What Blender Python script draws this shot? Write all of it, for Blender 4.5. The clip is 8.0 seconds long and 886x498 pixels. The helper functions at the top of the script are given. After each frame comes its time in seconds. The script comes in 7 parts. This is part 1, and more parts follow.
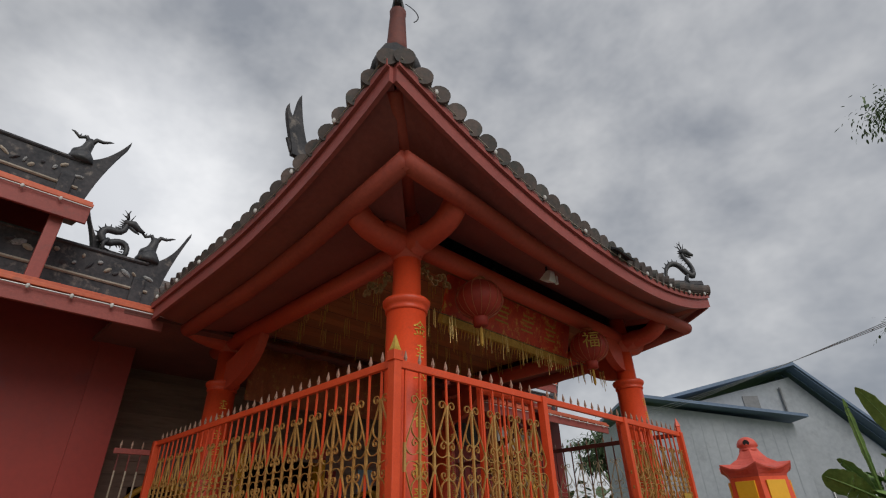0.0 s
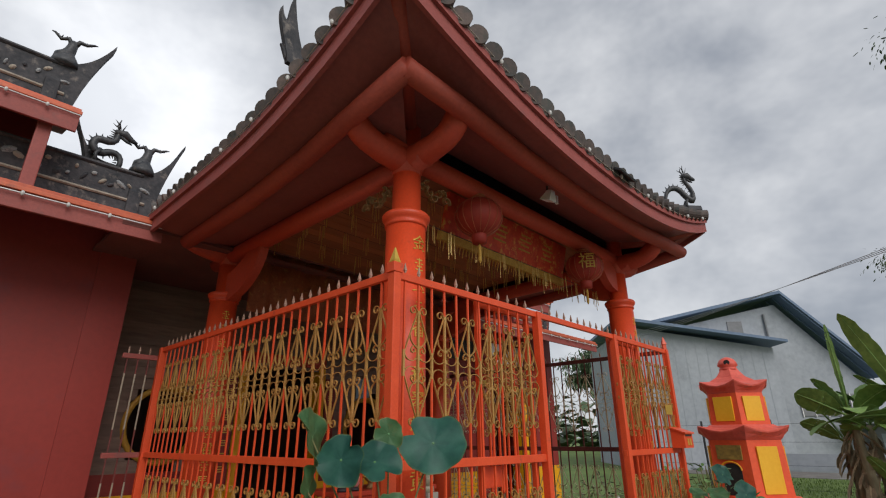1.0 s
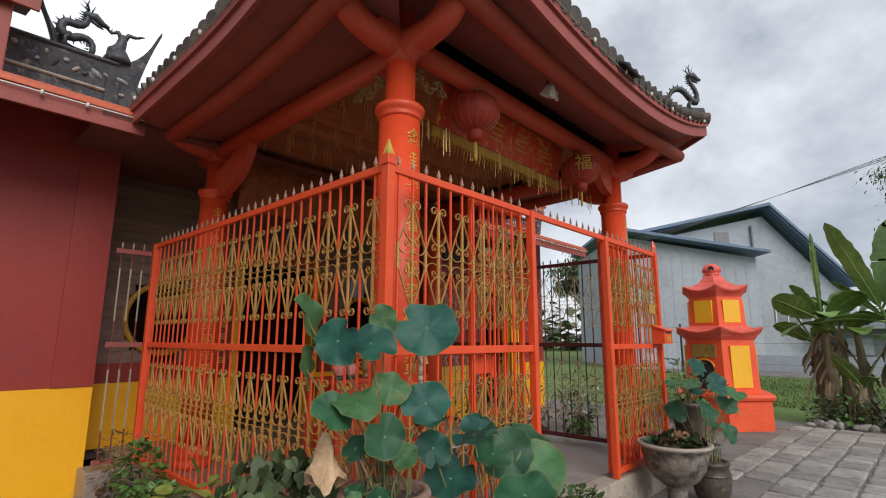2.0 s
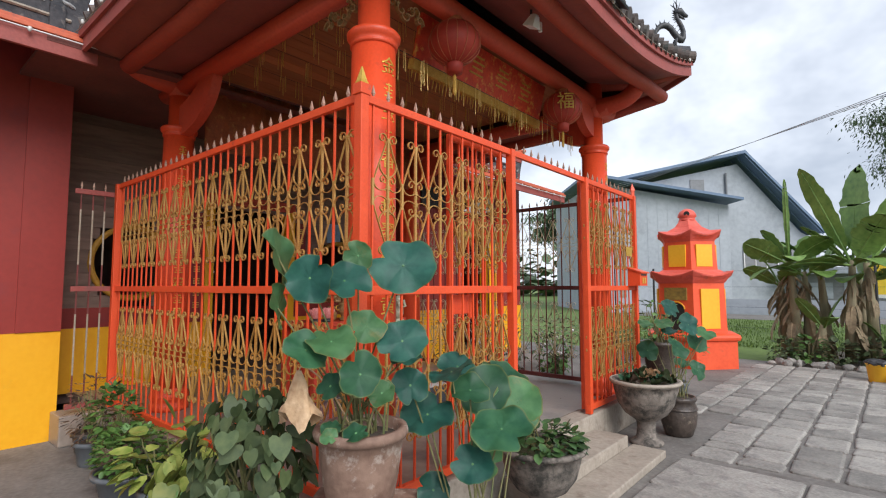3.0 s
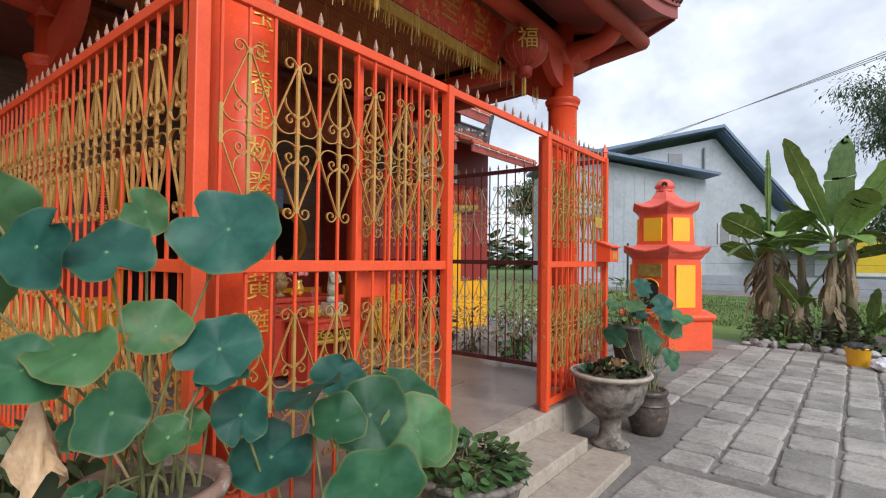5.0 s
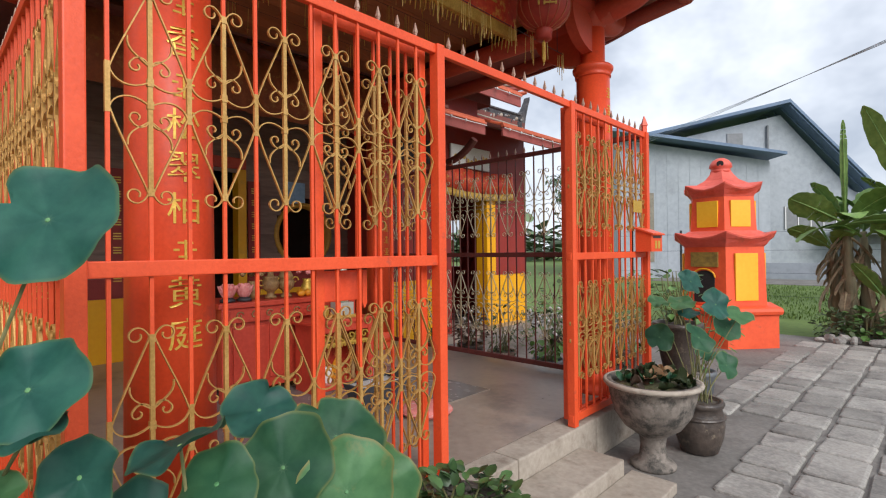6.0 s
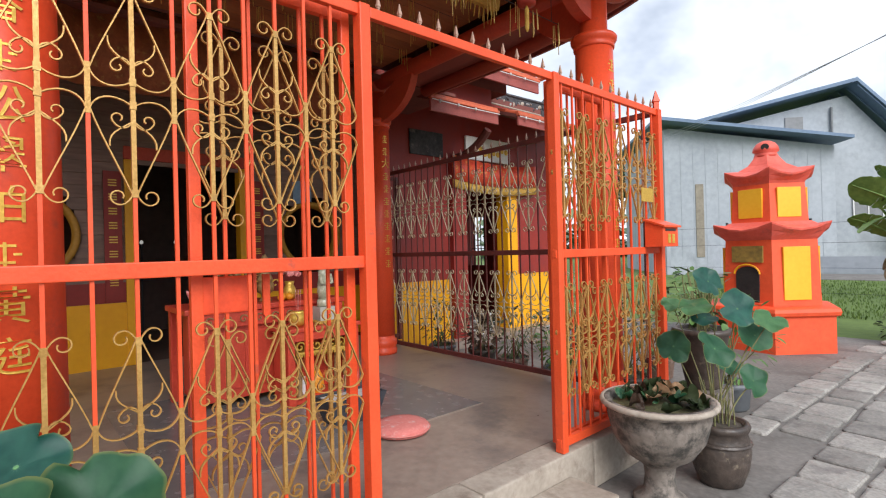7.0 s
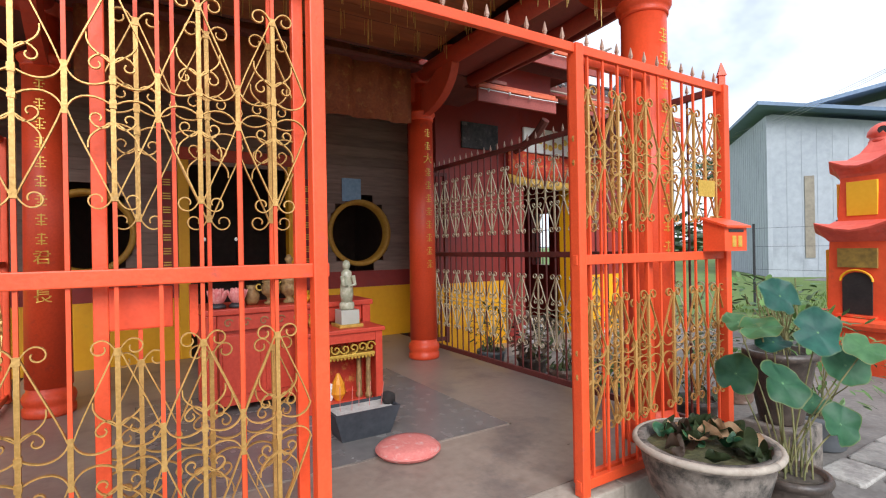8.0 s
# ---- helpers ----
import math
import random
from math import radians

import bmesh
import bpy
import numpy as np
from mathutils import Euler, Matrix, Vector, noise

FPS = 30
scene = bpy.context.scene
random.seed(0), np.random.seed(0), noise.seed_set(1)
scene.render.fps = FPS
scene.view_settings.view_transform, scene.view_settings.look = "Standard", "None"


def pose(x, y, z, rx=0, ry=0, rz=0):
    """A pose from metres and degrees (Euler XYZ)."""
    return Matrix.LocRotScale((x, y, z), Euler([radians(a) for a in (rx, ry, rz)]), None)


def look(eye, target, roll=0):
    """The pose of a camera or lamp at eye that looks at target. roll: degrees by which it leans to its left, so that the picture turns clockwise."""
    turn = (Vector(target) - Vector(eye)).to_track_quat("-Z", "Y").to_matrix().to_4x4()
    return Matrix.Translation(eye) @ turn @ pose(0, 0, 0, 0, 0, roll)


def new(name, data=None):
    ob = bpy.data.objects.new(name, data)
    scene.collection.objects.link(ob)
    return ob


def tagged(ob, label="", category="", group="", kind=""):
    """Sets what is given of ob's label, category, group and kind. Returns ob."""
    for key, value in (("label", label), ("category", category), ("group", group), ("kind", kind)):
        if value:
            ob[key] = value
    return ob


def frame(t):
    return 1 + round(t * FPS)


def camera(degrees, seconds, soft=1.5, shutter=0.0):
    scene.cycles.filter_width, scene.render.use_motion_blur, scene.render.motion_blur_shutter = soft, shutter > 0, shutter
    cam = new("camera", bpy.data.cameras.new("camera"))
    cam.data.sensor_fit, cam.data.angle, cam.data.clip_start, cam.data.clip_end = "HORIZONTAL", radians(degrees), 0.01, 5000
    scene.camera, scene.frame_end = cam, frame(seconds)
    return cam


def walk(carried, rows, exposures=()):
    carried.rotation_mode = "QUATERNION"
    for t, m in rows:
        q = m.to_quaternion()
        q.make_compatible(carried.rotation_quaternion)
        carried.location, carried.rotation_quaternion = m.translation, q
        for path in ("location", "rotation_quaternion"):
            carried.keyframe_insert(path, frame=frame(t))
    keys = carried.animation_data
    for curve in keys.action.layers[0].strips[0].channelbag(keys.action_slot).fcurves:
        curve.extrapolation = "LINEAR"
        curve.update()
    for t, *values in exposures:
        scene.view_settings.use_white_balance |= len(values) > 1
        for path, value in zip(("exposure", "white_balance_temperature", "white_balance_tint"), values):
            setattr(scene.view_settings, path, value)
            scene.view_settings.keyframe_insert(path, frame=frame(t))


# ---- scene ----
cam = camera(83.2, 8.0, soft=1.15)
PATH = [
    (0, (2.190, -1.854, 1.630), (0.985, -0.596, 2.614), -1.6),
    (0.5, (2.170, -1.847, 1.608), (0.923, -0.548, 2.477), -1),
    (1, (2.148, -1.841, 1.583), (0.859, -0.486, 2.291), -0.4),
    (1.5, (2.124, -1.827, 1.551), (0.802, -0.420, 2.073), -0),
    (2, (2.101, -1.808, 1.510), (0.766, -0.362, 1.866), 0.2),
    (3.5, (1.951, -1.623, 1.465), (0.701, -0.065, 1.560), 0.4),
    (4, (1.851, -1.439, 1.469), (0.648, 0.157, 1.537), 0.8),
    (4.5, (1.840, -1.156, 1.483), (0.649, 0.450, 1.532), 0.9),
    (6, (1.721, -0.305, 1.488), (0.346, 1.148, 1.498), -0.6),
    (6.5, (1.725, 0.010, 1.479), (0.294, 1.408, 1.483), -1.5),
    (7, (1.770, 0.350, 1.481), (0.267, 1.670, 1.488), -1.5),
    (7.5, (1.831, 0.647, 1.505), (0.235, 1.852, 1.510), -1.2),
    (8, (1.744, 0.923, 1.513), (0.046, 1.979, 1.512), -1),
]
walk(cam, [(t, look(eye, target, roll)) for t, eye, target, roll in PATH],
     exposures=[(0.0, 0.02, 6600, 10), (1.0, 0.30, 6500, 10), (2.0, 0.66, 6400, 10), (3.5, 1.13, 6150, 10), (4.5, 1.07, 6150, 10), (6.0, 1.04, 6250, 10), (7.0, 1.29, 6200, 10), (8.0, 1.48, 6050, 10)])

# ---- sky and fill light: a bright overcast day ----
world = bpy.data.worlds.new("sky")
scene.world = world
world.use_nodes = True
wn, wl = world.node_tree.nodes, world.node_tree.links
wn.clear()
w_out = wn.new("ShaderNodeOutputWorld")
w_bg = wn.new("ShaderNodeBackground")
w_tc = wn.new("ShaderNodeTexCoord")
w_map = wn.new("ShaderNodeMapping")
w_map.inputs["Scale"].default_value = (1.8, 1.8, 2.5)
w_n1 = wn.new("ShaderNodeTexNoise")
w_n1.inputs["Scale"].default_value = 1.6
w_n1.inputs["Detail"].default_value = 5
w_n1.inputs["Roughness"].default_value = 0.6
w_n1.inputs["Distortion"].default_value = 0.08
w_ramp = wn.new("ShaderNodeValToRGB")
w_ramp.color_ramp.elements[0].position, w_ramp.color_ramp.elements[0].color = 0.36, (0.30, 0.325, 0.37, 1)
w_ramp.color_ramp.elements[1].position, w_ramp.color_ramp.elements[1].color = 0.67, (0.63, 0.645, 0.67, 1)
w_sky = wn.new("ShaderNodeTexSky")
w_sky.sky_type, w_sky.sun_disc = "NISHITA", False
w_sky.sun_elevation, w_sky.sun_rotation = radians(36), radians(110)
w_sky_k = wn.new("ShaderNodeVectorMath")
w_sky_k.operation = "SCALE"
w_sky_k.inputs["Scale"].default_value = 0.05
w_mix = wn.new("ShaderNodeMix")
w_mix.data_type = "RGBA"
w_mix.inputs["Factor"].default_value = 0.85
# the brightest part of the cloud, where the sun stands behind it
w_dot = wn.new("ShaderNodeVectorMath")
w_dot.operation = "DOT_PRODUCT"
w_dot.inputs[1].default_value = Vector((-0.833, 0.145, 0.532)).normalized()
w_glow = wn.new("ShaderNodeMapRange")
w_glow.inputs["From Min"].default_value, w_glow.inputs["From Max"].default_value = 0.965, 0.999
w_glow.inputs["To Min"].default_value, w_glow.inputs["To Max"].default_value = 0.0, 0.42
w_add = wn.new("ShaderNodeVectorMath")
w_add.operation = "ADD"
wl.new(w_tc.outputs["Generated"], w_map.inputs["Vector"])
wl.new(w_map.outputs["Vector"], w_n1.inputs["Vector"])
wl.new(w_n1.outputs["Fac"], w_ramp.inputs["Fac"])
wl.new(w_sky.outputs["Color"], w_sky_k.inputs[0])
wl.new(w_sky_k.outputs["Vector"], w_mix.inputs["A"])
wl.new(w_ramp.outputs["Color"], w_mix.inputs["B"])
wl.new(w_tc.outputs["Generated"], w_dot.inputs[0])
wl.new(w_dot.outputs["Value"], w_glow.inputs["Value"])
wl.new(w_mix.outputs["Result"], w_add.inputs[0])
wl.new(w_glow.outputs["Result"], w_add.inputs[1])
wl.new(w_add.outputs["Vector"], w_bg.inputs["Color"])
wl.new(w_bg.outputs["Background"], w_out.inputs["Surface"])

# Wide soft lamp added at the front; the sun is behind the opposite cloud.
sky_fill_data = bpy.data.lights.new("sun", "SUN")
sky_fill_data.energy, sky_fill_data.angle, sky_fill_data.color = 1.5, radians(40), (1.0, 0.965, 0.925)
sun = new("sun", sky_fill_data)
sun.matrix_world = look((8.5, -3.0, 6.5), (0, 0, 0))


# ---- materials ----
def surface(name, dark, light, rough=0.6, metal=0.0, grain=30.0, patch=2.5, bump=0.15, per_piece=0.0, stain=None,
            stain_at=0.62, coat=0.0, stretch=(1, 1, 1), through_light=0.0, islands=0.0):
    """Two colours mixed at two scales, with fine relief; stain: a third colour in patches of its own."""
    m = bpy.data.materials.new(name)
    m.use_nodes = True
    n, l = m.node_tree.nodes, m.node_tree.links
    b = n["Principled BSDF"]
    tc, mp = n.new("ShaderNodeTexCoord"), n.new("ShaderNodeMapping")
    mp.inputs["Scale"].default_value = stretch
    l.new(tc.outputs["Object"], mp.inputs["Vector"])
    info = n.new("ShaderNodeObjectInfo")
    shift = n.new("ShaderNodeVectorMath")
    shift.operation = "ADD"
    scale = n.new("ShaderNodeMath")
    scale.operation = "MULTIPLY"
    scale.inputs[1].default_value = 37.0
    l.new(info.outputs["Random"], scale.inputs[0])
    l.new(mp.outputs["Vector"], shift.inputs[0])
    l.new(scale.outputs[0], shift.inputs[1])
    big, small = n.new("ShaderNodeTexNoise"), n.new("ShaderNodeTexNoise")
    big.inputs["Scale"].default_value, big.inputs["Detail"].default_value = patch, 5
    small.inputs["Scale"].default_value, small.inputs["Detail"].default_value = grain, 6
    for node in (big, small):
        l.new(shift.outputs["Vector"], node.inputs["Vector"])
    both = n.new("ShaderNodeMath")
    both.operation = "ADD"
    l.new(big.outputs["Fac"], both.inputs[0])
    l.new(small.outputs["Fac"], both.inputs[1])
    rng = n.new("ShaderNodeMapRange")
    rng.inputs["From Min"].default_value, rng.inputs["From Max"].default_value = 0.7, 1.3
    l.new(both.outputs[0], rng.inputs["Value"])
    mix = n.new("ShaderNodeMix")
    mix.data_type = "RGBA"
    mix.inputs["A"].default_value, mix.inputs["B"].default_value = (*dark, 1), (*light, 1)
    l.new(rng.outputs["Result"], mix.inputs["Factor"])
    colour = mix.outputs["Result"]
    if stain:
        sn, sr = n.new("ShaderNodeTexNoise"), n.new("ShaderNodeMapRange")
        sn.inputs["Scale"].default_value, sn.inputs["Detail"].default_value, sn.inputs["Roughness"].default_value = patch * 1.7, 8, 0.65
        l.new(shift.outputs["Vector"], sn.inputs["Vector"])
        sr.inputs["From Min"].default_value, sr.inputs["From Max"].default_value = stain_at - 0.06, stain_at + 0.1
        l.new(sn.outputs["Fac"], sr.inputs["Value"])
        sm = n.new("ShaderNodeMix")
        sm.data_type = "RGBA"
        l.new(sr.outputs["Result"], sm.inputs["Factor"])
        l.new(colour, sm.inputs["A"])
        sm.inputs["B"].default_value = (*stain, 1)
        colour = sm.outputs["Result"]
    if per_piece or islands:
        hsv = n.new("ShaderNodeHueSaturation")
        pr = n.new("ShaderNodeMapRange")
        spread = per_piece or islands
        pr.inputs["To Min"].default_value, pr.inputs["To Max"].default_value = 1 - spread, 1 + spread
        if islands:
            geo = n.new("ShaderNodeNewGeometry")
            l.new(geo.outputs["Random Per Island"], pr.inputs["Value"])
        else:
            l.new(info.outputs["Random"], pr.inputs["Value"])
        l.new(pr.outputs["Result"], hsv.inputs["Value"])
        l.new(colour, hsv.inputs["Color"])
        colour = hsv.outputs["Color"]
    l.new(colour, b.inputs["Base Color"])
    rr = n.new("ShaderNodeMapRange")
    rr.inputs["To Min"].default_value, rr.inputs["To Max"].default_value = max(rough - 0.1, 0.02), min(rough + 0.12, 1)
    l.new(small.outputs["Fac"], rr.inputs["Value"])
    l.new(rr.outputs["Result"], b.inputs["Roughness"])
    b.inputs["Metallic"].default_value = metal
    b.inputs["Coat Weight"].default_value = coat
    if through_light:
        b.inputs["Subsurface Weight"].default_value = through_light
        b.inputs["Subsurface Radius"].default_value = (0.01, 0.02, 0.005)
    if bump:
        bp = n.new("ShaderNodeBump")
        bp.inputs["Strength"].default_value, bp.inputs["Distance"].default_value = bump, 0.01
        l.new(both.outputs[0], bp.inputs["Height"])
        l.new(bp.outputs["Normal"], b.inputs["Normal"])
    return m


def glowing(name, colour, strength):
    m = bpy.data.materials.new(name)
    m.use_nodes = True
    b = m.node_tree.nodes["Principled BSDF"]
    b.inputs["Base Color"].default_value = b.inputs["Emission Color"].default_value = (*colour, 1)
    b.inputs["Emission Strength"].default_value = strength
    return m


ORANGE = surface("orange gloss paint", (0.66, 0.060, 0.016), (0.80, 0.085, 0.024), 0.42, grain=60, patch=3, bump=0.06, stain=(0.42, 0.05, 0.03), stain_at=0.68)
RAIL = surface("orange painted steel", (0.68, 0.068, 0.016), (0.80, 0.094, 0.025), 0.45, grain=90, patch=6, bump=0.1, stain=(0.30, 0.07, 0.05), stain_at=0.68)
GOLD = surface("gold painted iron", (0.44, 0.235, 0.06), (0.66, 0.39, 0.125), 0.34, 0.4, grain=120, patch=9, bump=0.12, stain=(0.33, 0.2, 0.08), stain_at=0.66)
GILT = surface("gilt paint", (0.62, 0.36, 0.05), (0.85, 0.58, 0.12), 0.35, 0.5, grain=80, bump=0.1)
TIP = surface("pale metal spear", (0.36, 0.20, 0.14), (0.54, 0.37, 0.28), 0.4, 0.2, grain=120, bump=0.05)
FASCIA = surface("faded red board paint", (0.26, 0.055, 0.045), (0.36, 0.085, 0.07), 0.6, grain=40, patch=2, bump=0.15, stain=(0.2, 0.07, 0.06), stain_at=0.63)
BEAM = surface("red beam paint", (0.46, 0.05, 0.022), (0.58, 0.076, 0.034), 0.55, grain=35, patch=2, bump=0.12)
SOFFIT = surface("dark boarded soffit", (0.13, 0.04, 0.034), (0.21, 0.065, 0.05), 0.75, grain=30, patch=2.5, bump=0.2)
TILE = surface("weathered clay roof tile", (0.06, 0.05, 0.047), (0.135, 0.098, 0.085), 0.8, grain=25, patch=4, bump=0.5, per_piece=0.25, stain=(0.055, 0.06, 0.055), stain_at=0.56)
RED_TILE = surface("orange glazed roof tile", (0.48, 0.085, 0.035), (0.62, 0.14, 0.06), 0.5, grain=25, patch=4, bump=0.3, per_piece=0.15, stain=(0.2, 0.09, 0.07), stain_at=0.64)
RIDGE = surface("blackened plaster ridge", (0.028, 0.03, 0.036), (0.085, 0.08, 0.085), 0.85, grain=22, patch=5, bump=0.6, stain=(0.22, 0.19, 0.17), stain_at=0.62)
STATUE = surface("grey green glazed figure", (0.02, 0.024, 0.03), (0.07, 0.068, 0.07), 0.5, grain=30, patch=8, bump=0.4, stain=(0.15, 0.12, 0.10), stain_at=0.64)
WALL_RED = surface("dark red wall paint", (0.235, 0.021, 0.014), (0.295, 0.030, 0.021), 0.55, grain=18, patch=1.2, bump=0.12, stain=(0.22, 0.03, 0.03), stain_at=0.62)
WALL_YELLOW = surface("yellow wall paint", (0.80, 0.36, 0.002), (0.86, 0.42, 0.006), 0.5, grain=18, patch=1.5, bump=0.12, stain=(0.62, 0.33, 0.03), stain_at=0.68)
PANEL_YELLOW = surface("bright yellow panel paint", (0.82, 0.40, 0.012), (0.88, 0.47, 0.025), 0.5, grain=20, patch=2, bump=0.08)
PLANK = surface("grey brown wall plank", (0.17, 0.105, 0.078), (0.29, 0.19, 0.145), 0.7, grain=26, patch=2, bump=0.3, per_piece=0.14, stretch=(1, 0.15, 1))
HALL_SHADE = surface("hall shade brown", (0.09, 0.052, 0.042), (0.14, 0.085, 0.066), 0.7, grain=10, bump=0.0)
CEMENT = surface("worn grey cement floor", (0.235, 0.185, 0.15), (0.35, 0.285, 0.235), 0.32, grain=16, patch=1.1, bump=0.12, stain=(0.145, 0.125, 0.115), stain_at=0.58)
CEMENT_IN = surface("polished dark cement", (0.15, 0.14, 0.135), (0.225, 0.21, 0.20), 0.24, grain=9, patch=0.9, bump=0.04)
KERB = surface("tan stone", (0.29, 0.245, 0.195), (0.42, 0.36, 0.295), 0.8, grain=30, patch=4, bump=0.35, per_piece=0.08, stain=(0.23, 0.18, 0.14), stain_at=0.6)
PAVER = surface("grey stone paver", (0.19, 0.177, 0.16), (0.37, 0.345, 0.31), 0.66, grain=40, patch=3.5, bump=0.5, per_piece=0.26, stain=(0.17, 0.155, 0.145), stain_at=0.58)
YARD = surface("stained concrete yard", (0.13, 0.118, 0.106), (0.24, 0.22, 0.20), 0.8, grain=25, patch=1.3, bump=0.4, stain=(0.12, 0.105, 0.095), stain_at=0.56)
GRASS = surface("grass", (0.075, 0.125, 0.02), (0.14, 0.205, 0.042), 0.9, grain=9, patch=0.4, bump=0.5)
SOIL = surface("damp soil", (0.04, 0.032, 0.024), (0.10, 0.08, 0.06), 0.9, grain=40, patch=8, bump=0.8)
MOSS = surface("mossy wet soil", (0.045, 0.042, 0.024), (0.13, 0.125, 0.055), 0.7, grain=45, patch=9, bump=0.8, stain=(0.20, 0.19, 0.10), stain_at=0.62)
POT = surface("weathered clay pot", (0.17, 0.098, 0.07), (0.29, 0.185, 0.135), 0.8, grain=30, patch=7, bump=0.4, stain=(0.50, 0.43, 0.37), stain_at=0.61)
STONE_POT = surface("mossy cement bowl", (0.125, 0.105, 0.088), (0.265, 0.225, 0.19), 0.85, grain=28, patch=6, bump=0.5, stain=(0.05, 0.045, 0.038), stain_at=0.52)
DARK_POT = surface("dark glazed jar", (0.04, 0.03, 0.025), (0.10, 0.075, 0.06), 0.4, grain=28, patch=8, bump=0.5, stain=(0.25, 0.2, 0.14), stain_at=0.64)
GREY_POT = surface("grey plastic pot", (0.09, 0.10, 0.11), (0.14, 0.15, 0.16), 0.5, grain=20, bump=0.1)


def leaf_surface(name, dark, light, rim, **kw):
    """A round leaf's skin: paler veins and a thin rim of another colour, by two values stored on its mesh."""
    m = surface(name, dark, light, 0.46, grain=22, patch=6, bump=0.1, **kw)
    n, l = m.node_tree.nodes, m.node_tree.links
    b = n["Principled BSDF"]
    src = b.inputs["Base Color"].links[0].from_socket
    pale = tuple(min(1.0, 0.55 * c + 0.45 * p) for c, p in zip(light, (0.32, 0.45, 0.26)))
    for value, lo, hi, top, colour in (("vein", 0.55, 1.0, 0.55, pale), ("radial", 0.93, 1.0, 0.75, rim)):
        at, rg, mx = n.new("ShaderNodeAttribute"), n.new("ShaderNodeMapRange"), n.new("ShaderNodeMix")
        at.attribute_name = value
        rg.inputs["From Min"].default_value, rg.inputs["From Max"].default_value, rg.inputs["To Max"].default_value = lo, hi, top
        mx.data_type = "RGBA"
        mx.inputs["B"].default_value = (*colour, 1)
        l.new(at.outputs["Fac"], rg.inputs["Value"])
        l.new(rg.outputs["Result"], mx.inputs["Factor"])
        l.new(src, mx.inputs["A"])
        src = mx.outputs["Result"]
    l.new(src, b.inputs["Base Color"])
    return m


LOTUS = leaf_surface("blue green lotus leaf", (0.016, 0.098, 0.076), (0.052, 0.19, 0.135), (0.16, 0.25, 0.10), per_piece=0.2)
LOTUS_PALE = leaf_surface("pale lotus leaf", (0.07, 0.20, 0.075), (0.15, 0.32, 0.13), (0.40, 0.30, 0.10), per_piece=0.16, stain=(0.26, 0.27, 0.10), stain_at=0.64)
LOTUS_MID = leaf_surface("mid green lotus leaf", (0.024, 0.12, 0.058), (0.075, 0.215, 0.098), (0.26, 0.29, 0.09), per_piece=0.2)
DRY = surface("dry papery leaf", (0.46, 0.28, 0.15), (0.66, 0.46, 0.28), 0.8, grain=40, patch=12, bump=0.5)
STEM = surface("brown green stem", (0.10, 0.12, 0.04), (0.22, 0.19, 0.08), 0.7, grain=40, patch=10, bump=0.2)
LEAF_DARK = surface("dull green leaf", (0.036, 0.064, 0.022), (0.098, 0.128, 0.048), 0.6, grain=30, patch=8, bump=0.2, islands=0.35)
LEAF_MID = surface("fresh green leaf", (0.05, 0.12, 0.022), (0.11, 0.21, 0.045), 0.5, grain=30, patch=8, bump=0.2, islands=0.35)
LEAF_BOWL = surface("dark glossy leaf", (0.025, 0.065, 0.020), (0.07, 0.135, 0.038), 0.42, grain=30, patch=8, bump=0.2, islands=0.4)
LEAF_LIME = surface("yellow green leaf", (0.13, 0.20, 0.03), (0.33, 0.35, 0.085), 0.5, grain=18, patch=14, bump=0.2, islands=0.3)
LEAF_RED = surface("reddish leaf", (0.07, 0.045, 0.03), (0.15, 0.09, 0.055), 0.6, grain=30, patch=8, bump=0.2, islands=0.4)
BANANA = surface("banana leaf", (0.075, 0.15, 0.028), (0.19, 0.30, 0.07), 0.5, grain=12, patch=2, bump=0.2, islands=0.12)
BANANA_DRY = surface("dry banana leaf", (0.20, 0.15, 0.09), (0.36, 0.28, 0.17), 0.8, grain=20, patch=5, bump=0.4, islands=0.3)
TRUNK = surface("pale fibrous stem", (0.15, 0.13, 0.075), (0.30, 0.25, 0.15), 0.8, grain=18, patch=5, bump=0.5, stretch=(1, 1, 0.2))
BARK = surface("dark bark", (0.05, 0.04, 0.03), (0.12, 0.095, 0.07), 0.9, grain=20, patch=4, bump=0.6)
TREE = surface("tree leaf", (0.055, 0.095, 0.045), (0.13, 0.18, 0.085), 0.6, grain=10, patch=1, bump=0.1, islands=0.4)
SHED = surface("pale cladding", (0.30, 0.325, 0.36), (0.40, 0.425, 0.46), 0.7, grain=4, patch=0.35, bump=0.1, stain=(0.26, 0.28, 0.30), stain_at=0.62)
SHED_ROOF = surface("blue grey sheet roof", (0.10, 0.15, 0.235), (0.16, 0.225, 0.33), 0.55, 0.1, grain=6, patch=0.6, bump=0.1)
SHED_GREY = surface("grey window band", (0.16, 0.165, 0.17), (0.24, 0.24, 0.25), 0.4, grain=5, patch=0.6, bump=0.05)
STEEL = surface("dark steel", (0.035, 0.035, 0.038), (0.07, 0.07, 0.075), 0.5, 0.5, grain=60, bump=0.1)
SOOT = surface("soot", (0.012, 0.010, 0.010), (0.03, 0.025, 0.022), 0.95, grain=30, patch=6, bump=0.3)
PINK = surface("faded pink cloth", (0.55, 0.15, 0.13), (0.66, 0.23, 0.20), 0.9, grain=60, patch=8, bump=0.3, stain=(0.62, 0.42, 0.38), stain_at=0.6)
CLOTH = surface("red satin cloth", (0.50, 0.035, 0.02), (0.70, 0.08, 0.03), 0.55, grain=30, patch=9, bump=0.3, stain=(0.72, 0.40, 0.08), stain_at=0.60)
CLOTH_Y = surface("yellow fringe", (0.40, 0.22, 0.03), (0.60, 0.37, 0.07), 0.7, grain=90, patch=14, bump=0.5)
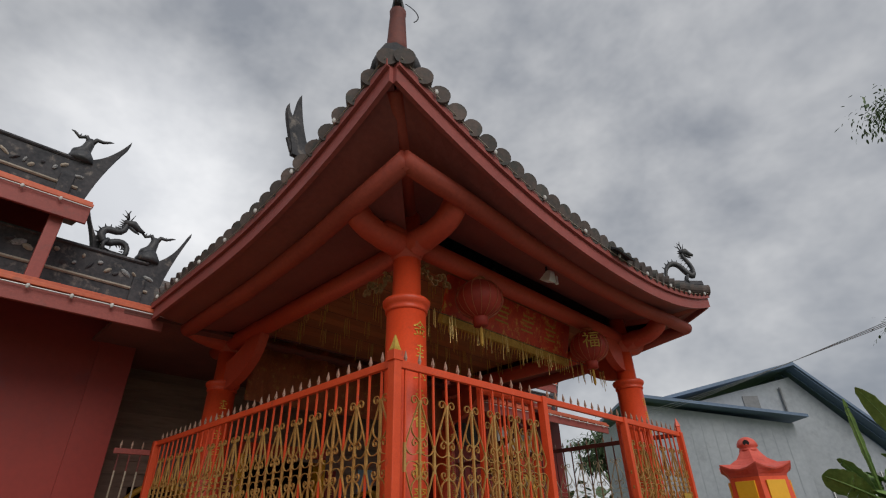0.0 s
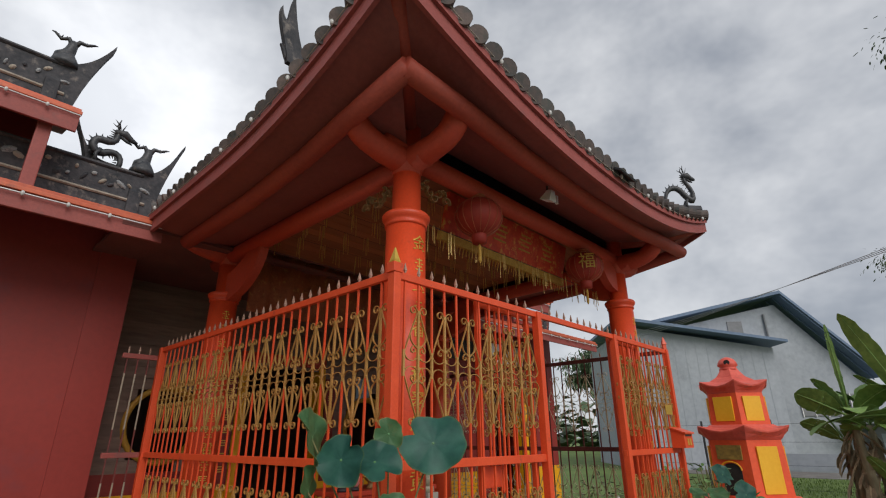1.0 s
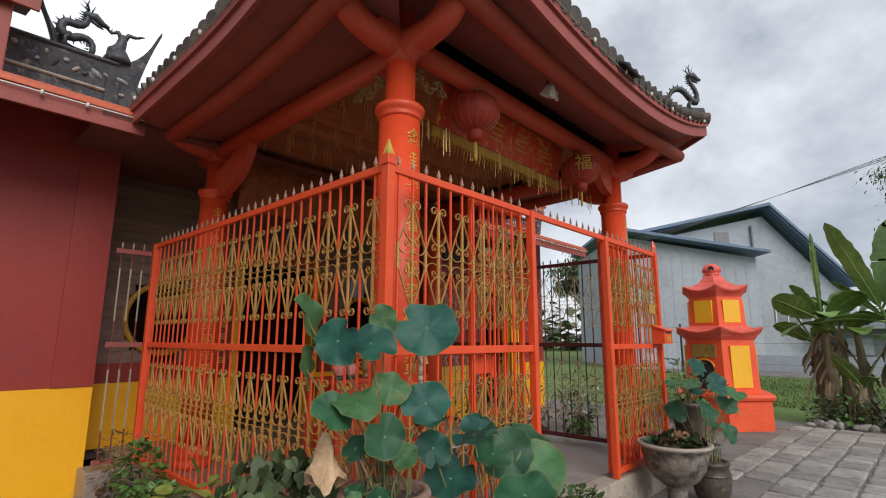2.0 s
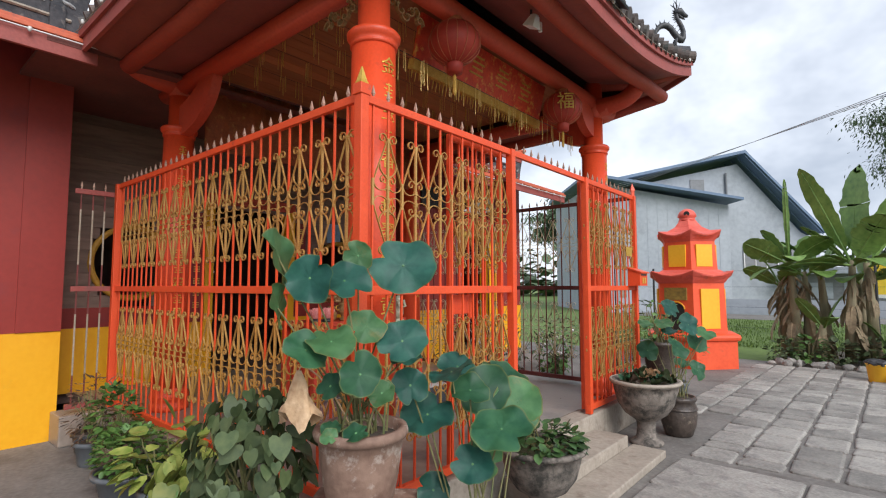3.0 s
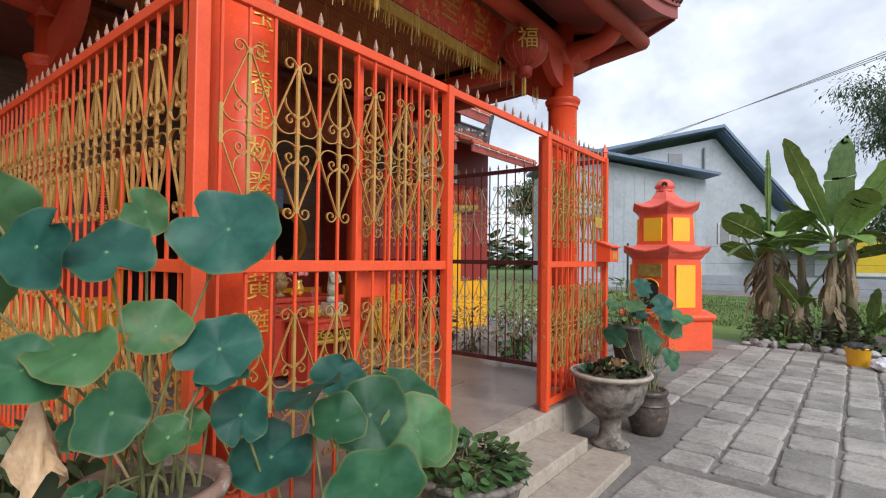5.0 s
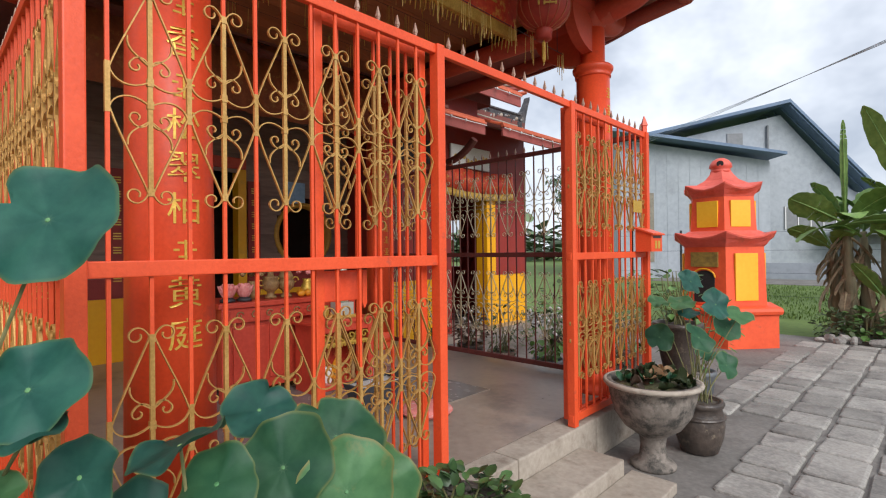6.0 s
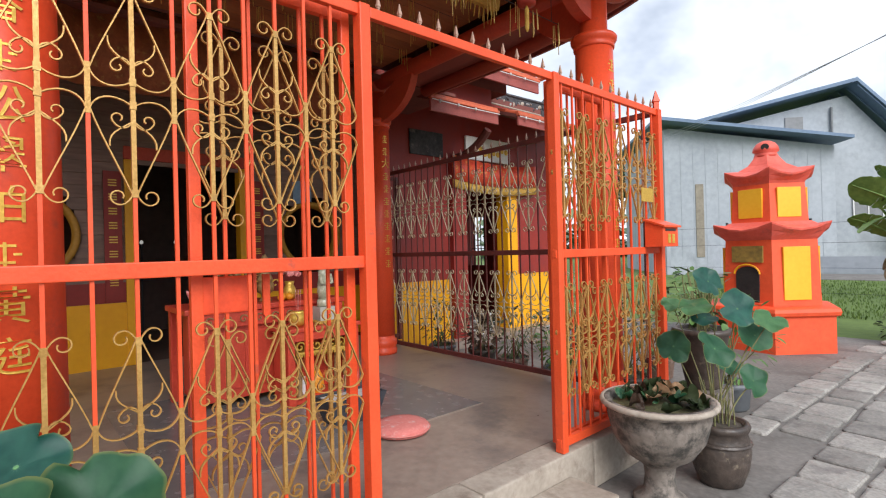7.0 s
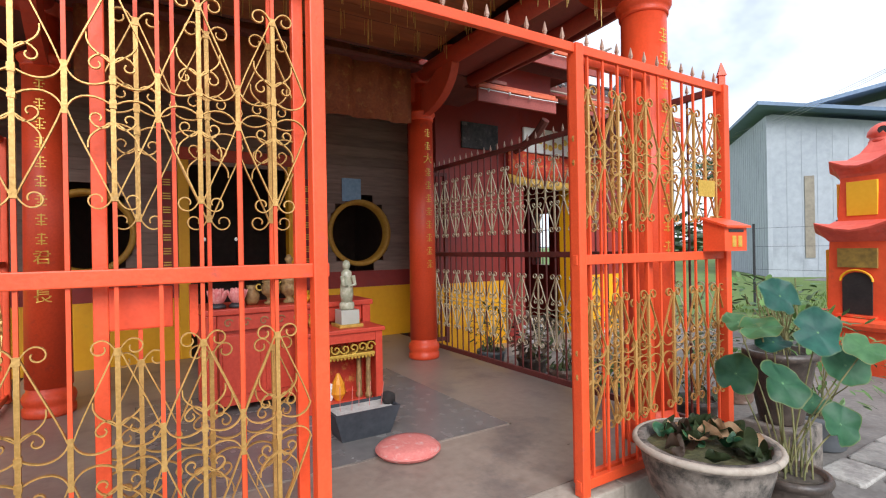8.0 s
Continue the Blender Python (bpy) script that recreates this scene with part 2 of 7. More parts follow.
RIB = surface("faded gilt rib", (0.34, 0.075, 0.035), (0.50, 0.17, 0.075), 0.55, grain=50, bump=0.05)
LANTERN = surface("red lantern paper", (0.28, 0.022, 0.013), (0.40, 0.04, 0.02), 0.6, grain=30, patch=6, bump=0.1)
WHITE = surface("white paint", (0.72, 0.70, 0.68), (0.82, 0.81, 0.79), 0.5, grain=30, bump=0.08)
PORCELAIN = surface("pale green porcelain", (0.30, 0.30, 0.20), (0.55, 0.52, 0.38), 0.25, grain=30, patch=14, bump=0.1, coat=0.4)
BLUE_PAPER = surface("blue paper", (0.20, 0.32, 0.45), (0.32, 0.45, 0.58), 0.8, grain=20, patch=12, bump=0.05)
FRUIT = surface("orange peel", (0.75, 0.26, 0.01), (0.85, 0.36, 0.02), 0.45, grain=120, bump=0.3)
PINK_FLOWER = surface("pink petals", (0.75, 0.18, 0.18), (0.88, 0.40, 0.36), 0.7, grain=40, patch=20, bump=0.3)
BULB = surface("frosted bulb", (0.50, 0.48, 0.46), (0.64, 0.62, 0.59), 0.25, grain=20, bump=0.0)
PLASTIC = surface("white plastic bag", (0.66, 0.68, 0.70), (0.80, 0.81, 0.82), 0.4, grain=18, patch=8, bump=0.6)
BANNER_Y = surface("yellow banner", (0.80, 0.52, 0.02), (0.88, 0.62, 0.05), 0.6, grain=8, patch=1, bump=0.05)
NIGHT_LIGHT = glowing("altar lamp", (1.0, 0.93, 0.82), 0.15)


# ---- small builders ----
def thing(name, at=(0, 0, 0), label="", category="", group="", kind="", turn=0.0):
    ob = new(name)
    ob.matrix_basis = pose(*at, 0, 0, turn)
    ob.empty_display_size = 0.1
    return tagged(ob, label, category, group, kind)


def to_mesh(name, bm, material, smooth=False):
    me = bpy.data.meshes.new(name)
    bmesh.ops.recalc_face_normals(bm, faces=bm.faces)
    bm.to_mesh(me)
    bm.free()
    me.materials.append(material)
    if smooth:
        me.polygons.foreach_set("use_smooth", [True] * len(me.polygons))
    return me


def part(name, bm, material, parent, label="", smooth=False, at=None):
    ob = new(name, to_mesh(name, bm, material, smooth))
    ob.parent = parent
    if at is not None:
        ob.matrix_basis = at
    return tagged(ob, label)


def piece(name, mesh, parent, at, label=""):
    ob = new(name, mesh)
    ob.parent = parent
    ob.matrix_basis = at
    return tagged(ob, label)


def solo(name, bm, material, label, category, group="", kind="", smooth=False, at=None):
    ob = new(name, to_mesh(name, bm, material, smooth))
    if at is not None:
        ob.matrix_basis = at
    return tagged(ob, label, category, group, kind)


def box(bm, x0, x1, y0, y1, z0, z1, bevel=0.0):
    m = Matrix.Translation(((x0 + x1) / 2, (y0 + y1) / 2, (z0 + z1) / 2)) @ Matrix.Diagonal((abs(x1 - x0), abs(y1 - y0), abs(z1 - z0), 1))
    made = bmesh.ops.create_cube(bm, size=1, matrix=m)
    if bevel:
        edges = list({e for v in made["verts"] for e in v.link_edges})
        bmesh.ops.bevel(bm, geom=edges, offset=bevel, segments=2, affect="EDGES", profile=0.6)
    return bm


def boxed(*a, bevel=0.0):
    return box(bmesh.new(), *a, bevel=bevel)


def lathe(profile, seg=32, bm=None, at=(0, 0, 0), wobble=0.0):
    bm = bm or bmesh.new()
    rings = []
    for r, z in profile:
        ring = []
        for i in range(seg):
            a = 2 * math.pi * i / seg
            rr = r * (1 + wobble * math.sin(3 * a + z * 9))
            ring.append(bm.verts.new((at[0] + rr * math.cos(a), at[1] + rr * math.sin(a), at[2] + z)))
        rings.append(ring)
    for lo, hi in zip(rings, rings[1:]):
        for i in range(seg):
            bm.faces.new((lo[i], lo[(i + 1) % seg], hi[(i + 1) % seg], hi[i]))
    bm.faces.new(rings[0][::-1])
    bm.faces.new(rings[-1])
    return bm


def tube(points, radius, seg=8, bm=None, flat=1.0):
    """A tapering tube along points; radius: one number or one for each point."""
    bm = bm or bmesh.new()
    pts = [Vector(p) for p in points]
    rad = [radius] * len(pts) if isinstance(radius, (int, float)) else list(radius)
    side = None
    rings = []
    for i, p in enumerate(pts):
        d = (pts[min(i + 1, len(pts) - 1)] - pts[max(i - 1, 0)]).normalized()
        if side is None:
            side = d.orthogonal().normalized()
        side = (side - d * side.dot(d)).normalized()
        up = d.cross(side)
        rings.append([bm.verts.new(p + rad[i] * (math.cos(2 * math.pi * k / seg) * side + flat * math.sin(2 * math.pi * k / seg) * up)) for k in range(seg)])
    for lo, hi in zip(rings, rings[1:]):
        for k in range(seg):
            bm.faces.new((lo[k], lo[(k + 1) % seg], hi[(k + 1) % seg], hi[k]))
    bm.faces.new(rings[0][::-1])
    bm.faces.new(rings[-1])
    return bm


def strap(points, wide, thick, bm):
    """A flat iron strap in the plane y = 0, along points (x, z)."""
    n = len(points)
    rows = []
    for i in range(n):
        a, b = Vector(points[max(i - 1, 0)]), Vector(points[min(i + 1, n - 1)])
        d = (b - a).normalized()
        nx, nz = -d.y * thick / 2, d.x * thick / 2
        x, z = points[i]
        rows.append([bm.verts.new((x + nx, -wide / 2, z + nz)), bm.verts.new((x + nx, wide / 2, z + nz)),
                     bm.verts.new((x - nx, wide / 2, z - nz)), bm.verts.new((x - nx, -wide / 2, z - nz))])
    for lo, hi in zip(rows, rows[1:]):
        for k in range(4):
            bm.faces.new((lo[k], lo[(k + 1) % 4], hi[(k + 1) % 4], hi[k]))
    bm.faces.new(rows[0][::-1])
    bm.faces.new(rows[-1])


def bezier(a, b, c, d, n=8):
    out = []
    for i in range(n + 1):
        t = i / n
        out.append(tuple((1 - t) ** 3 * p + 3 * t * (1 - t) ** 2 * q + 3 * t * t * (1 - t) * r + t ** 3 * s for p, q, r, s in zip(a, b, c, d)))
    return out


def prism(outline, y0, y1, bm=None):
    """An outline of (x, z) drawn out along y."""
    bm = bm or bmesh.new()
    a = [bm.verts.new((x, y0, z)) for x, z in outline]
    b = [bm.verts.new((x, y1, z)) for x, z in outline]
    bm.faces.new(a[::-1])
    bm.faces.new(b)
    n = len(outline)
    for i in range(n):
        bm.faces.new((a[i], a[(i + 1) % n], b[(i + 1) % n], b[i]))
    return bm


def writing(text, size, depth=0.004):
    """A text as a mesh that stands upright in the plane y = 0 and faces -y."""
    cu = bpy.data.curves.new("writing", "FONT")
    cu.body, cu.size, cu.extrude = text, size, depth
    cu.align_x, cu.align_y = "CENTER", "CENTER"
    ob = bpy.data.objects.new("writing", cu)
    scene.collection.objects.link(ob)
    me = bpy.data.meshes.new_from_object(ob.evaluated_get(bpy.context.evaluated_depsgraph_get()))
    bpy.data.objects.remove(ob)
    bpy.data.curves.remove(cu)
    me.transform(Matrix.Rotation(math.pi / 2, 4, "X"))
    return me


# ---- ground, yard, platform ----
def sheet(x0, x1, y0, y1, z, nx=1, ny=1):
    bm = bmesh.new()
    grid = [[bm.verts.new((x0 + (x1 - x0) * i / nx, y0 + (y1 - y0) * j / ny, z)) for j in range(ny + 1)] for i in range(nx + 1)]
    for i in range(nx):
        for j in range(ny):
            bm.faces.new((grid[i][j], grid[i + 1][j], grid[i + 1][j + 1], grid[i][j + 1]))
    return bm


solo("ground", sheet(-600, 600, -600, 600, -0.06), GRASS, "flat grassy ground reaching to the horizon", "ground", kind="structure")
yard = solo("pavement", boxed(-9.0, 9.0, -9.0, 10.1, -0.055, -0.022), YARD, "stained grey concrete yard under the stone pavers", "pavement", kind="structure")

platform = solo("floor", boxed(-4.95, -0.16, -0.04, 4.25, -0.02, 0.27), CEMENT, "worn grey cement platform floor of the open pavilion", "floor", kind="structure")
part("panel", boxed(-3.0, -1.02, 0.92, 3.16, 0.27, 0.274), CEMENT_IN, platform, "smoother dark inner cement panel")
for x0, x1, y0, y1 in ((-1.012, -1.0, 0.9, 3.17), (-3.02, -1.0, 3.158, 3.17)):
    part("joint_line", boxed(x0, x1, y0, y1, 0.27, 0.2745), CEMENT, platform, "worn mortar line")
plinth = solo("plinth", boxed(-4.06, -3.72, -0.42, -0.045, -0.02, 0.26, bevel=0.012), CEMENT, "grey cement block beside the platform", "plinth", kind="structure")

kerb_row = thing("kerb", (0, 0, 0), "tan stone edging along the front of the platform", "kerb", kind="structure")
y = -0.05
random.seed(4)
while y < 4.24:
    w = min(random.uniform(0.95, 1.35), 4.25 - y)
    part("stone", boxed(-0.157, 0.035 + random.uniform(-0.004, 0.004), y + 0.004, y + w - 0.004, -0.02, 0.272, bevel=0.012), KERB, kerb_row)
    y += w
step_upper = solo("step", boxed(0.037, 0.35, 1.28, 2.82, -0.02, 0.14, bevel=0.012), KERB, "upper tan stone step before the gate", "step", group="gate steps", kind="structure")
step_lower = solo("step", boxed(0.352, 0.64, 1.36, 2.92, -0.02, 0.045, bevel=0.01), KERB, "low tan stone slab before the gate", "step", group="gate steps", kind="structure")

# ---- columns ----
COLUMNS = [(-0.30, 0.35), (-0.30, 3.75), (-3.25, 0.35), (-3.25, 3.75)]
shaft_bm = lambda: lathe([(0.156, 0.22), (0.139, 2.76), (0.104, 2.762), (0.101, 3.55)], 40)
ring_bm = lambda: lathe([(0.137, 2.70), (0.150, 2.705), (0.152, 2.72), (0.142, 2.73), (0.158, 2.745), (0.170, 2.765), (0.172, 2.785), (0.160, 2.80), (0.106, 2.806)], 40)
foot_bm = lambda: lathe([(0.17, 0.0), (0.175, 0.02), (0.175, 0.06), (0.158, 0.07), (0.172, 0.10), (0.178, 0.135), (0.168, 0.17), (0.150, 0.185), (0.147, 0.22), (0.142, 0.235)], 40)


def column(at, text, turn=0.0):
    ob = thing("column", (at[0], at[1], 0.271), "round orange painted column with gold lettering and a ringed neck", "column", group="pavilion columns")
    shaft = part("shaft", shaft_bm(), ORANGE, ob, smooth=True)
    part("collar", ring_bm(), ORANGE, ob, smooth=True)
    part("foot", foot_bm(), ORANGE, ob, smooth=True)
    for i, ch in enumerate(text):
        z = 2.55 - i * 0.1475
        if ch == "-":
            bm = bmesh.new()
            for dz, w in ((0.035, 0.05), (0.010, 0.075), (-0.014, 0.045), (-0.036, 0.068)):
                box(bm, -w / 2, w / 2, -0.002, 0.002, z + dz - 0.0038, z + dz + 0.0038)
            box(bm, -0.004, 0.004, -0.002, 0.002, z - 0.045, z + 0.045)
            me = to_mesh("character", bm, GILT)
        else:
            me = writing(ch, 0.118, 0.003)
            me.transform(Matrix.Translation((0, 0, z)))
            me.materials.append(GILT)
        for v in me.vertices:
            a, r = v.co.x / 0.146, 0.1590 - 0.0067 * v.co.z - v.co.y
            v.co.x, v.co.y = r * math.sin(a), -r * math.cos(a)
        piece("character", me, shaft, pose(0, 0, 0, 0, 0, 90 + turn), "gold painted character")
    return ob


column(COLUMNS[0], "金-玉-香-松翠柏-黄庭", 0)
column(COLUMNS[1], "----------", 0)
column(COLUMNS[2], "---------君-長", -6)
column(COLUMNS[3], "--大--------", 4)

# ---- iron fence ----
P_HALF, TOP_Z, MID_Z, LOW_Z = 0.114, 2.49, 1.445, 0.33


def square_bar(z0, z1, w):
    return boxed(-w / 2, w / 2, -w / 2, w / 2, z0, z1)


bar_mesh = to_mesh("bar", square_bar(LOW_Z, TOP_Z + 0.01, 0.0115), RAIL)
tip_bm = lathe([(0.0065, 0), (0.0065, 0.022), (0.009, 0.024), (0.009, 0.029), (0.0125, 0.034), (0.002, 0.08)], 4)
tip_mesh = to_mesh("spear_tip", tip_bm, TIP)
sleeve_mesh = to_mesh("sleeve", square_bar(-0.075, 0.075, 0.0142), GOLD)


def spiral(cx, cz, r0, r1, a0, a1, n=12):
    return [(cx + (r0 + (r1 - r0) * i / n) * math.cos(a0 + (a1 - a0) * i / n), cz + (r0 + (r1 - r0) * i / n) * math.sin(a0 + (a1 - a0) * i / n)) for i in range(n + 1)]


def scroll_mesh(half=0.315):
    bm = bmesh.new()
    w, t = 0.0115, 0.0038
    for s in (-1, 1):
        for v in (-1, 1):
            f = lambda pts: [(s * x, v * z) for x, z in pts]
            strap(f(bezier((0.006, half - 0.005), (0.03, half - 0.07), (0.085, 0.135), (P_HALF - 0.006, 0.062), 7)), w, t, bm)
            strap(f([(0.004, half - 0.012)] + bezier((0.004, half - 0.012), (0.012, half + 0.012), (0.03, half + 0.03), (0.046, half + 0.024), 5) + spiral(0.043, half + 0.0, 0.024, 0.012, 1.4, -3.6)), w, t, bm)
            strap(f(bezier((0.062, 0.165), (0.066, 0.125), (0.04, 0.115), (0.006, 0.088), 6)), w, t, bm)
            strap(f([(0.005, 0.092)] + bezier((0.005, 0.092), (0.018, 0.112), (0.04, 0.112), (0.053, 0.09), 5) + spiral(0.04, 0.078, 0.018, 0.009, 0.7, -4.0, 9)), w, t, bm)
            strap(f(bezier((P_HALF - 0.004, 0.062), (P_HALF - 0.012, 0.02), (0.055, 0.0), (0.006, 0.034), 8)), w, t, bm)
    box(bm, -0.0066, 0.0066, -0.0066, 0.0066, -half, half)
    for z in (half - 0.01, 0.035, -0.035, -half + 0.01):
        box(bm, -0.009, 0.009, -0.009, 0.009, z - 0.012, z + 0.012)
    return to_mesh("scroll", bm, GOLD)


SCROLL = scroll_mesh()
# Rail paint darkened for the backlit fence; its shade sits in the colour.
RAIL_SHADED = surface("weathered rail paint darkened for shade", (0.10, 0.024, 0.02), (0.19, 0.04, 0.032), 0.6, grain=70, patch=6, bump=0.2, stain=(0.09, 0.05, 0.04), stain_at=0.62)
SCROLL_OLD, bar_shaded, sleeve_old = SCROLL.copy(), bar_mesh.copy(), sleeve_mesh.copy()
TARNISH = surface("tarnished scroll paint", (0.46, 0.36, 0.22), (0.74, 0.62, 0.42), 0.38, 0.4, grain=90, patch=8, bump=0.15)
for me, m in ((SCROLL_OLD, TARNISH), (bar_shaded, RAIL_SHADED), (sleeve_old, TARNISH)):
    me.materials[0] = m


def fence(name, at, turn, length, label, first=0.085, posts=(), rails=True, finials=(), category="fence", low=LOW_Z, gold_first=0, spears=True, top=TOP_Z, shaded=False):
    """A fence panel along its own x axis: bars, two rows of gold scrolls, rails, posts."""
    ob = thing(name, at, label, category, group="iron fence", turn=turn)
    paint, bars, curls, collars = (RAIL_SHADED, bar_shaded, SCROLL_OLD, sleeve_old) if shaded else (RAIL, bar_mesh, SCROLL, sleeve_mesh)
    if rails:
        for z, h, d in ((top, 0.046, 0.03), (MID_Z, 0.05, 0.03), (low, 0.05, 0.034)):
            part("rail", boxed(0.0, length, -d / 2, d / 2, z - h / 2, z + h / 2, bevel=0.004), paint, ob)
    for x, w in posts:
        part("post", boxed(x - w / 2, x + w / 2, -w / 2 - 0.003, w / 2 + 0.003, low - 0.055, top + 0.024, bevel=0.005), paint, ob)
    for x in finials:
        part("finial", lathe([(0.026, top + 0.025), (0.026, top + 0.08), (0.036, top + 0.085), (0.03, top + 0.10), (0.004, top + 0.17)], 4), RAIL, ob, at=pose(x, 0, 0))
    i, x = 0, first
    while x < length - 0.03:
        if not any(abs(x - px) < pw / 2 + 0.008 for px, pw in posts):
            piece("bar", bars, ob, pose(x, 0, 0))
            if spears:
                piece("spear_tip", tip_mesh, ob, pose(x, 0, top + 0.01, 0, 0, 45))
            gold = i % 2 == gold_first
            for zc in (1.985, 0.925):
                if gold:
                    piece("scroll", curls, ob, pose(x, 0, zc))
                else:
                    piece("sleeve", collars, ob, pose(x, 0, zc))
        x += P_HALF
        i += 1
    return ob


fence("fence_panel", (0, 0, 0), 90, 1.52, "orange iron fence panel with gold scrollwork beside the gate", first=0.083, posts=((0.0, 0.055), (1.485, 0.052)), gold_first=1)
part("finial", lathe([(0.034, 0), (0.037, 0.01), (0.03, 0.02), (0.004, 0.10)], 4), GILT, bpy.data.objects["fence_panel"], "gold pyramid finial", at=pose(0.0, 0, 2.56, 0, 0, 45))
part("post_head", boxed(-0.036, 0.036, -0.036, 0.036, 2.5, 2.56, bevel=0.004), RAIL, bpy.data.objects["fence_panel"])
fence("fence_panel", (0, 2.77, 0), 90, 1.34, "orange iron fence panel with gold scrollwork and a letter box", first=0.11, posts=((0.03, 0.052), (1.335, 0.055)), finials=(1.335,))
lintel = thing("gate_lintel", (0, 1.52, 0), "orange steel rail with spear tips over the open gate", "fence rail", group="iron fence", turn=90)
part("rail", boxed(0, 1.25, -0.015, 0.015, TOP_Z - 0.023, TOP_Z + 0.023, bevel=0.004), RAIL, lintel)
for i in range(11):
    piece("spear_tip", tip_mesh, lintel, pose(0.05 + i * P_HALF, 0, TOP_Z + 0.01, 0, 0, 45))
fence("fence_panel", (-0.04, 0, 0), 180, 3.76, "long orange iron fence with gold scrollwork and spear tips", first=0.075, posts=((3.74, 0.06),), gold_first=0)
fence("fence_panel", (-0.04, 4.1, 0), 180, 3.76, "long weathered far-side iron fence with tarnished scrollwork, rails darkened for shade", first=0.075, posts=((3.74, 0.06),), gold_first=0, shaded=True)
narrow = thing("fence_panel", (-3.80, -0.04, 0), "narrow fence of pale bars between the platform corner and the wall", "fence", group="iron fence", turn=-90)
# Dull reds here put the dark corner's shade into rails and bars.
for z, h in ((2.40, 0.05), (MID_Z, 0.05), (LOW_Z, 0.05)):
    part("rail", boxed(0, 0.33, -0.015, 0.015, z - h / 2, z + h / 2, bevel=0.004), FASCIA, narrow)
PALE_BAR = surface("worn galvanised bar", (0.30, 0.24, 0.17), (0.48, 0.42, 0.33), 0.4, 0.3, grain=60, bump=0.1)
for x in (0.08, 0.18, 0.28):
    part("bar", boxed(x - 0.006, x + 0.006, -0.006, 0.006, LOW_Z, 2.42), RAIL_SHADED, narrow)
    piece("spear_tip", tip_mesh, narrow, pose(x, 0, 2.42, 0, 0, 45))
    for z0, z1 in ((1.68, 2.22), (0.62, 1.20)):
        part("pale_bar", boxed(x - 0.0066, x + 0.0066, -0.008, 0.008, z0, z1, bevel=0.002), PALE_BAR, narrow, "pale galvanised bar")
fence("fence_panel", (-3.84, 4.14, 0), 90, 0.32, "narrow iron fence between the platform corner and the far wall", first=0.09, posts=((0.30, 0.045),), shaded=True)


def gate_leaf(at, turn, label, lock):
    ob = thing("gate", at, label, "gate", group="gate leaves", turn=turn)
    for x in (0.02, 0.62):
        part("stile", boxed(x - 0.02, x + 0.02, -0.016, 0.016, 0.30, 2.495, bevel=0.004), RAIL, ob)
    for z in (0.32, 1.445, 2.475):
        part("rail", boxed(0.04, 0.60, -0.014, 0.014, z - 0.02, z + 0.02), RAIL, ob)
    for i in range(1, 6):
        x = 0.02 + 0.1 * i
        part("bar", boxed(x - 0.006, x + 0.006, -0.006, 0.006, 0.34, 2.455), RAIL, ob)
        if i % 2:
            for zc in (1.93, 0.87):
                piece("scroll", SCROLL, ob, pose(x, 0, zc))
    if lock:
        part("lock_plate", boxed(0.43, 0.61, -0.03, 0.012, 1.28, 1.41, bevel=0.006), ORANGE, ob)
        part("latch", prism([(0.355, 1.26), (0.368, 1.235), (0.381, 1.26), (0.381, 1.41), (0.355, 1.41)], -0.03, -0.016), RAIL, ob, "hanging latch tongue")
    return ob


gate_leaf((-0.075, 1.46, 0), -90, "orange iron gate leaf folded back behind the fence", True)
gate_leaf((-0.075, 2.83, 0), 90, "orange iron gate leaf folded back beside the column", False)

letter_box = thing("letter_box", (0.02, 3.84, 1.47), "orange metal letter box with a sloping lid on the fence", "letter box")
part("body", prism([(0, 0), (0.13, 0), (0.13, 0.14), (0, 0.185)], 0, 0.24), RAIL, letter_box)
part("lid", prism([(-0.005, 0.19), (0.15, 0.137), (0.15, 0.15), (-0.005, 0.205)], -0.015, 0.255), RAIL, letter_box)
part("slot", boxed(0.131, 0.134, 0.04, 0.20, 0.112, 0.128), STEEL, letter_box, "dark slot")
for y0 in (0.075, 0.14):
    part("number_bar", boxed(0.131, 0.135, y0, y0 + 0.04, 0.025, 0.09), GILT, letter_box, "gold bar in place of a number")
solo("tag", boxed(0.018, 0.024, 3.80, 3.97, 1.80, 1.90, bevel=0.001), GILT, "small faded yellow metal plate wired to the fence", "plate")

# ---- pavilion roof ----
FX, LY, RY, BX = 0.55, -0.53, 4.55, -3.06
Y_MID, X_MID = (LY + RY) / 2, -1.7


def z_front(y):
    return 3.70 + 0.42 * (abs(y - Y_MID) / (RY - Y_MID)) ** 2.2


def z_side(x):
    return 3.66 + 0.46 * max(0.0, (x - X_MID) / (FX - X_MID)) ** 2.2


roof = thing("pavilion_roof", (0, 0, 0), "upswept hipped roof with weathered grey clay tiles over the pavilion", "roof", kind="structure")
RIDGE_X, RIDGE_Z, RY0, RY1 = -1.55, 4.98, 0.95, 3.07


def front_pt(s, t, lift=0.0):
    y0 = LY + (RY - LY) * s
    y1 = RY0 + (RY1 - RY0) * s
    z0 = z_front(y0)
    z1 = RIDGE_Z
    return Vector((FX + (RIDGE_X - FX) * t, y0 + (y1 - y0) * t, z0 + (z1 - z0) * t - 0.22 * math.sin(math.pi * t) + lift))


def side_pt(side, s, t, lift=0.0):
    x0 = BX + (FX - BX) * s
    y0, y1 = (LY, RY0) if side < 0 else (RY, RY1)
    x1 = RIDGE_X - 0.9 + 0.9 * s
    return Vector((x0 + (x1 - x0) * t, y0 + (y1 - y0) * t, z_side(x0) + (RIDGE_Z - z_side(x0)) * t - 0.22 * math.sin(math.pi * t) + lift))


